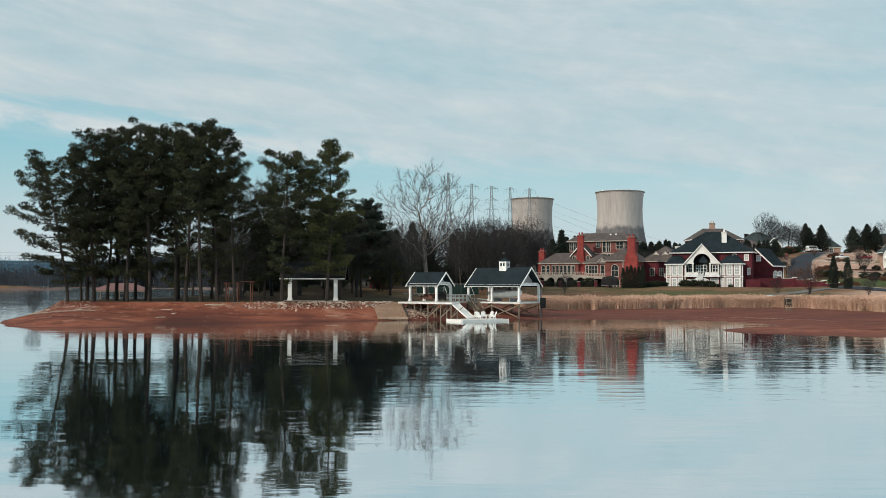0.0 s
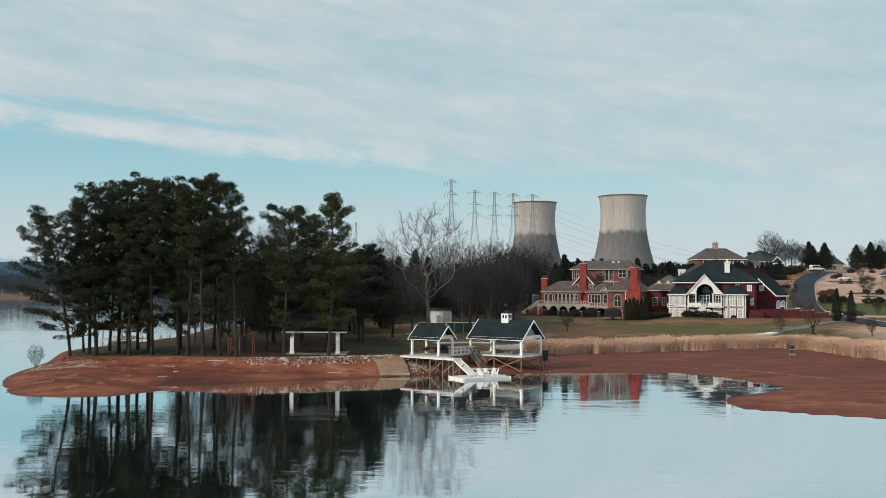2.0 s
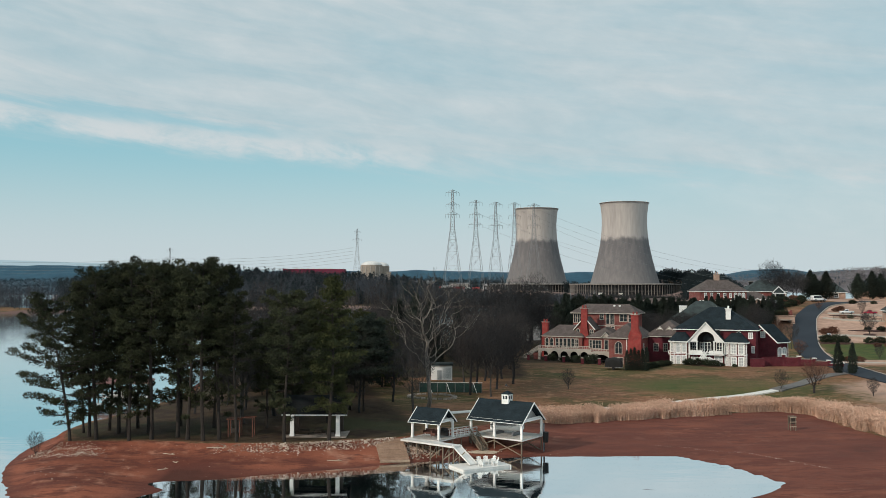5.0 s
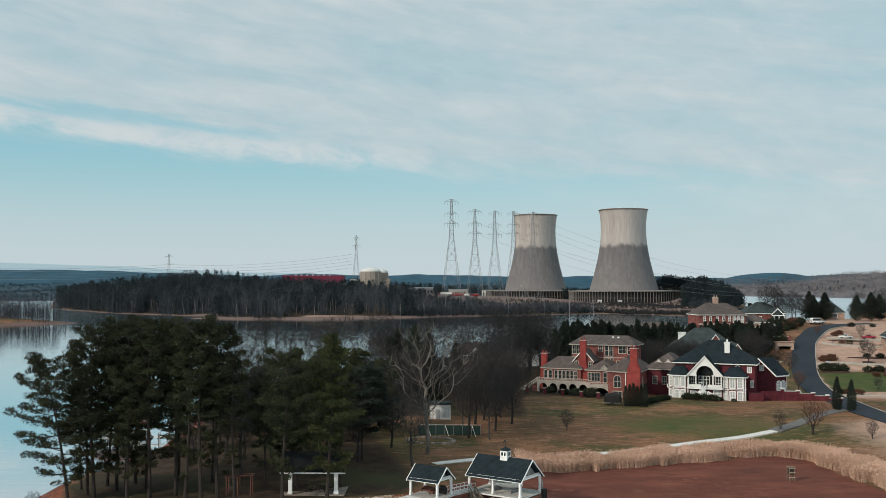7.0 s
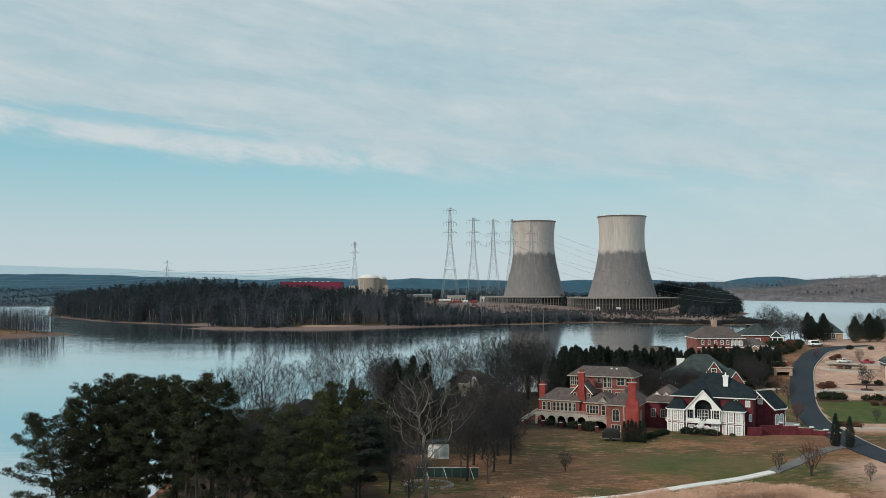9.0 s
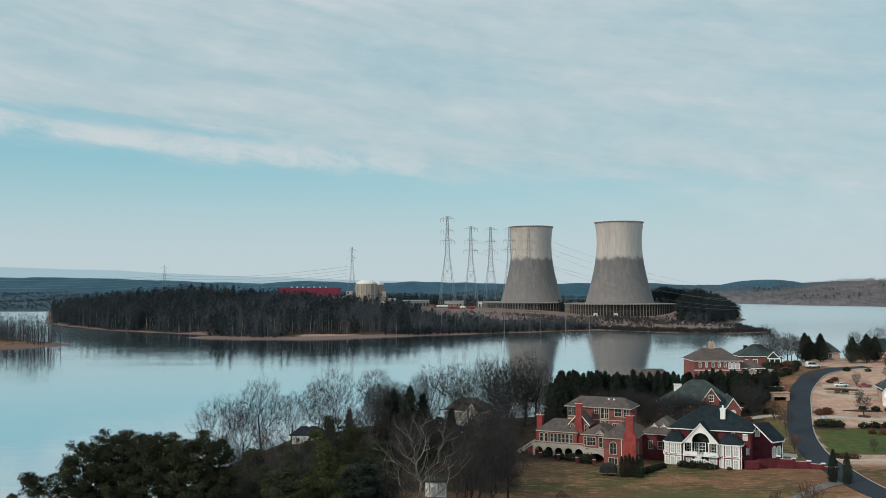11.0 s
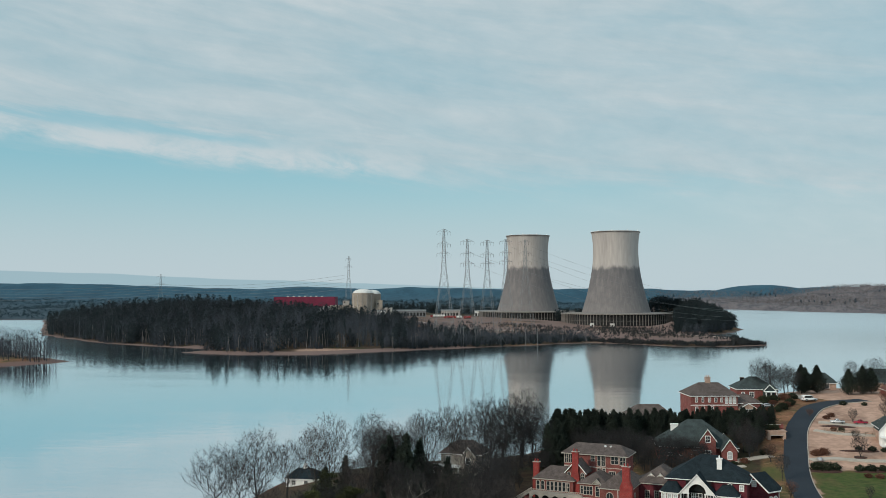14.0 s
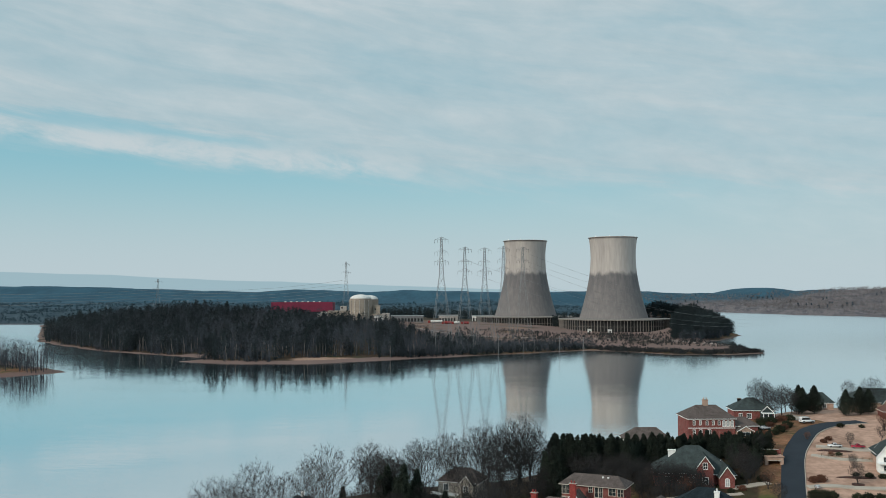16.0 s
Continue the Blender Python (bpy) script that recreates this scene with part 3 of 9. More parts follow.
def water_material():
    m = bpy.data.materials.new("lake_water")
    m.use_nodes = True
    n, l = m.node_tree.nodes, m.node_tree.links
    b = n["Principled BSDF"]
    b.inputs["Base Color"].default_value = (0.010, 0.022, 0.026, 1)
    b.inputs["Roughness"].default_value = 0.035
    b.inputs["IOR"].default_value = 7.0
    b.inputs["Specular Tint"].default_value = (0.93, 0.965, 0.975, 1)
    b.inputs["Specular IOR Level"].default_value = 0.82
    tc = n.new("ShaderNodeTexCoord")

    def waves(scale, stretch, detail, rough=0.55):
        mp = n.new("ShaderNodeMapping")
        mp.inputs["Scale"].default_value = stretch
        l.new(tc.outputs["Object"], mp.inputs[0])
        t = n.new("ShaderNodeTexNoise")
        t.inputs["Scale"].default_value, t.inputs["Detail"].default_value, t.inputs["Roughness"].default_value = scale, detail, rough
        l.new(mp.outputs[0], t.inputs["Vector"])
        return t.outputs[0]

    ripple, swell, patch = waves(1.0, (0.30, 1.0, 1), 3), waves(0.16, (0.45, 1.0, 1), 2), waves(0.012, (0.5, 1.6, 1), 4)
    calm = n.new("ShaderNodeMapRange")
    calm.inputs[1].default_value, calm.inputs[2].default_value, calm.inputs[3].default_value, calm.inputs[4].default_value = 0.42, 0.66, 0.12, 1.0
    l.new(patch, calm.inputs[0])
    mul = n.new("ShaderNodeMath")
    mul.operation = "MULTIPLY"
    l.new(ripple, mul.inputs[0])
    l.new(calm.outputs[0], mul.inputs[1])
    tot = n.new("ShaderNodeMath")
    tot.operation = "MULTIPLY_ADD"
    l.new(swell, tot.inputs[0])
    tot.inputs[1].default_value = 1.3
    l.new(mul.outputs[0], tot.inputs[2])
    # the open river far off is ruffled by wind
    geo = n.new("ShaderNodeNewGeometry")
    where = n.new("ShaderNodeSeparateXYZ")
    l.new(geo.outputs["Position"], where.inputs[0])
    ruffle = n.new("ShaderNodeMapRange")
    l.new(where.outputs[1], ruffle.inputs[0])
    ruffle.inputs[1].default_value, ruffle.inputs[2].default_value, ruffle.inputs[3].default_value, ruffle.inputs[4].default_value = 900, 1900, 0.0, 0.19
    breeze = n.new("ShaderNodeMapRange")
    l.new(where.outputs[1], breeze.inputs[0])
    breeze.inputs[1].default_value, breeze.inputs[2].default_value, breeze.inputs[3].default_value, breeze.inputs[4].default_value = 100, 480, 0.036, 0.066
    gloss = n.new("ShaderNodeMath")
    l.new(ruffle.outputs[0], gloss.inputs[0])
    l.new(breeze.outputs[0], gloss.inputs[1])
    l.new(gloss.outputs[0], b.inputs["Roughness"])
    bp = n.new("ShaderNodeBump")
    bp.inputs["Strength"].default_value, bp.inputs["Distance"].default_value = 1.0, 0.024
    l.new(tot.outputs[0], bp.inputs["Height"])
    l.new(bp.outputs[0], b.inputs["Normal"])
    return m


wb = bmesh.new()
wv = [wb.verts.new(c) for c in ((-4600, -1500, 0), (4600, -1500, 0), (4600, 4950, 0), (-4600, 4950, 0))]
wb.faces.new(wv)
single("water", wb, water_material(), Matrix(), "calm teal lake with faint ripples and reflections", "water", kind="structure")

# ---- the power station across the lake ----
def tower_concrete(name, line):
    """Pale concrete, stained dark by damp below a ragged line, with faint drip streaks."""
    m = material(name, (0.455, 0.41, 0.38), (0.37, 0.335, 0.315), 0.9, scale=0.05, fine=0.3, fine_amount=0.10, stretch=(1, 1, 0.12))
    n, l = m.node_tree.nodes, m.node_tree.links
    b = n["Principled BSDF"]
    src = b.inputs["Base Color"].links[0].from_socket
    tc = n.new("ShaderNodeTexCoord")
    sep = n.new("ShaderNodeSeparateXYZ")
    l.new(tc.outputs["Object"], sep.inputs[0])
    def streaks(scale, tall, detail=6):
        mp = n.new("ShaderNodeMapping")
        mp.inputs["Scale"].default_value = (1, 1, tall)
        l.new(tc.outputs["Object"], mp.inputs[0])
        t = n.new("ShaderNodeTexNoise")
        t.inputs["Scale"].default_value, t.inputs["Detail"].default_value, t.inputs["Roughness"].default_value = scale, detail, 0.65
        l.new(mp.outputs[0], t.inputs["Vector"])
        return t

    ns = streaks(0.055, 0.45)
    q = n.new("ShaderNodeMath")
    q.operation = "MULTIPLY_ADD"
    l.new(ns.outputs[0], q.inputs[0])
    q.inputs[1].default_value = 26.0
    l.new(sep.outputs[2], q.inputs[2])
    r = n.new("ShaderNodeMapRange")
    r.interpolation_type = "SMOOTHSTEP"
    l.new(q.outputs[0], r.inputs[0])
    r.inputs[1].default_value, r.inputs[2].default_value, r.inputs[4].default_value = line + 19, line + 9, 0.97
    mix = n.new("ShaderNodeMix")
    mix.data_type = "RGBA"
    fade = n.new("ShaderNodeMapRange")
    l.new(sep.outputs[2], fade.inputs[0])
    fade.inputs[1].default_value, fade.inputs[2].default_value, fade.inputs[3].default_value, fade.inputs[4].default_value = 25, line, 0.75, 0.0
    drip = n.new("ShaderNodeMapRange")
    l.new(streaks(0.22, 0.03, 5).outputs[0], drip.inputs[0])
    drip.inputs[1].default_value, drip.inputs[2].default_value, drip.inputs[3].default_value, drip.inputs[4].default_value = 0.42, 0.66, 0.0, 0.42
    worn = n.new("ShaderNodeMath")
    worn.operation, worn.use_clamp = "MULTIPLY_ADD", True
    l.new(fade.outputs[0], worn.inputs[0])
    worn.inputs[1].default_value = 0.55
    l.new(drip.outputs[0], worn.inputs[2])
    stain = n.new("ShaderNodeMix")
    stain.data_type = "RGBA"
    stain.inputs[6].default_value, stain.inputs[7].default_value = (0.118, 0.112, 0.118, 1), (0.235, 0.215, 0.208, 1)
    l.new(worn.outputs[0], stain.inputs[0])
    l.new(stain.outputs[2], mix.inputs[7])
    l.new(r.outputs[0], mix.inputs[0])
    l.new(src, mix.inputs[6])
    l.new(mix.outputs[2], b.inputs["Base Color"])
    return m


def revolve(bm, rings, sides, close_top=False):
    loops = [[bm.verts.new((r * math.cos(k * math.tau / sides), r * math.sin(k * math.tau / sides), z)) for k in range(sides)] for r, z in rings]
    for a, b in zip(loops, loops[1:]):
        for k in range(sides):
            bm.faces.new((a[k], a[(k + 1) % sides], b[(k + 1) % sides], b[k]))
    if close_top:
        bm.faces.new(loops[-1])
    return bm


def cooling_tower(x, y, base, top, r_top, r_throat, r_foot, r_skirt, skirt, line, label):
    t = thing("cooling_tower", pose(x, y, base), label, "cooling tower", "cooling towers")
    h = top - base
    rings, zt = [], h * 0.80
    for k in range(33):
        z = skirt * 0.6 + (h - skirt * 0.6) * k / 32
        c_low = (zt - skirt) / math.sqrt((r_foot / r_throat) ** 2 - 1)
        c_up = (h - zt) / math.sqrt((r_top / r_throat) ** 2 - 1)
        rings.append((r_throat * math.sqrt(1 + ((z - zt) / (c_low if z < zt else c_up)) ** 2), z))
    inner = [(r - 1.0, z) for r, z in reversed(rings)]
    part("shell", revolve(bmesh.new(), rings + [(r_top + 0.9, h - 1.2), (r_top + 0.9, h)] + inner, 96), tower_concrete("tower_concrete", line), t, "stained concrete shell", smooth=True)
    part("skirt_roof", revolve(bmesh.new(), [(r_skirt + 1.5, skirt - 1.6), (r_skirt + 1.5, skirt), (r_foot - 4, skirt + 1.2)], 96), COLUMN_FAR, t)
    part("skirt_core", revolve(bmesh.new(), [(r_skirt - 7, -2), (r_skirt - 7, skirt - 0.4)], 96), SHADE_FAR, t, "dark louvred fill")
    part("basin", revolve(bmesh.new(), [(r_skirt + 1, -4), (r_skirt + 1, 0.6), (r_skirt - 6, 0.6)], 96), CONC_FAR, t)
    for z in (skirt * 0.5,):
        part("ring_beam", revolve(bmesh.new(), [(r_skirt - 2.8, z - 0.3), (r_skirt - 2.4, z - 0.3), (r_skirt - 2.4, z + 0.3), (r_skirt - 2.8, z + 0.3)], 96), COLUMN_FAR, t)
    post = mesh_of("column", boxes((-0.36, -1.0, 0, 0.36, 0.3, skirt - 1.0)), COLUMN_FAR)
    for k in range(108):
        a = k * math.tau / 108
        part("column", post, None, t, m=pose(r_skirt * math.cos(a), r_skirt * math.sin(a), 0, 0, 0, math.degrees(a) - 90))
    for k in range(4):
        a = math.pi * (1.2 + 0.2 * k)
        lamp = bmesh.new()
        tube(lamp, (r_top * math.cos(a), r_top * math.sin(a), h), (r_top * math.cos(a), r_top * math.sin(a), h + 2.2), 0.7, 0.5, 6, True)
        part("warning_light", lamp, WHITE, t, "white warning light on the rim")
    return t


# two far concretes: lighter for walls and basins, darker for skirt and columns
CONC_FAR = material("lighter_concrete", (0.42, 0.39, 0.36), (0.33, 0.30, 0.28), 0.9, scale=0.05, fine=0.5)
# near-black for far bays, doors and recesses, their shade put into the colour
SHADE_FAR = material("far_shade_black", (0.030, 0.031, 0.033), (0.020, 0.021, 0.023), 0.9, scale=0.1)
COLUMN_FAR = material("darker_column_concrete", (0.26, 0.235, 0.215), (0.17, 0.155, 0.145), 0.9, scale=0.2, fine=1.0)
cooling_tower(315, 1719, 3, 177, 44.3, 41.0, 63, 100, 25, 107, "tall hyperbolic concrete cooling tower with dark damp staining")
cooling_tower(172, 1930, 3, 183.5, 44.6, 41.2, 64, 101, 25, 113, "hyperbolic concrete cooling tower behind the lattice pylons")


def lattice_pylon(x, y, height, foot, arms, turn, label):
    p = thing("lattice_pylon", pose(x, y, ground_at(x, y) - 0.3, 0, 0, turn), label, "pylon", "transmission pylons")
    w = lambda z: foot / 2 * (1 - z / (height * 0.72)) + 1.6 if z < height * 0.66 else foot / 2 * (1 - 0.66 / 0.72) * (1 - (z / height - 0.66) / 0.34) + 1.6 - 0.6 * (z / height - 0.66) / 0.34
    levels = [height * (1 - 0.84 ** k) / (1 - 0.84 ** 13) for k in range(14)]
    t = height * 0.0015
    for sx, sy in ((1, 1), (1, -1), (-1, 1), (-1, -1)):
        bm = bmesh.new()
        for a, b in zip(levels, levels[1:]):
            tube(bm, (sx * w(a), sy * w(a), a), (sx * w(b), sy * w(b), b), t, t * 0.9, 4)
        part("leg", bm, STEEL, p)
    bm = bmesh.new()
    for a, b in zip(levels, levels[1:]):
        for (ax, ay), (bx, by) in zip(((1, 1), (1, -1), (-1, -1), (-1, 1)), ((1, -1), (-1, -1), (-1, 1), (1, 1))):
            tube(bm, (ax * w(a), ay * w(a), a), (bx * w(b), by * w(b), b), t * 0.55, t * 0.55, 3)
            tube(bm, (bx * w(a), by * w(a), a), (ax * w(b), ay * w(b), b), t * 0.55, t * 0.55, 3)
            tube(bm, (ax * w(b), ay * w(b), b), (bx * w(b), by * w(b), b), t * 0.5, t * 0.5, 3)
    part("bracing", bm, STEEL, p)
    for z, half in arms:
        bm = bmesh.new()
        for s in (-1, 1):
            tip = (s * half, 0, z)
            for sy in (-1, 1):
                tube(bm, (0, sy * w(z), z + 0.5), tip, t * 0.7, t * 0.5, 3)
                tube(bm, (0, sy * w(z), z + height * 0.028), tip, t * 0.7, t * 0.5, 3)
            for f in (0.35, 0.6, 0.85):
                tube(bm, (s * half * f, 0, z), (s * half * f, 0, z + height * 0.028 * (1 - f)), t * 0.4, t * 0.4, 3)
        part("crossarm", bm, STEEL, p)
        for s in (-1, 1):
            for f in (0.55, 1.0):
                ins = bmesh.new()
                tube(ins, (s * half * f, 0, z), (s * half * f, 0, z - height * 0.03), t * 0.6, t * 0.6, 5, True)
                part("insulator", ins, DARK_METAL, p)
    return p


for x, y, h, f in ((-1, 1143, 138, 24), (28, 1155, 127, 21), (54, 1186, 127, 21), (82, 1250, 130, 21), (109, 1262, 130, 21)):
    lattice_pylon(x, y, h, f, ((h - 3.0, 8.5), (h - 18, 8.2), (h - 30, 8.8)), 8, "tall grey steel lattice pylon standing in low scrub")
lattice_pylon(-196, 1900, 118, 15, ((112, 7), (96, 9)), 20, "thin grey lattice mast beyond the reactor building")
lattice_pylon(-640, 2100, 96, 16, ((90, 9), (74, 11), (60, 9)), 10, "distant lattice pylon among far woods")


# ---- reactor block, turbine hall and yard sheds ----
def reactor():
    r = thing("reactor_building", pose(-162, 1850, 8), "pale concrete reactor building with a shallow white dome", "building")
    part("drum", revolve(bmesh.new(), [(22, -6), (22, 55), (21.2, 55), (21.2, 57.2), (20, 57.2)], 64), PALE_CONC, r, smooth=False)
    dome = [(20.6 * math.cos(a), 56.8 + 8.5 * math.sin(a)) for a in np.linspace(0, math.pi / 2 - 0.02, 10)]
    part("dome", revolve(bmesh.new(), dome, 64, True), WHITE_DOME, r, "shallow white dome", smooth=True)
    part("second_dome", revolve(bmesh.new(), [(q * 0.85, z) for q, z in dome], 48, True), WHITE_DOME, r, "second dome set behind", smooth=True, m=pose(15, 34, -1.5))
    part("second_drum", revolve(bmesh.new(), [(18, -6), (18, 55.5)], 48), PALE_CONC, r, m=pose(15, 34, 0))
    for x0, y0, z0, x1, y1, z1, mm in ((20, -10, -6, 44, 20, 26, PALE_CONC), (26, -4, 26, 38, 14, 43, PALE_CONC), (44, -14, -6, 57, 18, 28, CONC_FAR), (16, -26, -6, 30, -10, 16, PALE_CONC),
                                       (-64, -6, -6, -24, 20, 33, PALE_CONC), (-40, -2, 33, -28, 12, 42, CONC_FAR), (-50, -24, -6, -32, -6, 14, CONC_FAR)):
        wing = part("wing", boxes((x0, y0, z0, x1, y1, z1), (x0 - 0.4, y0 - 0.4, z1 - 1.2, x1 + 0.4, y1 + 0.4, z1 + 0.3)), mm, r)
        for k in range(int((x1 - x0) // 7)):
            part("louvre", boxes((x0 + 2 + k * 7, y0 - 0.3, (z0 + z1) / 2, x0 + 5 + k * 7, y0 + 0.1, (z0 + z1) / 2 + 3)), SHADE_FAR, wing)
    for k in range(5):
        a = math.radians(-140 + k * 25)
        part("buttress", boxes((-0.7, -0.8, -6, 0.7, 0.4, 54)), CONC_FAR, r, m=pose(22 * math.cos(a), 22 * math.sin(a), 0, 0, 0, math.degrees(a) + 90))
    part("tank", revolve(bmesh.new(), [(6, -6), (6, 15), (4, 17)], 32, True), WHITE_DOME, r, m=pose(-22, -28, 0))
    part("front_annex", boxes((-8, -33, -6, 12, -20, 9)), CONC_FAR, r)
    return r


PALE_CONC = material("pale_reactor_concrete", (0.35, 0.30, 0.25), (0.27, 0.23, 0.195), 0.9, scale=0.04, fine=0.4, fine_amount=0.12)
WHITE_DOME = material("white_dome_paint", (0.70, 0.69, 0.66), (0.6, 0.59, 0.57), 0.7, scale=0.05)
CRIMSON = material("crimson_cladding", (0.19, 0.018, 0.052), (0.15, 0.015, 0.042), 0.7, scale=0.05, fine=0.6, fine_amount=0.16)
GREY_SHED = material("grey_shed_cladding", (0.20, 0.205, 0.21), (0.15, 0.155, 0.16), 0.7, scale=0.1)
TRUCK_RED = material("plant_red_paint", (0.30, 0.03, 0.03), (0.22, 0.025, 0.025), 0.5, scale=0.3)
reactor()
hall = thing("turbine_hall", pose(-283, 1905, 8), "long crimson clad turbine hall with a flat roof", "building")
part("cladding", boxes((-62, -22, 31, 62, 22, 50)), CRIMSON, hall)
part("lower_wall", boxes((-60, -20, -6, 60, 20, 31)), SHADE_FAR, hall)
part("end_wall", boxes((38, -22.5, -6, 56, -20, 30.6)), CONC_FAR, hall)
for k in range(7):
    part("roof_vent", boxes((-36 + k * 11.5, -18, 50, -33 + k * 11.5, -12, 51.8)), WHITE_DOME, hall)
for k in range(18):
    part("cladding_rib", boxes((-60.5 + k * 7.1, -22.35, 31.2, -60.1 + k * 7.1, -22, 49.8)), CRIMSON, hall)


def yard_shed(x, y, w, d, h, mm, lab, bays=True):
    s = thing("yard_shed", pose(x, y, ground_at(x, y), 0, 0, 0), lab, "shed", "yard sheds")
    part("wall", boxes((-w / 2, -d / 2, -3, w / 2, d / 2, h)), mm, s)
    part("roof", prism(bmesh.new(), [(-d / 2 - 0.6, h), (d / 2 + 0.6, h), (0, h + d * 0.12)], -w / 2 - 0.6, w / 2 + 0.6, "x"), GREY_SHED, s)
    if bays:
        for q in range(int(w // 6)):
            part("bay", boxes((-w / 2 + 1.5 + q * 6, -d / 2 - 0.4, 0.2, -w / 2 + 5 + q * 6, -d / 2 + 0.2, h * 0.62)), SHADE_FAR, s)


for x, y, w, d, h, mm, lab in ((-318, 1815, 26, 12, 7, WHITE_DOME, "low white yard shed beside the turbine hall"), (-276, 1812, 22, 14, 6, CONC_FAR, "low concrete workshop by the plant road"),
                               (-232, 1806, 20, 14, 12, CONC_FAR, "square concrete pump house"), (-66, 1755, 60, 16, 10, GREY_SHED, "long grey shed with dark bays"),
                               (-122, 1795, 16, 12, 9, WHITE_DOME, "small white yard building"), (12, 1965, 40, 18, 12, CONC_FAR, "low beige yard building by the far water"),
                               (85, 1985, 44, 14, 11, WHITE_DOME, "low white yard office by the far water"), (-345, 1850, 16, 12, 8, GREY_SHED, "low grey yard building")):
    yard_shed(x, y, w, d, h, mm, lab)


def yard_truck(x, y, length, mm, lab):
    t = thing("yard_truck", pose(x, y, ground_at(x, y) + 0.4), lab, "truck", "yard trucks")
    tank = bmesh.new()
    tube(tank, (0, 0, 3.2), (length, 0, 3.2), 2.2, 2.2, 12, True)
    part("tank", tank, mm, t)
    part("cab", boxes((-5, -1.6, 0.6, -1.2, 1.6, 4.6)), TRUCK_RED, t)
    part("chassis", boxes((-5, -1.4, 0.4, length, 1.4, 1.1)), SHADE_FAR, t)


for x, y, ln, mm in ((-22, 1752, 22, WHITE_DOME), (4, 1748, 12, TRUCK_RED), (22, 1756, 10, WHITE_DOME), (-300, 1800, 16, WHITE_DOME), (-258, 1796, 13, WHITE_DOME), (40, 1744, 9, TRUCK_RED), (-206, 1790, 10, WHITE_DOME)):
    yard_truck(x, y, ln, mm, "white tank truck parked in the plant yard" if mm is WHITE_DOME else "red tank truck parked in the plant yard")
for x, y in ((253, 1608), (287, 1603)):
    k = thing("valve_house", pose(x, y, ground_at(x, y)), "small white box building at the foot of the cooling tower", "building", "valve houses")
    part("wall", boxes((-3.2, -2.5, -1, 3.2, 2.5, 5.6)), WHITE_DOME, k)
    part("roof", boxes((-3.6, -2.9, 5.6, 3.6, 2.9, 6.2)), GREY_SHED, k)
    part("door", boxes((-1.2, -2.7, 0, 1.2, -2.45, 3.0)), SHADE_FAR, k)
ROADBED = material("pale_plant_road", (0.36, 0.31, 0.28), (0.28, 0.24, 0.215), 0.95, scale=0.1, fine=0.5)
PLANT_ROAD = [(-140, 1560), (-40, 1490), (60, 1430), (190, 1396), (300, 1362), (375, 1300), (392, 1230), (370, 1160)]
# poles with raking stays in the scrub below the pylons
for k in range(8):
    x, y = -8 + k * 25 + 6 * math.sin(k * 2.1), 1102 + k * 5.5
    u = thing("utility_pole", pose(x, y, ground_at(x, y) - 0.5), "thin grey pole with raking stays in the scrub", "pole", "yard poles")
    pb = bmesh.new()
    tube(pb, (0, 0, 0), (0, 0, 24), 0.24, 0.16, 6, True)
    part("post", pb, STEEL, u)
    for sx in (-1, 1):
        sb = bmesh.new()
        tube(sb, (sx * 0.2, 0, 13), (sx * 8, 0, 0.2), 0.07, 0.07, 4)
        part("stay", sb, STEEL, u)
    ab = bmesh.new()
    tube(ab, (-3.2, 0, 21.5), (3.2, 0, 21.5), 0.14, 0.14, 4)
    part("crossarm", ab, STEEL, u)
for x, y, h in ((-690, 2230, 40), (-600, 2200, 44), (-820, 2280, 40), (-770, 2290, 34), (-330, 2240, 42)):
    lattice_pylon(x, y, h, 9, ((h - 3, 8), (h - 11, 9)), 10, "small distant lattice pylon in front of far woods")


def cable(a, b, sag, r, label):
    a, b = Vector(a), Vector(b)
    bm, rings = bmesh.new(), []
    side = Vector((-(b - a).y, (b - a).x, 0)).normalized() * r
    for k in range(17):
        f = k / 16
        p = a + (b - a) * f - Vector((0, 0, sag * 4 * f * (1 - f)))
        rings.append([bm.verts.new(p + o) for o in (side, Vector((0, 0, r)), -side, Vector((0, 0, -r)))])
    for p, q in zip(rings, rings[1:]):
        for k in range(4):
            bm.faces.new((p[k], p[(k + 1) % 4], q[(k + 1) % 4], q[k]))
    single("power_cable", bm, STEEL, Matrix(), label, "cable", "power cables")


for k in range(6):
    x0, y0 = ((28, 1155), (82, 1250), (109, 1262))[k % 3]
    cable((x0 + 8.4, y0 + 1.2, (98, 110, 125)[k // 2] + 1.5 * (k % 2)), (560 + 14 * k, 1560, 22 + 5 * k), 26, 0.10, "sagging power cable running from the pylons over the headland")
for k in range(5):
    cable((-1180, 1990 + 8 * k, 58 + 6 * k), (-640, 2100 + 3 * k, 62 + 6 * k), 9, 0.20, "power cable strung between distant pylons")
    cable((-640, 2100 + 3 * k, 62 + 6 * k), (-205, 1900 + 2 * k, 74 + 7 * k), 10, 0.18, "power cable strung towards the turbine hall")

# ---- trees and reeds ----
def rand_dirs(rng, n, up=0.0):
    d = rng.normal(size=(n, 3))
    d[:, 2] += up
    return d / np.linalg.norm(d, axis=1, keepdims=True)


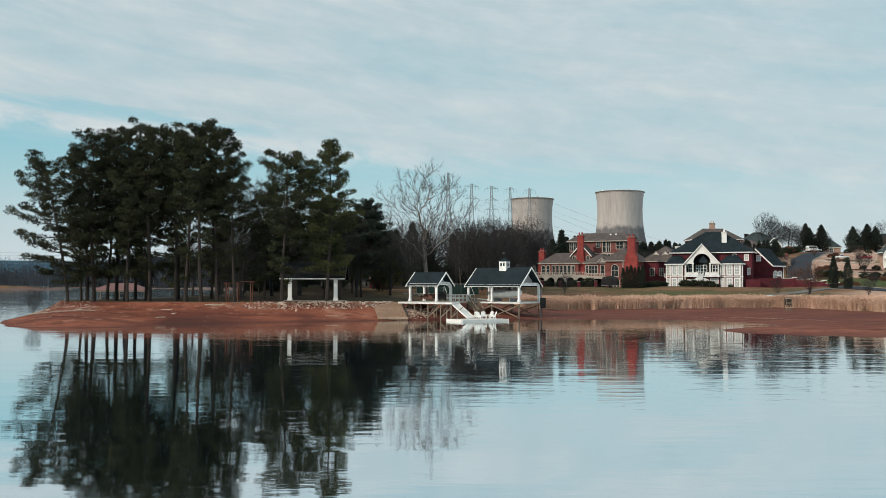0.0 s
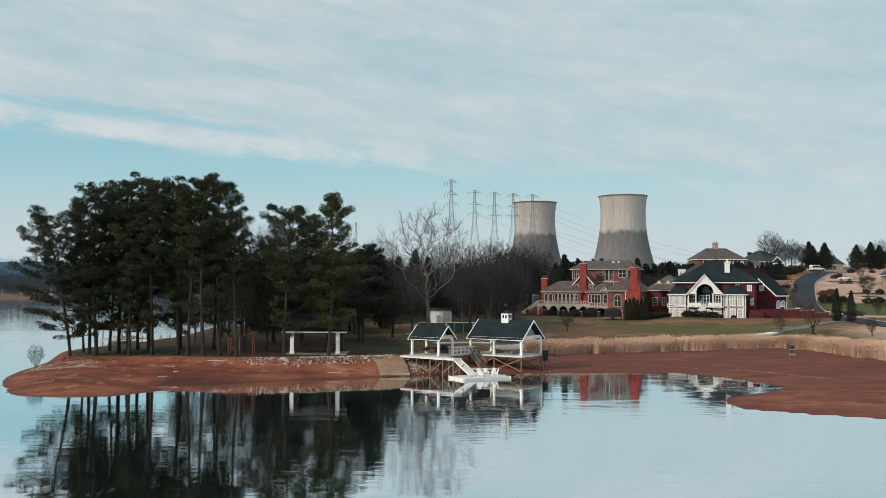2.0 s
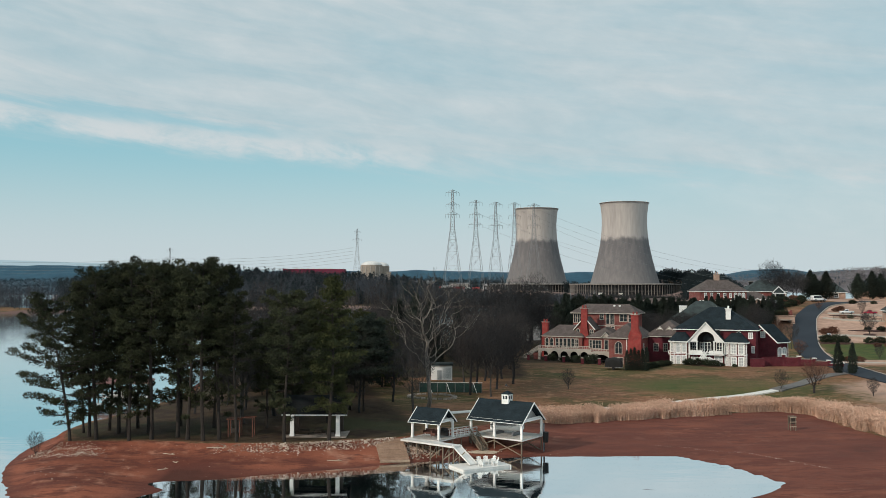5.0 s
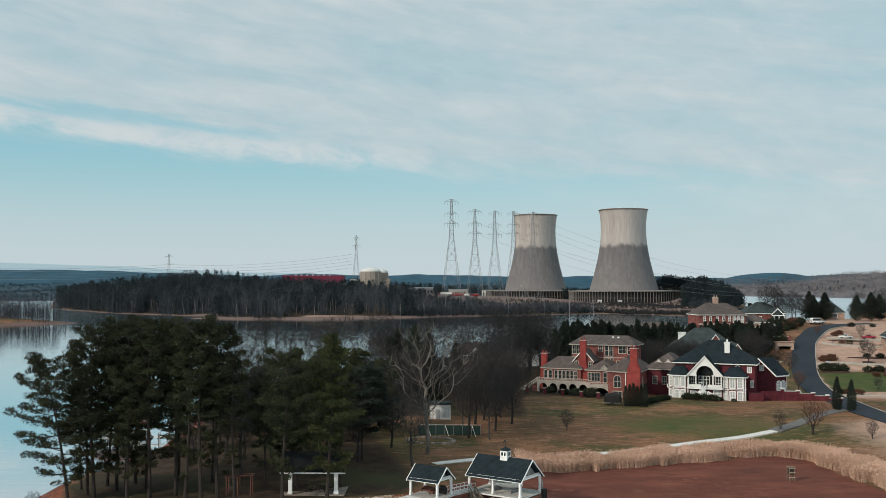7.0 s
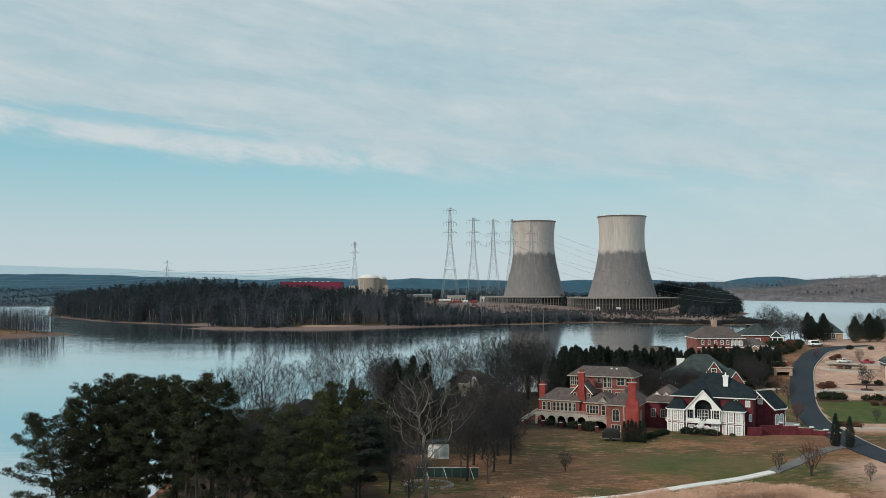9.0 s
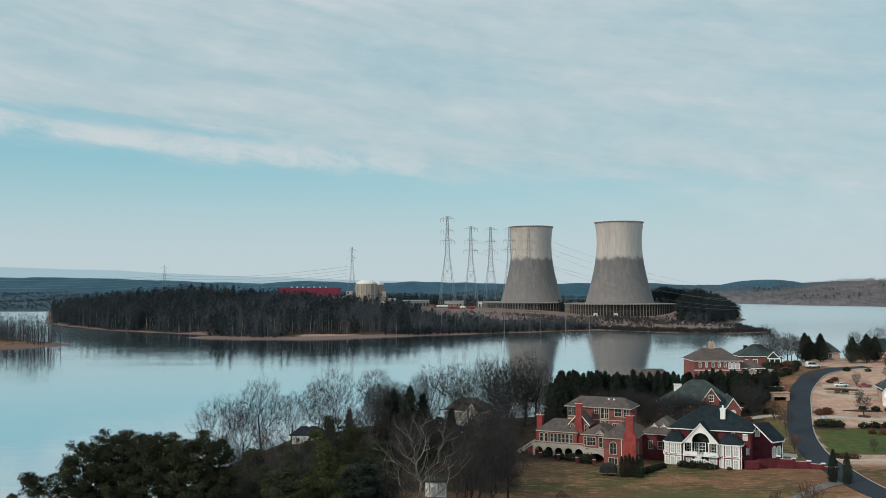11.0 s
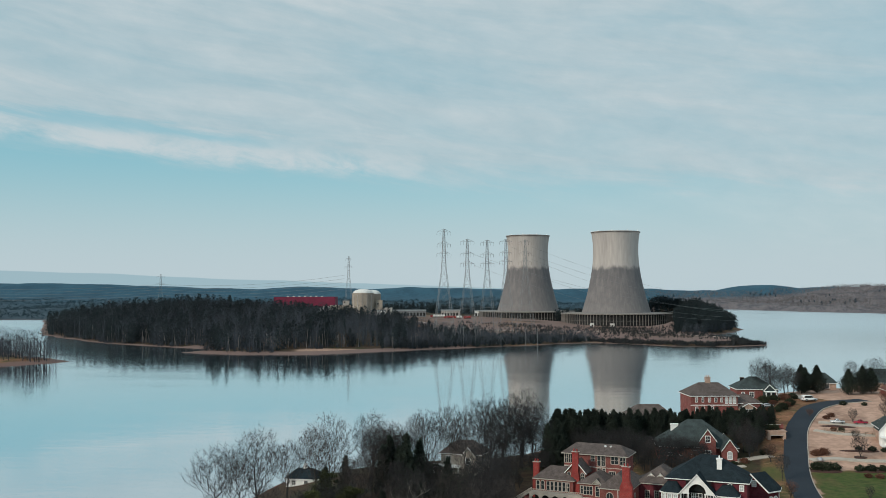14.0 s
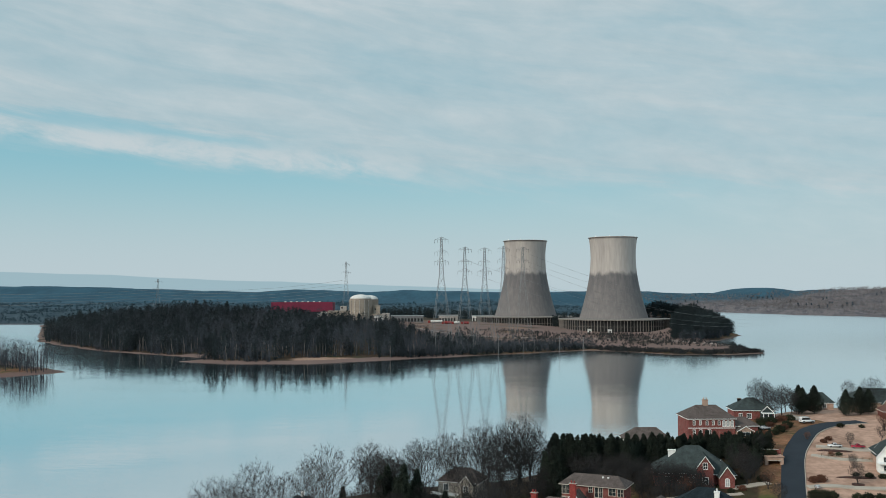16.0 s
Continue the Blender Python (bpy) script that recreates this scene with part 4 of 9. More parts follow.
def tri_mesh(name, v, mat):
    """A mesh of loose triangles from an (n, 3, 3) array."""
    me = bpy.data.meshes.new(name)
    n = len(v)
    me.vertices.add(n * 3)
    me.vertices.foreach_set("co", v.reshape(-1).astype(np.float32))
    me.loops.add(n * 3)
    me.loops.foreach_set("vertex_index", np.arange(n * 3, dtype=np.int32))
    me.polygons.add(n)
    me.polygons.foreach_set("loop_start", np.arange(0, n * 3, 3, dtype=np.int32))
    me.materials.append(mat)
    me.update(calc_edges=True)
    return me


def tufts(rng, centres, k, length, width, up=0.4):
    """Sprays of k pointed leaves round every centre."""
    n = len(centres) * k
    c = np.repeat(centres, k, 0)
    d = rand_dirs(rng, n, up) * (length * rng.uniform(0.6, 1.25, n))[:, None]
    s = np.cross(d, rand_dirs(rng, n))
    s = s / (np.linalg.norm(s, axis=1, keepdims=True) + 1e-9) * (width * rng.uniform(0.6, 1.3, n))[:, None]
    return np.stack([c - d * 0.15 - s, c - d * 0.15 + s, c + d], 1)


def rods(segs, sides):
    """Tapered rods for rows of ax ay az bx by bz r0 r1, as triangles."""
    s = np.asarray(segs, float)
    a, b, r0, r1 = s[:, :3], s[:, 3:6], s[:, 6], s[:, 7]
    d = b - a
    d = d / (np.linalg.norm(d, axis=1, keepdims=True) + 1e-9)
    ref = np.where(np.abs(d[:, 2:3]) < 0.9, np.array([[0.2, 0.1, 1.0]]), np.array([[1.0, 0.2, 0]]))
    u = np.cross(d, ref)
    u /= np.linalg.norm(u, axis=1, keepdims=True)
    w = np.cross(d, u)
    out = []
    for k in range(sides):
        p, q = k * math.tau / sides, (k + 1) * math.tau / sides
        e0, e1 = u * math.cos(p) + w * math.sin(p), u * math.cos(q) + w * math.sin(q)
        A, B, C, D = a + e0 * r0[:, None], a + e1 * r0[:, None], b + e1 * r1[:, None], b + e0 * r1[:, None]
        out += [np.stack([A, B, C], 1), np.stack([A, C, D], 1)]
    return np.concatenate(out)


def pine_meshes(seed, h, r, start, lean=(0, 0), cone=0.3, dense=1.0, mat=None, low=0):
    """Trunk and needle crown of a pine of that height: bare below `start` of its height; the needles sit in flat fluffy pads on the boughs."""
    rng = np.random.default_rng(seed)
    top = lambda f: np.array([lean[0] * f ** 1.6 + 0.25 * math.sin(f * 5 + seed), lean[1] * f ** 1.6 + 0.2 * math.sin(f * 4 + seed * 2), h * f])
    trunk, pads, wide = [], [], []
    rad = lambda f: h * 0.0105 * (1 - 0.86 * f) + 0.03
    for k in range(14):
        f0, f1 = k / 14, (k + 1) / 14
        trunk.append([*(top(f0) - [0, 0, 0.5 if k == 0 else 0]), *top(f1), rad(f0) * (1.25 if k == 0 else 1), rad(f1)])
    n = int(26 + 24 * (1 - start) * h / 20)
    for i in range(n + low):
        f = start + (0.985 - start) * ((i + 0.5) / n) ** 0.85 if i < n else rng.uniform(0.14, start)
        g = (f - start) / (1 - start)
        shape = (1 - g) ** cone * min(1.0, 0.5 + 2.4 * max(g, 0)) if f > start else rng.uniform(0.3, 0.7)
        reach = r * shape * rng.uniform(0.5, 1.15) + 0.4
        a = i * 2.399 + rng.normal(0, 0.4)
        rise = rng.uniform(-0.12, 0.2) + 0.5 * g
        p0 = top(f)
        d = np.array([math.cos(a), math.sin(a), rise])
        pts = [p0 + d * reach * q + np.array([0, 0, 0.35 * reach * (q * q - q) * 0.7]) + rng.normal(0, 0.12, 3) * q for q in (0, 0.35, 0.7, 1.0)]
        br = 0.035 + 0.012 * reach
        for q in range(3):
            trunk.append([*pts[q], *pts[q + 1], br * (1 - q * 0.28), br * (1 - (q + 1) * 0.28)])
        m = max(2, int((2.4 + 1.9 * reach) * dense * (0.55 if f < start else 1) + rng.uniform(0, 1)))
        q = 1.02 - rng.uniform(0, 1, m) ** 1.5 * 0.66
        q[0] = 1.0
        c = np.array([np.interp(q, (0, 0.35, 0.7, 1), [p[j] for p in pts]) for j in range(3)]).T
        side = np.array([-math.sin(a), math.cos(a), 0])
        c = c + side * (rng.normal(0, 0.24, m) * reach * (1.2 - 0.6 * q))[:, None] + rng.normal(0, 0.12, (m, 3)) + np.array([0, 0, 0.2])
        for t in c[1:]:
            trunk.append([*pts[1], *(t - [0, 0, 0.15]), 0.026, 0.012])
        pads.append(c)
        wide.append(rng.uniform(0.45, 0.92, m) * (0.8 if f < start else 1))
    pads.append(top(0.98) + rng.normal(0, 0.5, (6, 3)) * [1, 1, 0.6])
    wide.append(rng.uniform(0.4, 0.7, 6))
    pads, wide = np.concatenate(pads), np.concatenate(wide)
    k = 44
    ball = rand_dirs(rng, len(pads) * k, 0.25) * rng.uniform(0.25, 1.0, (len(pads) * k, 1)) ** 0.5
    c = np.repeat(pads, k, 0) + ball * np.repeat(wide, k)[:, None] * [1, 1, 0.68]
    d = ball * [1, 1, 0.8] + rng.normal(0, 0.55, c.shape) + [0, 0, 0.35]
    d *= (rng.uniform(0.26, 0.44, len(c)) / (np.linalg.norm(d, axis=1) + 1e-9))[:, None]
    s = np.cross(d, rand_dirs(rng, len(c)))
    s *= (rng.uniform(0.05, 0.085, len(c)) / (np.linalg.norm(s, axis=1) + 1e-9))[:, None]
    return tri_mesh("trunk", np.concatenate([rods(trunk[:14], 7), rods(trunk[14:], 3)]), BARK), tri_mesh("crown", np.stack([c - d * 0.3 - s, c - d * 0.3 + s, c + d * 0.7], 1), mat or NEEDLE)


def bare_meshes(seed, h, spread=0.6, fork=0.25, trunk_r=0.30, bark=None, twig=None, limbs=10, fine=1.0, vase=0.5):
    """A leafless tree: buds are strewn through a lumpy round crown and each is reached from the boughs by the shortest easy way."""
    rng = np.random.default_rng(seed)
    k = h / 19
    n = int(520 * fine * math.sqrt(limbs / 10))
    rx, z0 = h * (0.175 + 0.215 * spread), h * fork * 0.9
    u = rand_dirs(rng, n) * rng.uniform(0.02, 1, (n, 1)) ** 0.42
    az = np.arctan2(u[:, 1], u[:, 0])
    lump = 1 + 0.16 * np.sin(2 * az + seed) * (1 - np.abs(u[:, 2])) + 0.12 * np.sin(5 * az + 4 * u[:, 2] + seed) + 0.07 * np.sin(9 * az - 6 * u[:, 2])
    up = (u[:, 2] + 1) / 2
    narrow = 0.42 + 0.58 * smoothstep(0.0, 0.5 + 0.15 * vase, up)
    buds = np.stack([u[:, 0] * rx * lump * narrow, u[:, 1] * rx * lump * narrow, z0 + up * (h - z0) * (0.92 + 0.08 * lump)], 1)
    pos, par, way = [np.array([0, 0, -0.4])], [-1], [0.0]
    high = h * (fork + 0.30 * (1 - vase) + 0.04)
    steps = max(4, int(high / (1.1 * k)))
    for i in range(1, steps + 1):
        f = i / steps
        pos.append(np.array([0.018 * h * math.sin(2.2 * f + seed), 0.018 * h * math.sin(2.9 * f + 2 * seed), high * f]))
        par.append(len(pos) - 2)
        way.append(way[-1] + high / steps)
    trunk_top = len(pos)
    P, L = np.zeros((n * 14 + 60, 3)), np.zeros(n * 14 + 60)
    P[:trunk_top], L[:trunk_top] = pos, way
    count = trunk_top
    first = max(2, int(trunk_top * 0.9 * fork / max(high / h, 0.01)))
    for b in buds[np.argsort(np.linalg.norm(buds - [0, 0, fork * h], axis=1))]:
        gap = np.linalg.norm(P[first:count] - b, axis=1)
        drop = np.maximum(0, P[first:count, 2] - b[2] + 0.25 * gap)
        i = first + int(np.argmin(gap + 0.75 * (L[first:count] + gap) + 0.9 * drop))
        gap = float(np.linalg.norm(P[i] - b))
        m = min(12, max(1, math.ceil(gap / (1.0 * k))))
        a, last, bow = P[i].copy(), i, rng.normal(0, 0.045 * gap, 3) + [0, 0, -0.07 * gap]
        for q in range(1, m + 1):
            f = q / m
            P[count] = a + (b - a) * f + bow * 4 * f * (1 - f) + (rng.normal(0, 0.04 * k, 3) if q < m else 0)
            L[count] = L[last] + gap / m
            par.append(last)
            last = count
            count += 1
    P, par = P[:count], np.array(par)
    load = np.zeros(count)
    kids = np.bincount(par[1:], minlength=count)
    for i in range(count - 1, 0, -1):
        load[i] = max(load[i], 1.0)
        load[par[i]] += load[i] if kids[par[i]] else 0
    r = (load / max(load[1:].max(), 1)) ** 0.58 * trunk_r
    r = np.maximum(r, 0.010 * k + 0.004)
    i = np.arange(1, count)
    segs = np.concatenate([P[par[i]], P[i], np.minimum(r[par[i]], r[i] * 1.3)[:, None], r[i][:, None]], 1)
    segs[0, 6] *= 1.35
    stout = r[i] > 0.05 * k
    wood = np.concatenate([rods(segs[stout], 5), rods(segs[~stout], 3)])
    # fine sprays on the thin outer wood
    tips = i[(load[i] <= 3) & (i >= trunk_top)]
    heading = P[tips] - P[par[tips]]
    heading /= np.linalg.norm(heading, axis=1, keepdims=True) + 1e-9
    def sprays(a, d, times, length, wid):
        a, d = np.repeat(a, times, 0), np.repeat(d, times, 0)
        d = d + rng.normal(0, 0.42, d.shape) + [0, 0, 0.28]
        d /= np.linalg.norm(d, axis=1, keepdims=True) + 1e-9
        b = a + d * (rng.uniform(0.55, 1.25, len(a)) * length)[:, None]
        s = np.cross(d, rand_dirs(rng, len(a)))
        s = s / (np.linalg.norm(s, axis=1, keepdims=True) + 1e-9) * wid
        return a, b, d, np.stack([a - s, a + s, b], 1)
    a1, b1, d1, t1 = sprays(P[tips], heading, 3, 1.25 * k, 0.015 * k + 0.005)
    _, _, _, t2 = sprays(a1 + (b1 - a1) * rng.uniform(0.3, 0.8, (len(a1), 1)), d1, 3, 0.85 * k, 0.012 * k + 0.004)
    crown = np.concatenate([t1, t2])
    scale = h / max(crown[:, :, 2].max(), 0.1)
    return tri_mesh("trunk", wood * scale, bark or TWIG), tri_mesh("crown", crown * scale, twig or TWIG)


def leafy_meshes(seed, h, r, outline, count, size, mat, trunk_h=0.12):
    """A dense evergreen: clumps of sprays over an uneven solid given by outline(f) = share of r at height share f."""
    rng = np.random.default_rng(seed)
    f = rng.uniform(trunk_h * 0.6, 1, count)
    a = rng.uniform(0, math.tau, count)
    lump = 1 + 0.20 * np.sin(a * 3 + f * 9 + seed) + 0.14 * np.sin(a * 7 - f * 17)
    rr = r * np.array([outline(q) for q in f]) * lump * rng.uniform(0.55, 1.05, count) ** 0.5
    c = np.stack([rr * np.cos(a), rr * np.sin(a), h * f], 1) + rng.normal(0, size * 0.35, (count, 3))
    trunk = [[0, 0, -0.4, 0, 0, h * 0.75, h * 0.02 + 0.06, 0.04]]
    return tri_mesh("trunk", rods(trunk, 6), BARK), tri_mesh("crown", tufts(rng, c, 9, size, size * 0.17, 0.45), mat)


def tree(name, meshes, x, y, label, category, group, s=1.0, turn=0.0, z=None, sink=0.15):
    t = thing(name, pose(x, y, (ground_at(x, y) if z is None else z) - sink, 0, 0, turn) @ Matrix.Diagonal((s, s, s, 1)), label, category, group)
    part("trunk", meshes[0], None, t)
    part("crown", meshes[1], None, t)
    return t


TALL = [pine_meshes(31, 25, 3.8, 0.44, (0.5, 0.2), 0.28, 0.98, low=8), pine_meshes(32, 25, 4.4, 0.32, (-0.8, 0), 0.34, 0.95, low=8),
        pine_meshes(33, 25, 3.5, 0.48, (0.2, -0.4), 0.22, 1.05, low=9), pine_meshes(34, 25, 4.6, 0.30, (-0.4, 0.4), 0.4, 0.95, low=8)]
PINE_LABEL = "tall dark pine with a bare trunk on the clay bank"
for x, y, h, v, turn in ((-54.2, 139, 22.5, 1, 0), (-52.3, 137, 24.5, 3, 40), (-50.6, 142, 25.2, 1, 80), (-48.2, 139, 25.5, 3, 200), (-46.2, 143, 24, 1, 140),
                         (-44.3, 137, 25.5, 2, 30), (-40.9, 139, 25.5, 0, 75), (-38.6, 137, 24.5, 2, 160), (-36.3, 136, 25.8, 0, 210), (-34.3, 137.5, 25, 2, 300),
                         (-31.4, 135.5, 21, 0, 120), (-56.5, 143, 17, 3, 20), (-49.4, 147, 23, 3, 320), (-43.5, 149, 22, 1, 10), (-37.5, 147, 20, 0, 45), (-53.0, 145, 22, 3, 260),
                         (-29.0, 146, 16.5, 1, 60), (-47.2, 136.5, 21, 1, 250)):
    tree("pine_tree", TALL[v], x, y, PINE_LABEL, "pine tree", "shore pines", h / 25, turn)
tree("pine_tree", pine_meshes(41, 20.5, 6.0, 0.20, (-4.2, -1.0), 0.32, 1.0, low=8), -55.4, 135.6, "pine leaning out over the water with long low boughs", "pine tree", "shore pines")
tree("pine_tree", pine_meshes(42, 21.0, 4.3, 0.44, (0.3, 0), 0.2, 1.3, low=12), -24.2, 135.5, "round-headed dark pine beside the pavilion", "pine tree", "shore pines")
tree("pine_tree", pine_meshes(43, 23.5, 5.6, 0.27, (0.2, 0), 0.62, 1.25, GREEN_NEEDLE, low=10), -17.9, 136.8, "conical olive-green pine in front of the pavilion", "pine tree", "shore pines")
tree("pine_tree", pine_meshes(44, 16, 3.6, 0.18, (0.2, 0), 0.5, 1.0, GREEN_NEEDLE), -20.5, 152, "younger olive-green pine behind the pavilion", "pine tree", "shore pines")
tree("pine_tree", pine_meshes(45, 14, 3.6, 0.14, (0.2, 0), 0.5, 1.0), -27.0, 156, "younger dark pine behind the pavilion", "pine tree", "shore pines")

def cedar_mesh(seed, h, r, boughs=230):
    """A pointed cedar: short rising boughs from the ground up, each a feathery plume."""
    rng = np.random.default_rng(seed)
    c = []
    for i in range(boughs):
        f = 0.03 + 0.95 * (i / boughs) ** 0.9
        a, reach = i * 2.399 + rng.normal(0, 0.3), r * min(1.0, 0.6 + 2 * f) * (1.02 - f) ** 1.05 * rng.uniform(0.6, 1.25)
        for q in (0.35, 0.6, 0.8, 0.9, 1.0):
            c.append((math.cos(a) * reach * q, math.sin(a) * reach * q, h * f + 0.5 * reach * q * q + rng.normal(0, 0.12)))
    c = np.array(c) + rng.normal(0, 0.17, (len(c), 3))
    return tri_mesh("trunk", rods([[0, 0, -0.4, 0, 0, h * 0.9, 0.24, 0.05]], 6), BARK), tri_mesh("crown", tufts(rng, c, 8, 0.52, 0.085, 0.9), CEDAR)


YOUNG = [pine_meshes(46, 14, 3.5, 0.16, (0.2, 0.1), 0.42, 0.72, GREEN_NEEDLE), pine_meshes(47, 14, 3.9, 0.12, (-0.3, 0), 0.36, 0.72), pine_meshes(48, 14, 3.2, 0.20, (0.1, -0.2), 0.5, 0.72, GREEN_NEEDLE)]
for k, (x, y, h) in enumerate(((-44, 178, 13), (-38, 186, 14), (-30, 180, 15.5), (-25, 189, 15.5), (-19.5, 186, 14), (-34, 196, 13.5), (-50, 172, 12), (-15, 197, 14), (-28, 204, 15), (-21, 207, 15), (-41, 200, 12), (-47, 190, 11), (-12, 190, 10), (-28.5, 228, 14))):
    tree("pine_tree", YOUNG[k % 3], x, y, "bushy olive-dark young pine on the wooded slope", "pine tree", "young pines", h / 14, k * 77)


dome = lambda f: math.sqrt(max(0.0, 1 - (max(f, 0.05) * 1.9 - 0.9) ** 2)) if f < 0.98 else 0.15
EVER = [leafy_meshes(51, 15, 5.2, dome, 1100, 0.75, CEDAR), cedar_mesh(52, 12, 3.7, 300), cedar_mesh(53, 12, 3.2, 270), cedar_mesh(58, 12, 4.2, 330)]
tree("evergreen_tree", pine_meshes(54, 15.8, 5.6, 0.34, (0.3, 0), 0.30, 1.9, CEDAR), -15.6, 165, "dense dark evergreen with a broad crown behind the pavilion", "evergreen tree", "evergreens")
tree("evergreen_tree", pine_meshes(56, 13.5, 4.2, 0.36, (0.3, 0), 0.30, 1.7, CEDAR), -20.5, 172, "dense dark evergreen among bare trees", "evergreen tree", "evergreens")

random.seed(44)
for k in range(64):
    x, y = random.uniform(-58, 20), random.uniform(190, 300)
    if inside_by(BANK, np.array([x]), np.array([y]))[0] < 6 or (x < -14 and y > 236) or (x > -12 and y < 235) or (x > 8 and y < 285) or (abs(x - 5) < 13 and 288 < y < 312):
        continue
    tree("evergreen_tree", EVER[0], x, y, "dense dark evergreen understorey among the bare trees", "evergreen tree", "evergreens", random.uniform(0.3, 0.66), random.uniform(0, 360))

BROAD = cedar_mesh(59, 12, 5.2, 520)
# hedge of cedars behind the brick houses
random.seed(5)
CEDAR_LABEL = "dark pointed cedar in the hedge behind the brick houses"
for k in range(46):
    x = 40 + k * 1.75 + random.uniform(-0.5, 0.5)
    y = 326 + 10 * (k / 39) + random.uniform(-2.5, 2.5)
    g = ground_at(x, y)
    top = 21.2 + random.uniform(-1.8, 1.0)
    tree("cedar_tree", EVER[1 + k % 3], x, y, CEDAR_LABEL, "cedar tree", "cedar hedge", (top - g) / 12, random.uniform(0, 360))
for k in range(27):
    x = 40 + k * 2.95 + random.uniform(-0.6, 0.6)
    y = 337 + 0.12 * (x - 66) + random.uniform(-1.5, 1.5)
    tree("cedar_tree", EVER[3] if k % 2 else BROAD, x, y, CEDAR_LABEL, "cedar tree", "cedar hedge", max(0.45, (21.0 - 0.012 * (x - 66) + random.uniform(-1.2, 0.9) - ground_at(x, y)) / 12.5), random.uniform(0, 360))
for x, y, h in ((100.5, 322, 8), (104, 326, 9), (107, 321, 7), (110, 327, 8), (102, 330, 9)):
    tree("cedar_tree", BROAD, x, y, "dark spreading evergreen beside the green-roofed house", "cedar tree", "cedars", h / 12, x * 21)
for x, y, top in ((35.5, 297, 22.5), (37.5, 301, 20.5), (33.5, 304, 20), (-10.6, 265, 22.5), (-7.0, 268, 20.5), (-15.7, 272, 21), (-13, 270, 18), (-17.5, 268, 19), (41, 333, 19), (44, 330, 18), (-28, 268, 16), (-33, 262, 14), (-14, 215, 17), (-5.5, 232, 16), (1, 250, 18.5), (-30, 240, 15)):
    tree("cedar_tree", EVER[1 + (x > 0)], x, y, "dark cedar standing among bare winter trees", "cedar tree", "cedars", (top - ground_at(x, y)) / 12, x * 40)
for x, y, s in ((153, 402, 1.02), (160.5, 404, 1.0), (171.5, 398, 0.92), (178, 399, 1.0), (183, 402, 0.9), (157, 408, 0.9)):
    tree("cedar_tree", BROAD, x, y, "dark broad cedar beside the road on the hill", "cedar tree", "roadside cedars", s, x * 9)
CYPRESS = leafy_meshes(55, 6.4, 0.80, lambda f: min(1, 0.6 + f * 3) * min(1.0, (1.03 - f) * 2.0), 1500, 0.22, CEDAR, 0.02)
for x, y, s in ((91.2, 223.2, 1.22), (93.9, 221.6, 1.15)):
    tree("cypress", CYPRESS, x, y, "clipped dark columnar cypress beside the drive", "cypress", "drive cypresses", s, x * 33)

# bare winter trees
RUST_TWIG = material("rusty_winter_twigs", (0.054, 0.045, 0.044), (0.032, 0.028, 0.027), 0.95, scale=0.3, vary=0.25)
GREY_BARK = material("grey_bark", (0.078, 0.069, 0.063), (0.045, 0.040, 0.036), 0.95, scale=0.5, fine=6, stretch=(1, 1, 0.3))
BARE = [bare_meshes(61, 19, 0.80, 0.22), bare_meshes(62, 19, 0.50, 0.26, twig=RUST_TWIG, vase=0.1, limbs=13), bare_meshes(63, 19, 0.95, 0.20, vase=0.8), bare_meshes(64, 19, 0.62, 0.30, bark=GREY_BARK),
        bare_meshes(65, 19, 0.78, 0.20, 0.26, GREY_BARK, RUST_TWIG, 12, vase=0.6), bare_meshes(66, 19, 0.85, 0.22, 0.36, limbs=14, fine=1.15, vase=0.6)]
tree("bare_tree", bare_meshes(71, 26, 0.70, 0.30, 0.40, PALE_BARK, GREY_BARK, 9, 0.55, vase=0.75), -4.6, 172, "tall pale-barked bare sycamore on the lawn", "bare tree", "bare trees")
BARE.append(bare_meshes(67, 19, 0.88, 0.18, 0.38, limbs=18, fine=1.5, vase=0.6))
BARE_LABEL = "leafless winter tree with fine grey-brown twigs"
random.seed(8)
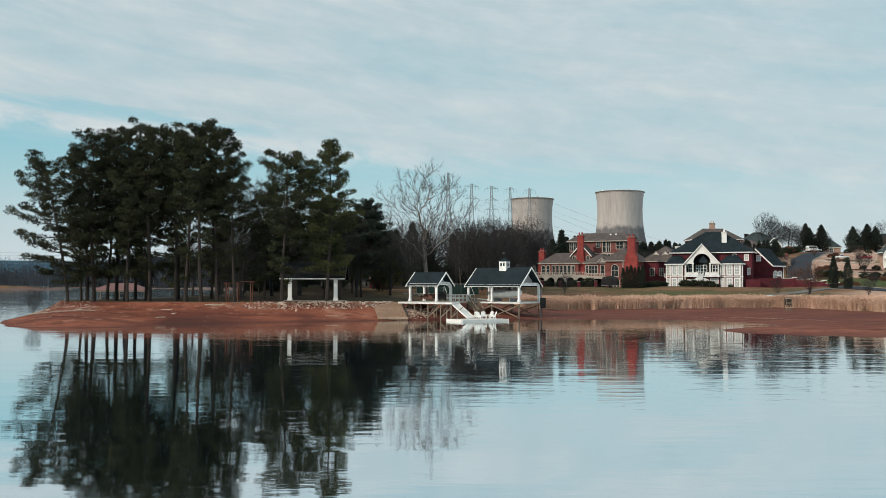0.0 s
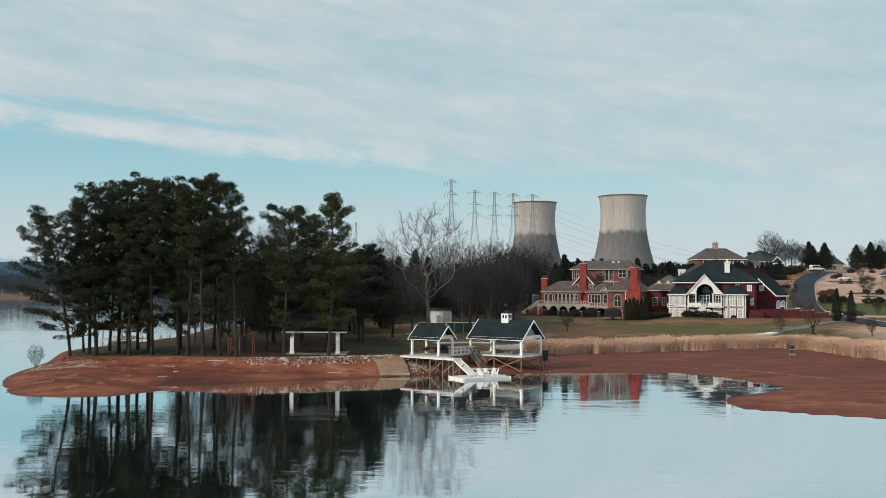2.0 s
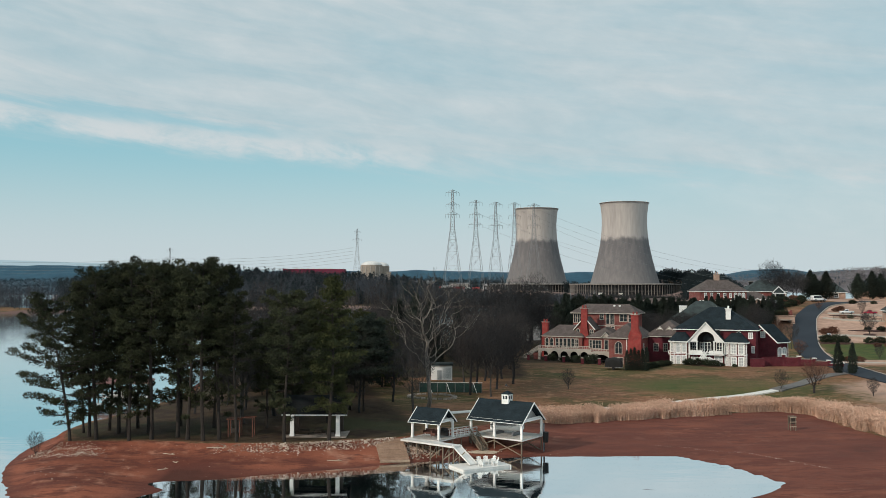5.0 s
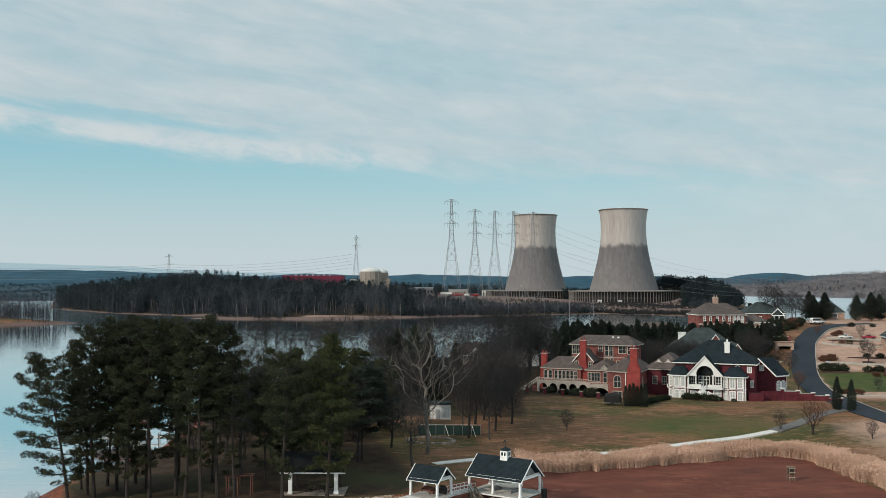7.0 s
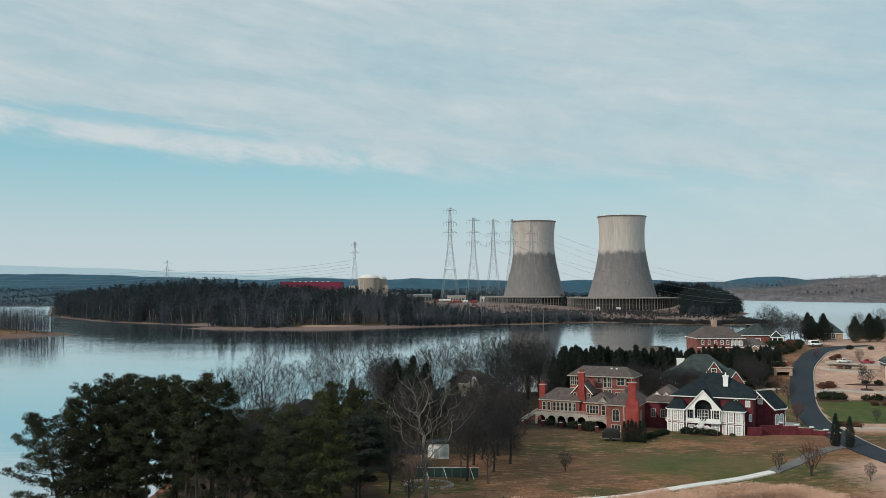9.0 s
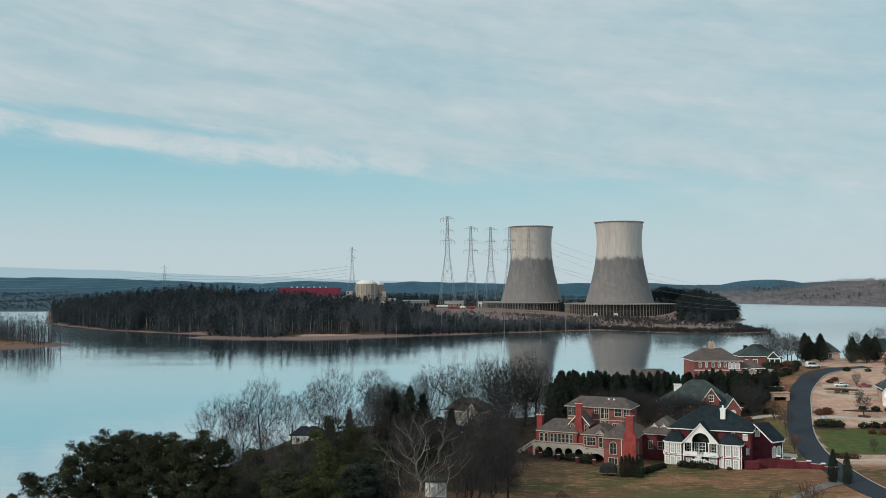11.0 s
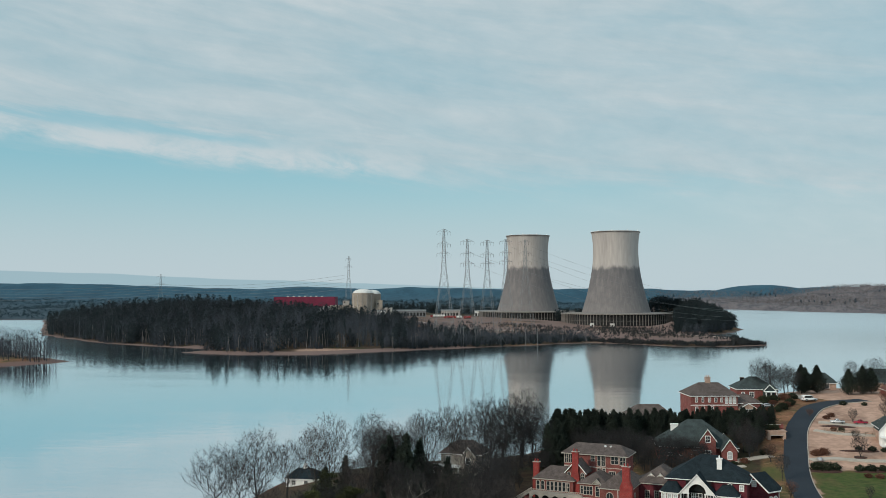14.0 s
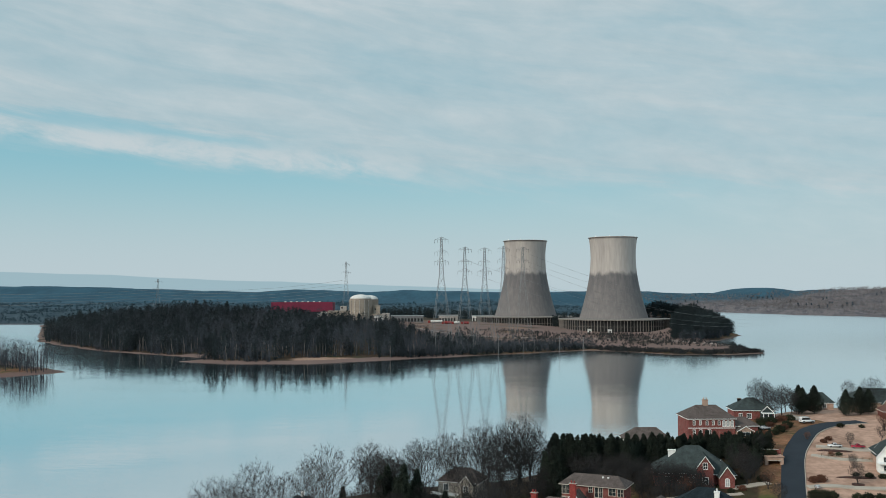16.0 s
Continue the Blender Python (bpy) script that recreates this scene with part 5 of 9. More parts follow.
rows = [(-61.8, 254.8, 22.5, 2), (-49.1, 246.5, 26.0, 1), (-55, 252, 20, 0), (-42.6, 257, 19.0, 3), (-32.5, 265.4, 24.4, 4), (-37, 270, 20, 4), (-21.3, 278.7, 24.0, 1), (-15, 285, 18, 3), (-5.3, 284.5, 23, 0), (2, 296.5, 22.5, 3),
        (11.2, 305.7, 22.3, 0), (15.2, 311.5, 24, 2), (27.4, 323.4, 25.0, 6), (20, 317, 22, 6), (31, 327, 20, 6), (17, 300, 21, 6), (25, 308, 20, 5), (1.6, 236.4, 15.5, 4), (-12.5, 235.5, 13, 4), (9.2, 250, 14.8, 3), (13.3, 243.4, 18, 0), (19.7, 296, 15, 5), (25, 303, 16, 5), (30, 310, 15, 3), (33, 298, 12, 5), (36, 318, 14, 0), (22, 284, 12, 3), (28, 288, 10, 5), (14, 262, 14, 5), (12, 271, 15, 0), (20, 270, 12, 3),
        (8, 258, 12, 5), (18, 250, 11, 3), (60, 318, 11, 5), (66, 310, 11, 5), (70, 301, 10, 5), (75, 300, 9, 0), (80, 299, 9, 5), (57, 326, 10, 0), (63, 322, 10, 3), (101, 308, 9, 5), (9, 197, 14, 5), (2, 196, 14, 3), (7, 209, 14, 5), (18, 221, 14, 5), (21, 229, 13, 5), (15, 229, 14, 3), (20, 241, 13, 5), (13, 205, 15, 5), (5, 203, 15, 5), (16, 213, 14, 5), (72, 297, 11, 5), (77, 301, 10.5, 5), (52, 318, 11.5, 5), (57, 315, 10.5, 5), (46, 322, 11, 5), (63, 306, 10, 5), (104, 313, 9, 5), (51, 322, 9, 5), (46, 315, 10, 3), (-26, 255, 14, 4), (-3, 262, 15, 0), (6, 275, 18, 3), (16, 290, 17, 0),
        (133, 392, 18, 6), (138, 396, 15, 6), (144, 397, 14, 5), (147, 395, 12, 3), (128, 402, 14, 1), (192, 418, 16, 2), (198, 410, 14, 0), (186, 428, 13, 3), (138, 388, 12, 5), (150, 410, 13, 0), (-33.5, 150, 20, 3), (-30, 158, 22, 1), (-27, 166, 22, 0), (3.5, 190, 17, 1), (12.5, 188, 13, 3),
        (-6.8, 161, 14, 3), (-11.5, 178, 15, 0), (8, 214, 17, 4), (14, 222, 16, 1), (10, 232, 17, 0), (17, 236, 14, 5), (4, 224, 15, 3)]
while len(rows) < 122:
    x, y = random.uniform(-66, 26), random.uniform(158, 316)
    if (x > -9 and y < 206) or (x > 16 and y < 285) or (x < -24 and y > 240) or (abs(x + 3) < 14 and 198 < y < 226) or (abs(x - 5) < 13 and 288 < y < 312) or abs(x + 44) + abs(y - 303) < 14:
        continue
    if inside_by(BANK, np.array([x]), np.array([y]))[0] > 4 and min(math.hypot(x - q[0], y - q[1]) for q in rows) > 4.6:
        rows.append((x, y, random.uniform(11, 17) - 1.5 * (y < 200) + 2 * (x > -12), random.choice((0, 1, 3, 5, 4, 5, 2))))
for x, y, h, v in rows:
    if x > 0.064 * y and y < 264 and x < 32:
        x = 0.058 * y - (x % 5) * 1.3
    tree("bare_tree", BARE[v], x, y, BARE_LABEL, "bare tree", "bare trees", h / 19, random.uniform(0, 360))
SMALL = [bare_meshes(81, 4.2, 0.85, 0.14, 0.10, limbs=8, fine=0.8), bare_meshes(82, 4.2, 0.9, 0.10, 0.08, limbs=8, fine=0.8, vase=0.8), bare_meshes(83, 4.2, 1.0, 0.18, 0.14, RUST_TWIG, RUST_SHRUB, 8, 0.8, vase=0.8)]
for x, y, s, v, lab in ((24.3, 199, 1.15, 0, "small bare tree on the open lawn"), (75.5, 197, 1.85, 2, "low spreading reddish bare tree by the reeds"), (70, 201, 1.1, 1, "thin bare shrub by the path"), (85, 191, 1.0, 0, "thin bare shrub on the dry bank"),
                        (134, 303, 1.9, 0, "bare garden tree beside the road"), (118.5, 262, 1.0, 1, "bare garden tree near the asphalt"), (150, 345, 1.3, 1, "bare garden tree on dry grass"), (172, 365, 1.9, 2, "bare reddish garden tree on dry grass"),
                        (165, 352, 1.5, 0, "bare garden tree on dry grass"), (137, 352, 0.9, 2, "reddish bare shrub on dry grass"), (-59.5, 133.5, 0.9, 1, "leafless scrub on the stony point"), (62.5, 297, 1.6, 0, "bare garden tree behind the houses"),
                        (70, 296, 2.0, 0, "bare garden tree behind the houses"), (76, 292, 1.9, 2, "bare garden tree behind the houses"), (64, 285, 1.7, 1, "bare garden tree behind the houses"), (96.5, 262, 1.3, 2, "bare reddish garden tree by the wall"),
                        (104, 300, 1.5, 2, "bare garden tree beside the drive"), (140, 320, 1.2, 1, "bare garden tree on dry grass"), (156, 330, 1.4, 2, "bare reddish garden tree on dry grass"), (145, 300, 1.2, 0, "bare garden tree on dry grass")):
    tree("bare_shrub", SMALL[v], x, y, lab, "bare tree", "small bare trees", s, x * 17)
random.seed(15)
for k in range(60):
    y = random.uniform(258, 345)
    x = random.uniform(64, 93 + 0.36 * (y - 262))
    if (72 < x < 99 and 300 < y < 330) or (x > 83 and y < 308) or (x > 104 and 296 < y < 334) or (x > 89 and y < 306) or (84 < x < 100 and y < 263) or (52 < x < 68 and y < 282) or (56 < x < 86 and y < 262) or (100 < x < 125 and 355 < y):
        continue
    tree("bare_shrub", SMALL[random.choice((0, 0, 1, 1))], x, y, "bare winter shrub in the thicket between the houses", "bare tree", "thicket shrubs", random.uniform(0.7, 2.0), random.uniform(0, 360))
random.seed(61)
for k in range(150):
    x, y = random.uniform(-52, 33), random.uniform(205, 305)
    if (x > 0.062 * y and y < 275) or (x < -20 and y > 235) or (abs(x + 3) < 14 and y < 232) or (abs(x - 5) < 14 and 286 < y < 314):
        continue
    if inside_by(BANK, np.array([x]), np.array([y]))[0] > 5:
        tree("bare_shrub", SMALL[random.choice((0, 0, 1))], x, y, "dark leafless undergrowth among the bare trees", "bare tree", "undergrowth", random.uniform(0.9, 1.9), random.uniform(0, 360))
for x, y, h, v in ((101, 281, 9, 3), (99, 311, 10, 1), (98, 316, 9, 0), (100, 314, 8, 2), (103, 318, 8, 3), (104, 324, 9, 1), (72, 284, 9, 0), (80, 290, 8, 2), (66, 300, 10, 1)):
    tree("bare_tree", BARE[v], x, y, BARE_LABEL, "bare tree", "bare trees", h / 19, x * 13)
BUSH = [leafy_meshes(91, 1.5, 1.3, dome, 260, 0.38, SHRUB, 0.02), leafy_meshes(92, 1.4, 1.2, dome, 240, 0.38, RUST_SHRUB, 0.02), leafy_meshes(93, 2.6, 1.1, dome, 320, 0.4, CEDAR, 0.02)]

for x, y, sc, v in ((78, 303, 2.3, 0), (82, 302, 2.2, 1), (75, 304, 2.5, 0), (71, 306, 2.6, 1), (66, 304, 2.4, 0), (61, 306, 2.5, 1), (56, 310, 2.4, 0), (50, 312, 2.3, 1), (63, 296, 2.2, 0), (68, 290, 2.2, 2), (58, 300, 2.3, 0), (52, 304, 2.2, 1), (47, 308, 2.1, 0),
                      (99, 305, 1.8, 2), (42, 300, 2.2, 0), (45, 293, 2.0, 1), (50, 290, 2.2, 0), (56, 288, 2.0, 2)):
    tree("bare_shrub", SMALL[v % 2], x, y, "dense bare winter shrub in the thicket behind the mansion", "bare tree", "thicket shrubs", sc, x * 31)
# reeds in a deep fringe round the cove
rng = np.random.default_rng(12)
fringe = [(12, 168.5), (24, 170.5), (37, 176), (54, 182.5), (64, 187), (70.5, 178), (71.5, 163), (73.5, 150), (88, 140)]
pts = []
for (ax, ay), (bx, by) in zip(fringe, fringe[1:]):
    m = int(math.hypot(bx - ax, by - ay) * 620)
    t = rng.uniform(0, 1, m)
    nxl, nyl = -(by - ay), bx - ax
    ln = math.hypot(nxl, nyl)
    wide = rng.uniform(-3.6, 3.6, m) + 0.5 * np.sin(t * 9 + ax)
    pts.append(np.stack([ax + (bx - ax) * t + nxl / ln * wide, ay + (by - ay) * t + nyl / ln * wide], 1))
pts = np.concatenate(pts)
thin = noise.noise
keep = np.array([thin((p[0] * 0.22, p[1] * 0.22, 3.0)) > -0.33 for p in pts])
pts = pts[keep & ~((np.abs(pts[:, 0] - 28.6) < 1.1) & (rng.uniform(0, 1, len(pts)) < 0.8))]
rz = heights(pts[:, 0], pts[:, 1])[0]
hh = rng.uniform(1.2, 2.2, len(pts)) * (1 + 0.22 * np.array([thin((p[0] * 0.3, p[1] * 0.3, 0.0)) for p in pts]))
foot = np.stack([pts[:, 0], pts[:, 1], rz - 0.1], 1)
bend = rng.normal(0, 0.22, (len(pts), 2))
tip = foot + np.concatenate([bend, hh[:, None]], 1)
sa = rng.uniform(0, math.tau, len(pts))
sv = np.stack([np.cos(sa), np.sin(sa), 0 * sa], 1) * rng.uniform(0.03, 0.065, len(pts))[:, None]
mid = foot * 0.35 + tip * 0.65
leaf = np.stack([mid - sv * 0.4, mid + sv * 0.4, tip + np.concatenate([rng.normal(0, 0.3, (len(pts), 2)), -0.15 * np.ones((len(pts), 1))], 1)], 1)
plume = tufts(rng, tip + rng.normal(0, 0.05, tip.shape), 2, 0.34, 0.05, 0.6)
reed_ob = new("reeds", tri_mesh("reeds", np.concatenate([np.stack([foot - sv, foot + sv, tip], 1), leaf, plume]), REED))
tagged(reed_ob, "thick fringe of dry tan reeds round the cove", "reeds", kind="stuff")


# ---- far woods ----
def woods(name, spots, hts, bare, mat, label, seed, leaf=1.0, k=None, wide=0.27):
    rng = np.random.default_rng(seed)
    n = len(spots)
    z = heights(spots[:, 0], spots[:, 1])[0]
    base = np.stack([spots[:, 0], spots[:, 1], z - 0.5], 1)
    v = []
    seg = np.concatenate([base, base + np.stack([rng.normal(0, 0.5, n), rng.normal(0, 0.5, n), hts * 0.8], 1), (hts * 0.012 + 0.06)[:, None], np.full((n, 1), 0.08)], 1)
    v.append(rods(seg, 3))
    k = int((k or (26 if bare else 40)) * (1.5 if bare else 2.2))
    f = rng.uniform(0.10 if bare else 0.06, 1.0, (n, k))
    a = rng.uniform(0, math.tau, (n, k))
    prof = np.sqrt(np.clip(1 - (f * 1.5 - 0.62) ** 2, 0.03, 1)) if bare else np.sqrt(np.clip(1.03 - f, 0.02, 1)) * np.clip(f * 4, 0.3, 1)
    rad = hts[:, None] * wide * prof * rng.uniform(0.3, 1, (n, k))
    c = base[:, None, :] + np.stack([rad * np.cos(a), rad * np.sin(a), hts[:, None] * f], -1)
    c = c.reshape(-1, 3)
    if bare:
        v.append(tufts(rng, c, 2, 2.5 * leaf, 0.12 * leaf, 1.3))
    else:
        v.append(tufts(rng, c, 3, 1.15 * leaf, 0.36 * leaf, 0.3))
    ob = new(name, tri_mesh(name, np.concatenate(v), mat))
    return tagged(ob, label, "woods", kind="stuff")


def scatter(seed, n, x0, x1, y0, y1, rule):
    rng = np.random.default_rng(seed)
    p = np.stack([rng.uniform(x0, x1, n * 6), rng.uniform(y0, y1, n * 6)], 1)
    return p[rule(p[:, 0], p[:, 1])][:n]


# opposite-shore twigs and evergreens are coloured bluer and paler for haze
FAR_TWIG = material("hazed_far_twigs", (0.066, 0.076, 0.092), (0.033, 0.039, 0.050), 0.95, scale=0.03, fine=0.4)
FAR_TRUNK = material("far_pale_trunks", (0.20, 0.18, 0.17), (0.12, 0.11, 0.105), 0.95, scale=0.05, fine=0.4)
FAR_GREEN = material("hazed_far_evergreen", (0.021, 0.034, 0.038), (0.011, 0.019, 0.022), 0.9, scale=0.03, fine=0.4)
FAR_SCRUB = material("far_winter_scrub", (0.045, 0.046, 0.048), (0.024, 0.026, 0.028), 0.95, scale=0.05, fine=0.4)
inland = lambda x, y: inside_by(OPPOSITE, x, y)
opp_wood = lambda x, y: (inland(x, y) > 15 + 8 * rolling(x, y, 21) - 9 * smoothstep(-260, -330, x)) & (x < 150 - (y - 1150) * 0.9) & (inland(x, y) < 400) & ~((x > -175) & (x < -70) & (inland(x, y) < 42))
low_end = lambda s: 1 - 0.60 * smoothstep(-110, 90, s[:, 0])
s = scatter(101, 3000, -640, 150, 980, 1640, opp_wood)
woods("bare_woods", s, (23 + 4 * rolling(s[:, 0], s[:, 1], 24) + np.random.default_rng(1).uniform(-5, 4, len(s))) * low_end(s) * (1 + 0.3 * smoothstep(-330, -420, s[:, 0])), True, FAR_TWIG, "leafless grey woods on the opposite shore", 201)
rise = lambda x, y: (inland(x, y) > 25) & (x < -205 - 0.25 * (y - 1500)) & (x > -720)
s = scatter(131, 1500, -720, -190, 1380, 1760, rise)
woods("rise_bare_woods", s, np.random.default_rng(31).uniform(15, 25, len(s)), True, FAR_TWIG, "leafless grey woods on the rise before the turbine hall", 231, 1.0, 22)
s = scatter(132, 520, -720, -190, 1400, 1760, lambda x, y: rise(x, y) & (rolling(x + 40, y, 23) > -0.05))
woods("rise_evergreen_woods", s, np.random.default_rng(32).uniform(16, 29, len(s)), False, FAR_GREEN, "dark evergreens on the rise before the turbine hall", 232, 1.5, 26, 0.22)
s = scatter(111, 130, -620, 60, 980, 1300, lambda x, y: opp_wood(x, y) & (inland(x, y) < 70))
ht = np.random.default_rng(11).uniform(12, 21, len(s)) * low_end(s)
sb = np.stack([s[:, 0], s[:, 1], heights(s[:, 0], s[:, 1])[0] - 0.3], 1)
lean = np.random.default_rng(12).normal(0, 1.3, (len(s), 2))
tagged(new("pale_trunks", tri_mesh("pale_trunks", rods(np.concatenate([sb, sb + np.concatenate([lean, ht[:, None]], 1), np.full((len(s), 1), 0.30), np.full((len(s), 1), 0.12)], 1), 4), FAR_TRUNK)),
       "pale bare trunks along the front of the opposite woods", "woods", kind="stuff")
s = scatter(102, 1450, -640, 90, 980, 1640, lambda x, y: opp_wood(x, y) & (rolling(x + 90, y, 19) + 0.9 * smoothstep(-330, -420, x) > 0.02))
woods("evergreen_woods", s, np.random.default_rng(2).uniform(14, 29, len(s)) * (1 - 0.55 * smoothstep(-110, 60, s[:, 0]) + 0.3 * smoothstep(-330, -420, s[:, 0])), False, FAR_GREEN, "dark evergreens among the woods on the opposite shore", 202, 1.5, 40, 0.24)
s = scatter(122, 900, -640, 60, 960, 1400, lambda x, y: opp_wood(x, y) & (inland(x, y) < 55))
woods("understorey", s, np.random.default_rng(22).uniform(2.5, 7, len(s)), False, FAR_TWIG, "dark leafless undergrowth along the edge of the woods", 222, 1.0, 12, 0.5)
clear_of_tower = lambda x, y: (np.hypot(x - 315, y - 1719) > 112) & (np.hypot(x - 172, y - 1930) > 114)
s = scatter(103, 950, 330, 545, 1420, 1900, lambda x, y: (inland(x, y) > 9) & clear_of_tower(x, y) & ((x > 0.245 * y) | (y > 1770)))
woods("headland_woods", s, np.random.default_rng(3).uniform(15, 24, len(s)), False, FAR_GREEN, "dense dark wood on the headland past the cooling towers", 203, 1.5, 30)
s = scatter(113, 130, 330, 545, 1400, 1560, lambda x, y: (inland(x, y) > 6) & (inland(x, y) < 40) & (x > 0.235 * y))
woods("headland_bare_trees", s, np.random.default_rng(13).uniform(9, 17, len(s)), True, FAR_TWIG, "leafless grey trees in front of the headland wood", 213)
s = scatter(104, 800, -70, 200, 1050, 1290, lambda x, y: (inland(x, y) > 7) & (inland(x, y) < 75 - 0.2 * x))
woods("shore_thicket", s, np.random.default_rng(4).uniform(6, 14, len(s)), True, FAR_TWIG, "dark bare thicket below the pylons", 204, 0.8, 22, 0.34)
s = scatter(114, 620, -60, 405, 1050, 1330, lambda x, y: (inland(x, y) > 5) & (inland(x, y) < 17 + 28 * (x < 190)) & (rolling(x, y, 11) > -0.5))
woods("shore_scrub", s, np.random.default_rng(14).uniform(2.5, 6.5, len(s)) * (1 + 0.5 * (s[:, 0] < 170)), False, FAR_GREEN, "low dark scrub along the spit of land", 214, 0.8, 26, 0.4)
s = scatter(134, 900, 185, 402, 1100, 1215, lambda x, y: (inland(x, y) > 4) & (inland(x, y) < 24) & (rolling(x, y, 9) > -0.62))
woods("spit_scrub", s, np.random.default_rng(34).uniform(2.0, 5.2, len(s)), False, FAR_SCRUB, "dark winter scrub along the crest of the spit", 234, 0.9, 9, 0.5)
s = scatter(144, 1300, 20, 420, 1215, 1560, lambda x, y: (inland(x, y) > 22) & clear_of_tower(x, y) & (rolling(x + 15, y * 2.2, 26) > -0.30))
woods("yard_thicket", s, np.random.default_rng(44).uniform(1.8, 5.5, len(s)), False, FAR_SCRUB, "dark winter scrub in bands over the power station's open ground", 244, 0.9, 8, 0.6)
s = scatter(105, 240, -490, -340, 850, 1020, lambda x, y: inside_by(POINT, x, y) > 7)
woods("point_woods", s, np.random.default_rng(5).uniform(12, 30, len(s)), True, FAR_TWIG, "leafless trees on the far clay point", 205, 0.9, 34)
s = scatter(106, 420, -150, 330, 1850, 2300, lambda x, y: clear_of_tower(x, y) & (y > 2080))
woods("back_woods", s, np.random.default_rng(6).uniform(14, 26, len(s)), False, FAR_GREEN, "dark woods behind the cooling towers", 206, 1.4, 26)
s = scatter(116, 110, 215, 300, 1790, 1900, lambda x, y: clear_of_tower(x, y))
woods("tower_woods", s, np.random.default_rng(16).uniform(16, 26, len(s)), False, FAR_GREEN, "dark woods between the cooling towers", 216, 1.4, 26)
# the dark far woods carry blue haze in their base colour
HAZED_WOOD = material("hazed_dark_woodland", (0.038, 0.070, 0.091), (0.028, 0.053, 0.071), 0.95, scale=0.004, fine=0.03)
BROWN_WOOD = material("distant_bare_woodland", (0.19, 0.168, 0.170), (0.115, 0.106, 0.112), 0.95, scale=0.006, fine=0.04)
in_far = lambda x, y: inside_by(FAR, x, y)
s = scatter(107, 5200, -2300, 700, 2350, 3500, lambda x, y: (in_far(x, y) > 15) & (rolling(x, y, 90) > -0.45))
woods("distant_woods", s, np.random.default_rng(7).uniform(5, 11, len(s)), False, HAZED_WOOD, "dark woods along the farther bank, tinted blue for haze", 207, 2.0, 4, 0.9)
s = scatter(108, 6000, 900, 2300, 2300, 4300, lambda x, y: (in_far(x, y) > 12) & (in_far(x, y) < 700))
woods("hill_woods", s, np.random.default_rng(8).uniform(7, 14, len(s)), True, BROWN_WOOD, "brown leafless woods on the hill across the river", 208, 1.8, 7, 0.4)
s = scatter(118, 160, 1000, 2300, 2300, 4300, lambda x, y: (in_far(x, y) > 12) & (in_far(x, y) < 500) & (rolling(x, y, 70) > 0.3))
woods("hill_evergreens", s, np.random.default_rng(18).uniform(8, 14, len(s)), False, HAZED_WOOD, "dark evergreens tinted blue for haze, dotted over the brown hill", 218, 2.6, 14, 0.4)

# ---- roads and paths ----
def smooth_line(points, step=2.0):
    """A Catmull-Rom curve through points, sampled about every step."""
    p = [Vector(q) for q in points]
    p = [p[0] * 2 - p[1], *p, p[-1] * 2 - p[-2]]
    out = []
    for a, b, c, d in zip(p, p[1:], p[2:], p[3:]):
        n = max(1, round((c - b).length / step))
        for k in range(n):
            t = k / n
            out.append(0.5 * ((2 * b) + (c - a) * t + (2 * a - 5 * b + 4 * c - d) * t * t + (3 * b - a - 3 * c + d) * t ** 3))
    return out + [p[-2]]


def strip(line, left, right, lift, drop=0.5, zs=None):
    """A slab that follows the ground along a line, from left to right of it, with sides."""
    bm = bmesh.new()
    rows = []
    for k, c in enumerate(line):
        d = (line[min(k + 1, len(line) - 1)] - line[max(k - 1, 0)]).normalized()
        nrm = Vector((-d.y, d.x))
        a, b = c + nrm * left, c - nrm * right
        z = max(ground_at(a.x, a.y), ground_at(b.x, b.y), ground_at(c.x, c.y)) if zs is None else zs
        za, zb = ground_at(a.x, a.y), ground_at(b.x, b.y)
        za, zb = (za + z) / 2 + lift, (zb + z) / 2 + lift
        rows.append([bm.verts.new(v) for v in ((a.x, a.y, za), (b.x, b.y, zb), (b.x, b.y, zb - drop), (a.x, a.y, za - drop))])
    for r, s in zip(rows, rows[1:]):
        for i in range(4):
            bm.faces.new((r[i], r[(i + 1) % 4], s[(i + 1) % 4], s[i]))
    bm.faces.new(rows[0])
    bm.faces.new(rows[-1][::-1])
    return bm


ROAD = smooth_line([(128, 158), (110, 176), (101, 194), (97.3, 210), (96.6, 226), (98.8, 246), (102.6, 268), (108.3, 289), (115.8, 310), (124.3, 332), (133, 349), (144, 366), (157, 377.5), (171, 382)])
single("road", strip(ROAD, 3.7, 3.7, 0.14, 0.9), ASPHALT, Matrix(), "dark blue-grey asphalt road curving up the hill", "road", kind="structure")
for side, (a, b) in (("b", (-3.70, 3.95)),):
    single("kerb", strip(ROAD, a, b, 0.24, 0.9), DRIVE, Matrix(), "pale concrete kerb along the asphalt road", "kerb", kind="structure")
single("plant_road", strip(smooth_line(PLANT_ROAD, 12), 4.0, 4.0, 0.35, 1.5), ROADBED, Matrix(), "pale gravel road round the power station yard", "road", kind="structure")
PATHLINE = smooth_line([(-3, 163), (3, 167), (11, 173.2), (22, 178.8), (33, 182.8), (45.7, 189.6), (57.5, 195.2), (68.5, 200.4)], 1.5)
single("path", strip(PATHLINE, 0.95, 0.95, 0.10), CONCRETE, Matrix(), "pale concrete path along the reeds", "path", kind="structure")
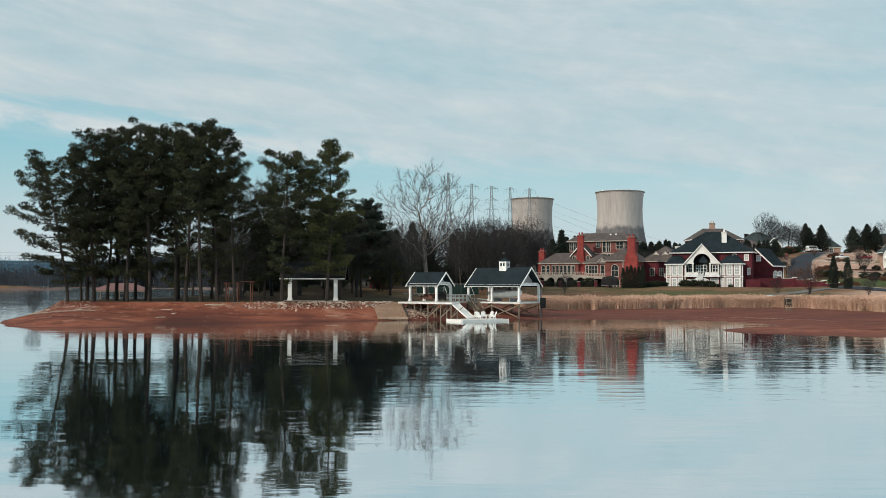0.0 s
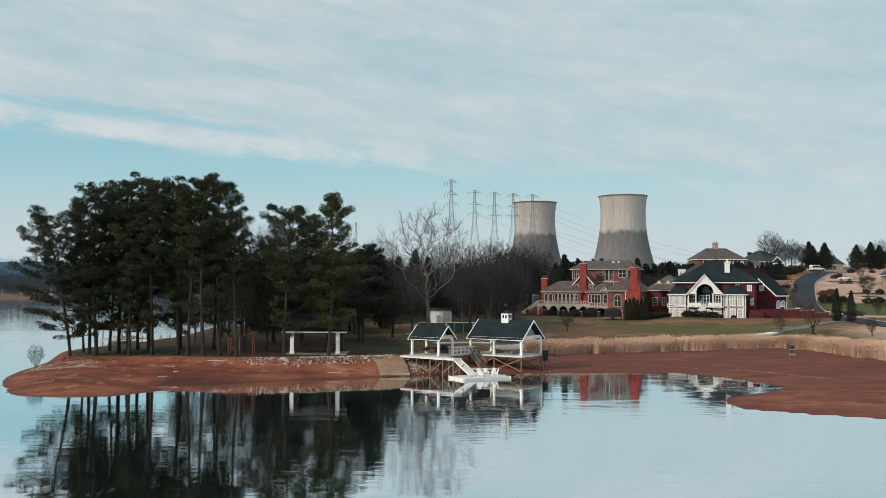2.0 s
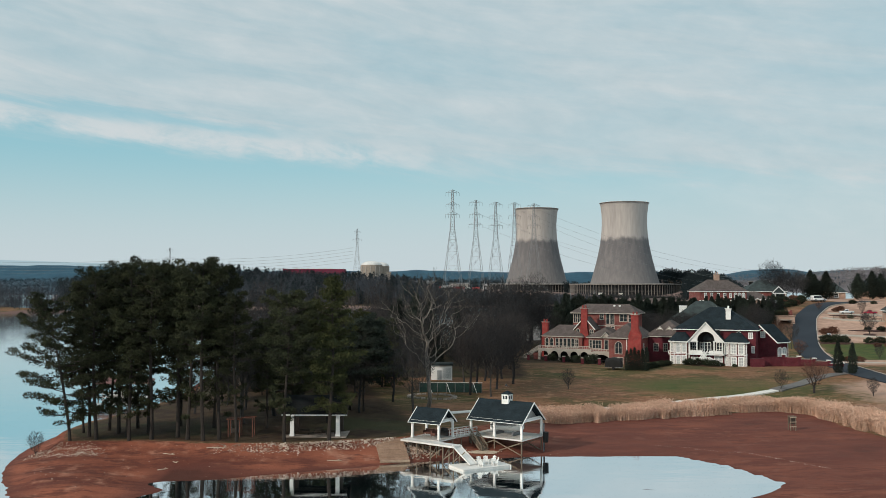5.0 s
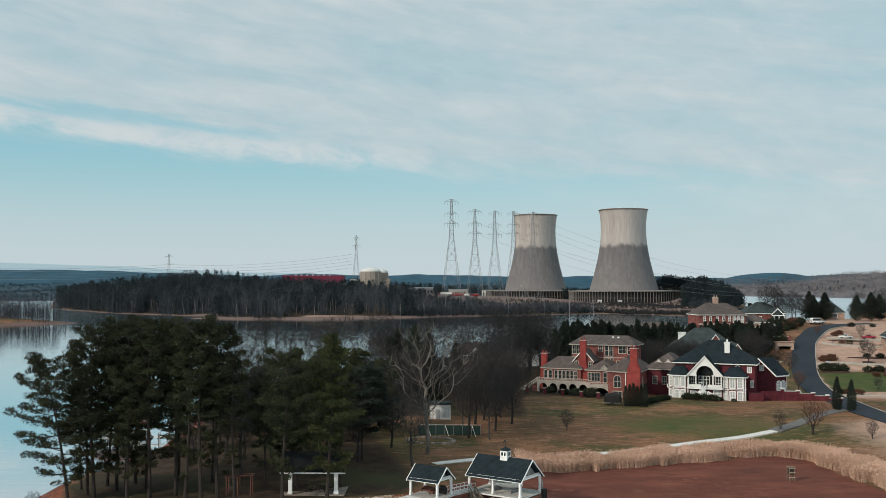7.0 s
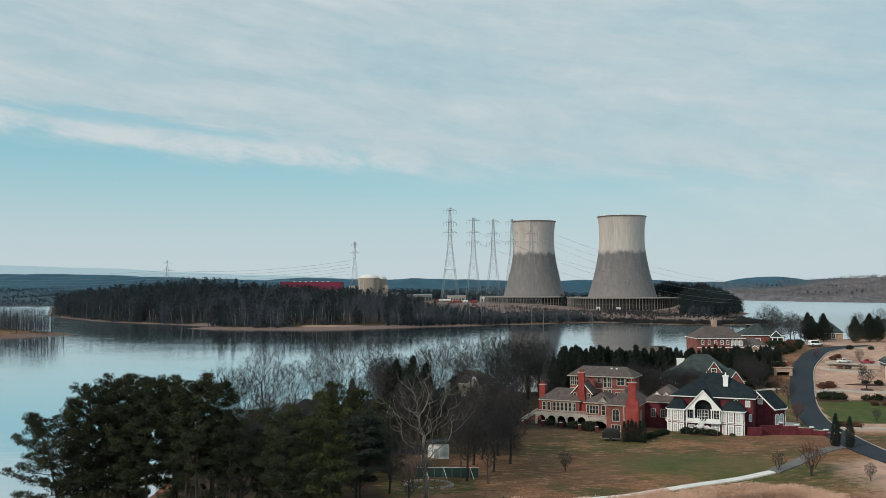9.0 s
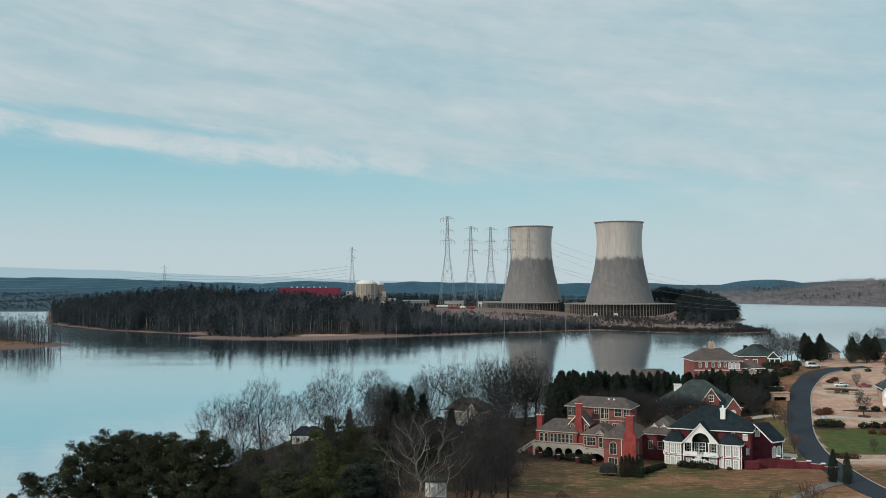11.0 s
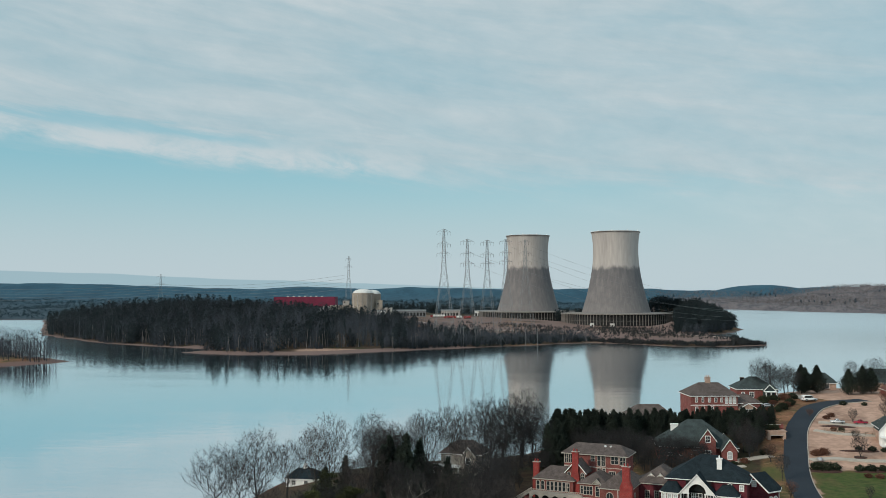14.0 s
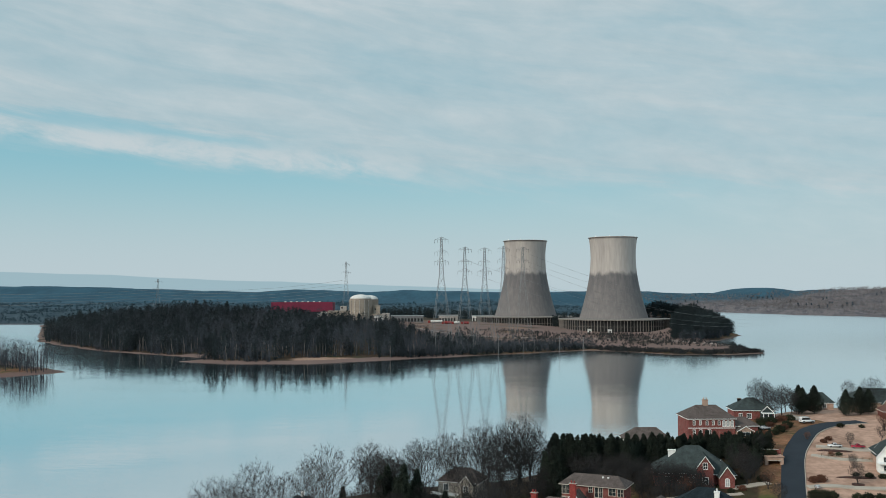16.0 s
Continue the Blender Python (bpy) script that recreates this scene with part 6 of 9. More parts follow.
single("drive", strip(smooth_line([(68.5, 200.4), (74, 205.4), (83, 215.5), (89, 220.5), (94, 223.5)], 1.5), 1.5, 1.5, 0.11), material("worn_asphalt", (0.16, 0.15, 0.14), (0.12, 0.11, 0.105), 0.9, scale=0.3), Matrix(), "worn grey drive joining the path to the road", "drive", kind="structure")
for pts, w, lab in (([(104.5, 250.2), (112, 250.5), (124, 250), (150, 247)], 1.5, "pale concrete drive across the dry grass"), ([(117, 301), (124, 302), (135, 299.5), (160, 296)], 1.7, "pale concrete drive behind the green lawn"),
                    ([(106.5, 306.2), (101, 304.6), (93, 302.5)], 1.7, "pale concrete drive of the green-roofed house"),
                    ([(137, 344), (143, 341.5), (152, 339), (170, 337)], 2.2, "brown earth drive where the pickups stand"), ([(131, 333), (140, 328), (156, 326)], 1.6, "pale drive crossing the dry grass"),
                    ([(95, 297), (88, 296.5), (80, 297), (70, 295)], 1.2, "pale concrete walk in front of the green-roofed house"), ([(86, 256), (91, 257), (95, 256)], 2.4, "pale concrete apron beside the garden wall"),
                    ([(149, 386), (148, 390), (146, 398)], 3.0, "pale concrete drive at the top of the road")):
    single("drive", strip(smooth_line(pts, 2.5), w, w, 0.10), DRIVE, Matrix(), lab, "drive", kind="structure")


# ---- house parts ----
def arch_outline(w, h, top=0.0, n=8):
    """A window outline (x, z) from its sill; top: the rise of a rounded head."""
    pts = [(-w / 2, 0), (w / 2, 0), (w / 2, h - top)]
    if top:
        pts += [(w / 2 * math.cos(a), h - top + top * math.sin(a)) for a in np.linspace(0, math.pi, n + 2)[1:-1]]
    return pts + [(-w / 2, h - top)]


def ring(bm, outer, inner, y0, y1):
    """A flat frame between two outlines with the same count of points."""
    n = len(outer)
    vo = [[bm.verts.new((p[0], y, p[1])) for p in outer] for y in (y0, y1)]
    vi = [[bm.verts.new((p[0], y, p[1])) for p in inner] for y in (y0, y1)]
    for k in range(n):
        j = (k + 1) % n
        bm.faces.new((vo[0][k], vo[0][j], vi[0][j], vi[0][k]))
        bm.faces.new((vo[0][k], vo[0][j], vo[1][j], vo[1][k]))
        bm.faces.new((vi[0][k], vi[0][j], vi[1][j], vi[1][k]))
        bm.faces.new((vo[1][k], vo[1][j], vi[1][j], vi[1][k]))
    return bm


def window(parent, u, v, z, w, h, turn=0, top=0.0, trim=None, rim=0.17, cols=2, rows=3, glass=None, name="window"):
    """A framed window on a wall whose face passes through (u, v), looking along its own -y."""
    trim = trim or WHITE
    bm = bmesh.new()
    grow_by = rim
    ring(bm, arch_outline(w + 2 * grow_by, h + 2 * grow_by, top + (grow_by if top else 0)), [(x, q + grow_by) for x, q in arch_outline(w, h, top)], -0.09, 0.05)
    for k in range(1, cols):
        x = -w / 2 + w * k / cols
        box(bm, x - 0.045, -0.05, grow_by, x + 0.045, 0.03, grow_by + h - (top * 0.25 if top else 0))
    for k in range(1, rows):
        q = grow_by + h * k / rows
        if q < grow_by + h - top:
            box(bm, -w / 2, -0.045, q - 0.04, w / 2, 0.03, q + 0.04)
    wd = part(name, bm, trim, parent, m=pose(u, v, z - grow_by, 0, 0, turn))
    pane = bmesh.new()
    prism(pane, [(x, q + grow_by) for x, q in arch_outline(w, h, top)], -0.02, 0.03)
    part("pane", pane, glass or GLASS, wd)
    return wd


def hip_roof(parent, u0, v0, u1, v1, eave, ridge, mat, over=0.5, run=None, trim=WHITE, label="", gable_left=False, gable_right=False):
    """A hipped roof over a rectangle; run: how far the hips come in along the longer way. White fascia under the eaves."""
    u0, v0, u1, v1 = u0 - over, v0 - over, u1 + over, v1 + over
    w, d = u1 - u0, v1 - v0
    bm = bmesh.new()
    if w >= d:
        r = d / 2 if run is None else run
        a, b = (u0 + (0 if gable_left else r), (v0 + v1) / 2), (u1 - (0 if gable_right else r), (v0 + v1) / 2)
    else:
        r = w / 2 if run is None else run
        a, b = ((u0 + u1) / 2, v0 + (0 if gable_left else r)), ((u0 + u1) / 2, v1 - (0 if gable_right else r))
    c = [bm.verts.new((x, y, eave)) for x, y in ((u0, v0), (u1, v0), (u1, v1), (u0, v1))]
    low = [bm.verts.new((x, y, eave - 0.06)) for x, y in ((u0, v0), (u1, v0), (u1, v1), (u0, v1))]
    p, q = bm.verts.new((*a, ridge)), bm.verts.new((*b, ridge))
    if w >= d:
        faces = ((c[0], c[1], q, p), (c[1], c[2], q), (c[2], c[3], p, q), (c[3], c[0], p))
    else:
        faces = ((c[0], c[1], p), (c[1], c[2], q, p), (c[2], c[3], q), (c[3], c[0], p, q))
    for f in faces:
        bm.faces.new(f)
    bm.faces.new(low[::-1])
    for k in range(4):
        bm.faces.new((low[k], low[(k + 1) % 4], c[(k + 1) % 4], c[k]))
    rf = part("roof", bm, mat, parent, label)
    f = 0.05
    fb = boxes((u0 - f, v0 - f, eave - 0.30, u1 + f, v0 + 0.10, eave - 0.07), (u0 - f, v1 - 0.10, eave - 0.30, u1 + f, v1 + f, eave - 0.07),
               (u0 - f, v0 + 0.10, eave - 0.30, u0 + 0.10, v1 - 0.10, eave - 0.07), (u1 - 0.10, v0 + 0.10, eave - 0.30, u1 + f, v1 - 0.10, eave - 0.07))
    part("fascia", fb, trim, rf)
    return rf


def gable_roof(parent, u0, u1, v0, v1, eave, ridge, mat, over=0.4, thick=0.22, along="v", trim=WHITE, front=None, rake=0.24):
    """A pitched roof with its ridge along v (or u), barge boards on the gable at the near end; front: a material that fills the gable."""
    if along == "v":
        w0, w1, l0, l1 = u0, u1, v0, v1
    else:
        w0, w1, l0, l1 = v0, v1, u0, u1
    mid, half = (w0 + w1) / 2, (w1 - w0) / 2
    slope = (ridge - eave) / half
    out = [(w0 - over, eave - slope * over), (mid, ridge), (w1 + over, eave - slope * over), (w1 + over, eave - slope * over - thick), (mid, ridge - thick), (w0 - over, eave - slope * over - thick)]
    bm = bmesh.new()
    prism(bm, out, l0 - over, l1 + over, "y" if along == "v" else "x")
    rf = part("roof", bm, mat, parent)
    for e0, e1 in ((l0 - over - 0.08, l0 - over + 0.02), (l1 + over - 0.02, l1 + over + 0.08)):
        for s in (0, 1):
            a = out[0] if s == 0 else out[2]
            rk = bmesh.new()
            prism(rk, [(a[0], a[1] + 0.03), (mid, ridge + 0.03), (mid, ridge - rake), (a[0], a[1] - rake)], e0, e1, "y" if along == "v" else "x")
            part("barge_board", rk, trim, rf)
    if front:
        tri = [(w0 + 0.02, eave), (w1 - 0.02, eave), (mid, ridge - thick - 0.02)]
        for e0, e1 in ((l0, l0 + 0.3), (l1 - 0.3, l1)):
            part("gable", prism(bmesh.new(), tri, e0, e1, "y" if along == "v" else "x"), front, parent)
    return rf


def chimney(parent, u, v, w, d, z0, z1, mat, pots=2, shoulders=None):
    bm = bmesh.new()
    if shoulders:
        wide, zs, zt = shoulders
        prism(bm, [(u - wide / 2, z0), (u + wide / 2, z0), (u + wide / 2, zs), (u + w / 2, zt), (u + w / 2, z1), (u - w / 2, z1), (u - w / 2, zt), (u - wide / 2, zs)], v - d / 2, v + d / 2)
    else:
        box(bm, u - w / 2, v - d / 2, z0, u + w / 2, v + d / 2, z1)
    box(bm, u - w / 2 - 0.1, v - d / 2 - 0.1, z1 - 0.35, u + w / 2 + 0.1, v + d / 2 + 0.1, z1 - 0.12)
    ch = part("chimney", bm, mat, parent)
    part("chimney_cap", boxes((u - w / 2 - 0.16, v - d / 2 - 0.16, z1 + 0.003, u + w / 2 + 0.16, v + d / 2 + 0.16, z1 + 0.12)), CREAM if mat is not WHITE else WHITE, ch)
    for k in range(pots):
        x = u + (k - (pots - 1) / 2) * w / max(pots, 1) * 0.95
        pot = bmesh.new()
        tube(pot, (x, v, z1 + 0.12), (x, v, z1 + 0.85), 0.24, 0.19, 10, True)
        part("chimney_pot", pot, mat, ch)
    return ch


def balustrade(parent, u0, u1, v, z, h=0.95, mat=None, step=0.45, name="balustrade"):
    bm = boxes((u0, v - 0.09, z + h - 0.13, u1, v + 0.09, z + h), (u0, v - 0.09, z + 0.003, u1, v + 0.09, z + 0.12))
    n = max(2, round((u1 - u0) / step))
    for k in range(n + 1):
        x = u0 + 0.05 + (u1 - u0 - 0.1) * k / n
        s = 0.11 if k % 5 == 0 else 0.055
        box(bm, x - s, v - 0.055, z + 0.12, x + s, v + 0.055, z + h - 0.13)
    return part(name, bm, mat or WHITE, parent)


def stair_flight(parent, a, b, width, mat, steps=10, rail=True, name="staircase"):
    """Straight steps from a (low) to b (high); width runs square to the flight, on the flat."""
    a, b = Vector(a), Vector(b)
    run = Vector((b.x - a.x, b.y - a.y, 0))
    side = Vector((-run.y, run.x, 0)).normalized() * width / 2
    bm = bmesh.new()
    for k in range(steps):
        p, q = a + (b - a) * k / steps, a + (b - a) * (k + 1) / steps
        beam(bm, (p + q) / 2 - side + Vector((0, 0, (q.z - p.z) / 2 - 0.12)), (p + q) / 2 + side + Vector((0, 0, (q.z - p.z) / 2 - 0.12)), run.length / steps * 1.02, 0.24)
    st = part(name, bm, mat, parent)
    if rail:
        for s in (-1, 1):
            r = bmesh.new()
            beam(r, a + side * s + Vector((0, 0, 0.95)), b + side * s + Vector((0, 0, 0.95)), 0.12, 0.14)
            beam(r, a + side * s + Vector((0, 0, 0.02)), b + side * s + Vector((0, 0, 0.02)), 0.12, 0.30)
            for k in range(steps + 1):
                p = a + (b - a) * k / steps + side * s
                beam(r, p, p + Vector((0, 0, 0.95)), 0.09)
            part("rail", r, mat, st)
    return st


def walls(parent, mat, *rows, name="wall", label=""):
    for r in rows:
        part(name, boxes(r), mat, parent, label)


# ---- the white-fronted house ----
def white_house():
    O = Vector((56.4, 245.2))
    g = 4.35
    H = thing("house", pose(O.x, O.y, g, 0, 0, -22.5), "maroon brick house with white bays, arched gable and charcoal roof", "house")
    E = 6.35
    # main block behind, higher than the bays
    walls(H, MAROON, (1.2, 3.6, -0.6, 21.2, 15.5, 9.3), label="maroon brick wall")
    hip_roof(H, 1.2, 3.6, 21.2, 15.5, 9.4, 15.0, SHINGLE, 0.7, 8.6, label="charcoal shingle hip roof")
    window(H, 17.0, 3.6, 8.05, 0.75, 0.75, top=0.36, cols=1, rows=1)
    # two chamfered bays
    for u0, u1, lead in ((0.0, 4.9, "l"), (13.7, 19.2, "r")):
        c = 1.25
        out = [(u0, c), (u0 + c, 0), (u1 - (0.6 if lead == "l" else c * 0.3), 0), (u1, 0.6 if lead == "l" else c * 0.3), (u1, 5.0), (u0, 5.0)]
        bm = bmesh.new()
        lo, hi = [bm.verts.new((x, y, -0.6)) for x, y in out], [bm.verts.new((x, y, E - 0.05)) for x, y in out]
        for k in range(6):
            bm.faces.new((lo[k], lo[(k + 1) % 6], hi[(k + 1) % 6], hi[k]))
        bm.faces.new(hi)
        part("bay_wall", bm, RED if lead == "l" else MAROON, H, "red brick bay between white window frames")
        mid = ((u0 + u1) / 2, 3.2)
        rb = bmesh.new()
        k = 0.45
        ov = [(u0 - k, c - 0.2), (u0 + c - 0.2, -k), (u1 - 0.3, -k), (u1 + k, 0.2), (u1 + k, 5.4), (u0 - k, 5.4)]
        ring_v = [rb.verts.new((x, y, E)) for x, y in ov]
        base_v = [rb.verts.new((x, y, E - 0.06)) for x, y in ov]
        tops = [rb.verts.new((mid[0] - 0.9, 4.2, 8.9)), rb.verts.new((mid[0] + 0.9, 4.2, 8.9))]
        for a, b, t in ((0, 1, (0,)), (1, 2, (1, 0)), (2, 3, (1,)), (3, 4, (1,)), (4, 5, (0, 1)), (5, 0, (0,))):
            rb.faces.new([ring_v[a], ring_v[b], *[tops[i] for i in t]])
        for a in range(6):
            rb.faces.new((base_v[a], base_v[(a + 1) % 6], ring_v[(a + 1) % 6], ring_v[a]))
        rb.faces.new(base_v[::-1])
        part("bay_roof", rb, SHINGLE, H)
        tr = bmesh.new()
        for a in range(4):
            p, q = ov[a], ov[a + 1]
            beam(tr, (*p, E - 0.2), (*q, E - 0.2), 0.16, 0.26)
            pp, qq = out[a], out[(a + 1)]
            beam(tr, (pp[0] * 1.0, pp[1] - 0.04, 3.02), (qq[0], qq[1] - 0.04, 3.02), 0.10, 0.16)
        for a in range(5):
            p = out[a]
            beam(tr, (p[0], p[1] - 0.02, -0.5), (p[0], p[1] - 0.02, E - 0.1), 0.22)
        part("bay_trim", tr, WHITE, H, "white painted trim")
        for z, h in ((0.35, 2.05), (3.5, 2.2)):
            window(H, u0 + c / 2 - 0.03, c / 2 - 0.03, z, 0.85, h, -45, cols=2, rows=3, glass=CURTAIN, rim=0.22)
            wide = (u1 - u0 - c - 0.8) / 2
            for i in (0, 1):
                window(H, u0 + c + 0.25 + wide * (i + 0.5) + 0.1 * i, 0, z, wide * 0.56, h, 0, cols=2, rows=3, glass=CURTAIN, rim=0.29)
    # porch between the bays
    # the porch's shade is painted on its back wall as near-black
    walls(H, SHADE, (4.9, 2.6, -0.5, 13.7, 3.55, E), name="porch_back", label="porch back wall coloured near-black for shade")
    walls(H, MAROON, (4.95, 0.9, -0.5, 13.65, 2.58, 2.85), name="porch_base")
    for u in (6.2, 8.6):
        window(H, u, 0.9, 0.35, 1.3, 1.75, cols=2, rows=2, glass=CURTAIN, rim=0.2)
    window(H, 12.2, 0.9, 0.05, 1.7, 2.35, cols=2, rows=4, glass=CURTAIN, rim=0.2, name="french_door")
    part("balcony_floor", boxes((4.95, -0.35, 2.86, 13.65, 2.6, 3.06)), WHITE, H)
    for u in (5.15, 7.0, 11.3, 13.35):
        col = bmesh.new()
        tube(col, (u, -0.1, 3.06), (u, -0.1, E + 0.1), 0.20, 0.17, 12, True)
        box(col, u - 0.28, -0.38, E - 0.15, u + 0.28, 0.18, E + 0.1)
        box(col, u - 0.28, -0.38, 3.063, u + 0.28, 0.18, 3.25)
        part("column", col, WHITE, H)
    for a, b in ((5.35, 6.8), (7.2, 8.4), (10.0, 11.1), (11.5, 13.15)):
        bal = boxes((a, -0.30, 3.16, b, -0.18, 3.95), (a, -0.34, 3.95, b, -0.12, 4.06))
        part("balcony_panel", bal, WHITE, H)
    for u, w in ((6.1, 1.2), (8.0, 1.0), (9.3, 1.6), (12.3, 1.4)):
        window(H, u, 2.58, 3.4, w, 2.5, cols=2, rows=3, glass=GLASS, rim=0.13)
    # big white gable with a round-headed opening
    gb = bmesh.new()
    cx, half, zf, za = 9.3, 4.55, E - 0.1, 11.3
    r, zc = 2.15, E + 0.35
    arc = [(cx + r * math.cos(a), zc + r * math.sin(a)) for a in np.linspace(math.pi, 0, 15)]
    prism(gb, [(cx - half, zf), (cx - r, zf), *arc, (cx + r, zf), (cx + half, zf), (cx, za)], -0.40, -0.05)
    part("gable", gb, WHITE, H, "big white gable with an arched opening")
    # near-black sheet for the shade inside the gable's arch
    part("porch_shade", boxes((cx - 3.2, 2.3, E, cx + 3.2, 2.56, 9.2)), SHADE, H)
    part("fanlight", prism(bmesh.new(), [(cx + q * 0.8, zz * 0.85 + 1.2) for q, zz in ((-1.3, E), (1.3, E), (1.3, E + 0.8), (0, E + 2.1), (-1.3, E + 0.8))], 2.18, 2.28), GLASS, H)
    gable_roof(H, cx - half, cx + half, -0.35, 7.5, E + 0.05, za + 0.15, SHINGLE, 0.35, rake=0.3)
    # outside stairs in two flights
    part("landing", boxes((8.0, -2.3, 1.35, 10.2, -0.35, 1.55)), WHITE, H)
    stair_flight(H, (8.3, -1.2, 1.55), (9.2, -0.3, 3.0), 1.0, WHITE, 7)
    stair_flight(H, (5.0, -1.5, -0.1), (8.0, -1.5, 1.5), 1.1, WHITE, 8)
    stair_flight(H, (13.0, -1.5, -0.1), (10.2, -1.5, 1.5), 1.1, WHITE, 8)
    balustrade(H, 8.0, 10.2, -2.25, 1.55)
    walls(H, MAROON, (4.6, -2.0, -0.5, 5.0, -1.0, 0.7), (13.0, -2.0, -0.5, 13.4, -1.0, 0.7), name="stair_pier")
    # right wing set back: a front gable, a canted side and one folded roof over both
    plan = [(21.203, 11.5), (25.6, 11.5), (28.2, 15.0), (28.2, 19.0), (21.203, 19.0)]
    bm = bmesh.new()
    lo, hi = [bm.verts.new((*p, -0.6)) for p in plan], [bm.verts.new((*p, 5.9)) for p in plan]
    for k in range(5):
        bm.faces.new((lo[k], lo[(k + 1) % 5], hi[(k + 1) % 5], hi[k]))
    bm.faces.new(hi)
    part("wing_wall", bm, MAROON, H)
    part("gable", prism(bmesh.new(), [(17.2, 5.9), (25.6, 5.9), (21.4, 10.1)], 11.5, 11.8), MAROON, H)
    rim = [(16.8, 11.1, 5.9), (25.95, 11.1, 5.9), (28.7, 14.8, 5.9), (28.7, 19.5, 5.9), (16.8, 19.5, 5.9)]
    bm = bmesh.new()
    layers = [[bm.verts.new((x, y, z - d)) for x, y, z in (*rim, (21.4, 11.1, 10.5), (24.9, 15.6, 10.5))] for d in (0, 0.2)]
    for f in ((5, 1, 6), (1, 2, 6), (2, 3, 6), (3, 4, 6), (4, 0, 5), (4, 5, 6)):
        bm.faces.new([layers[0][k] for k in f])
        bm.faces.new([layers[1][k] for k in f[::-1]])
    for a, b in ((0, 5), (5, 1), (1, 2), (2, 3), (3, 4), (4, 0)):
        bm.faces.new((layers[0][a], layers[1][a], layers[1][b], layers[0][b]))
    wing_roof = part("roof", bm, SHINGLE, H)
    for a, b in ((rim[1], (21.4, 11.1, 10.5)), (rim[1], rim[2]), (rim[2], rim[3])):
        bd = bmesh.new()
        beam(bd, Vector(a) + Vector((0, -0.04, -0.14)), Vector(b) + Vector((0, -0.04, -0.14)), 0.14, 0.30)
        part("barge_board" if b[2] > 8 else "gutter", bd, WHITE, wing_roof)
    for f in (0.30, 0.70):
        window(H, 25.6 + 2.6 * f, 11.5 + 3.5 * f, 1.9, 1.15, 2.5, 53.4, top=0.5, cols=2, rows=3, glass=CURTAIN, rim=0.24)
    window(H, 22.3, 11.5, 7.2, 0.9, 1.3, cols=2, rows=3, glass=CURTAIN)
    window(H, 20.5, 3.6, 3.5, 0.55, 1.6, cols=1, rows=3, glass=CURTAIN, rim=0.12)
    window(H, 20.5, 3.6, 0.4, 0.95, 1.5, top=0.5, cols=2, rows=2, glass=CURTAIN)
    part("downpipe", boxes((28.22, 14.7, -0.3, 28.36, 14.84, 5.6)), WHITE, H)
    window(H, 19.9, 3.6, 7.2, 0.85, 1.3, cols=2, rows=2, glass=CURTAIN)
    chimney(H, 14.2, 6.3, 1.25, 0.95, 8.0, 14.6, WHITE, 1)
    return H


white_house()


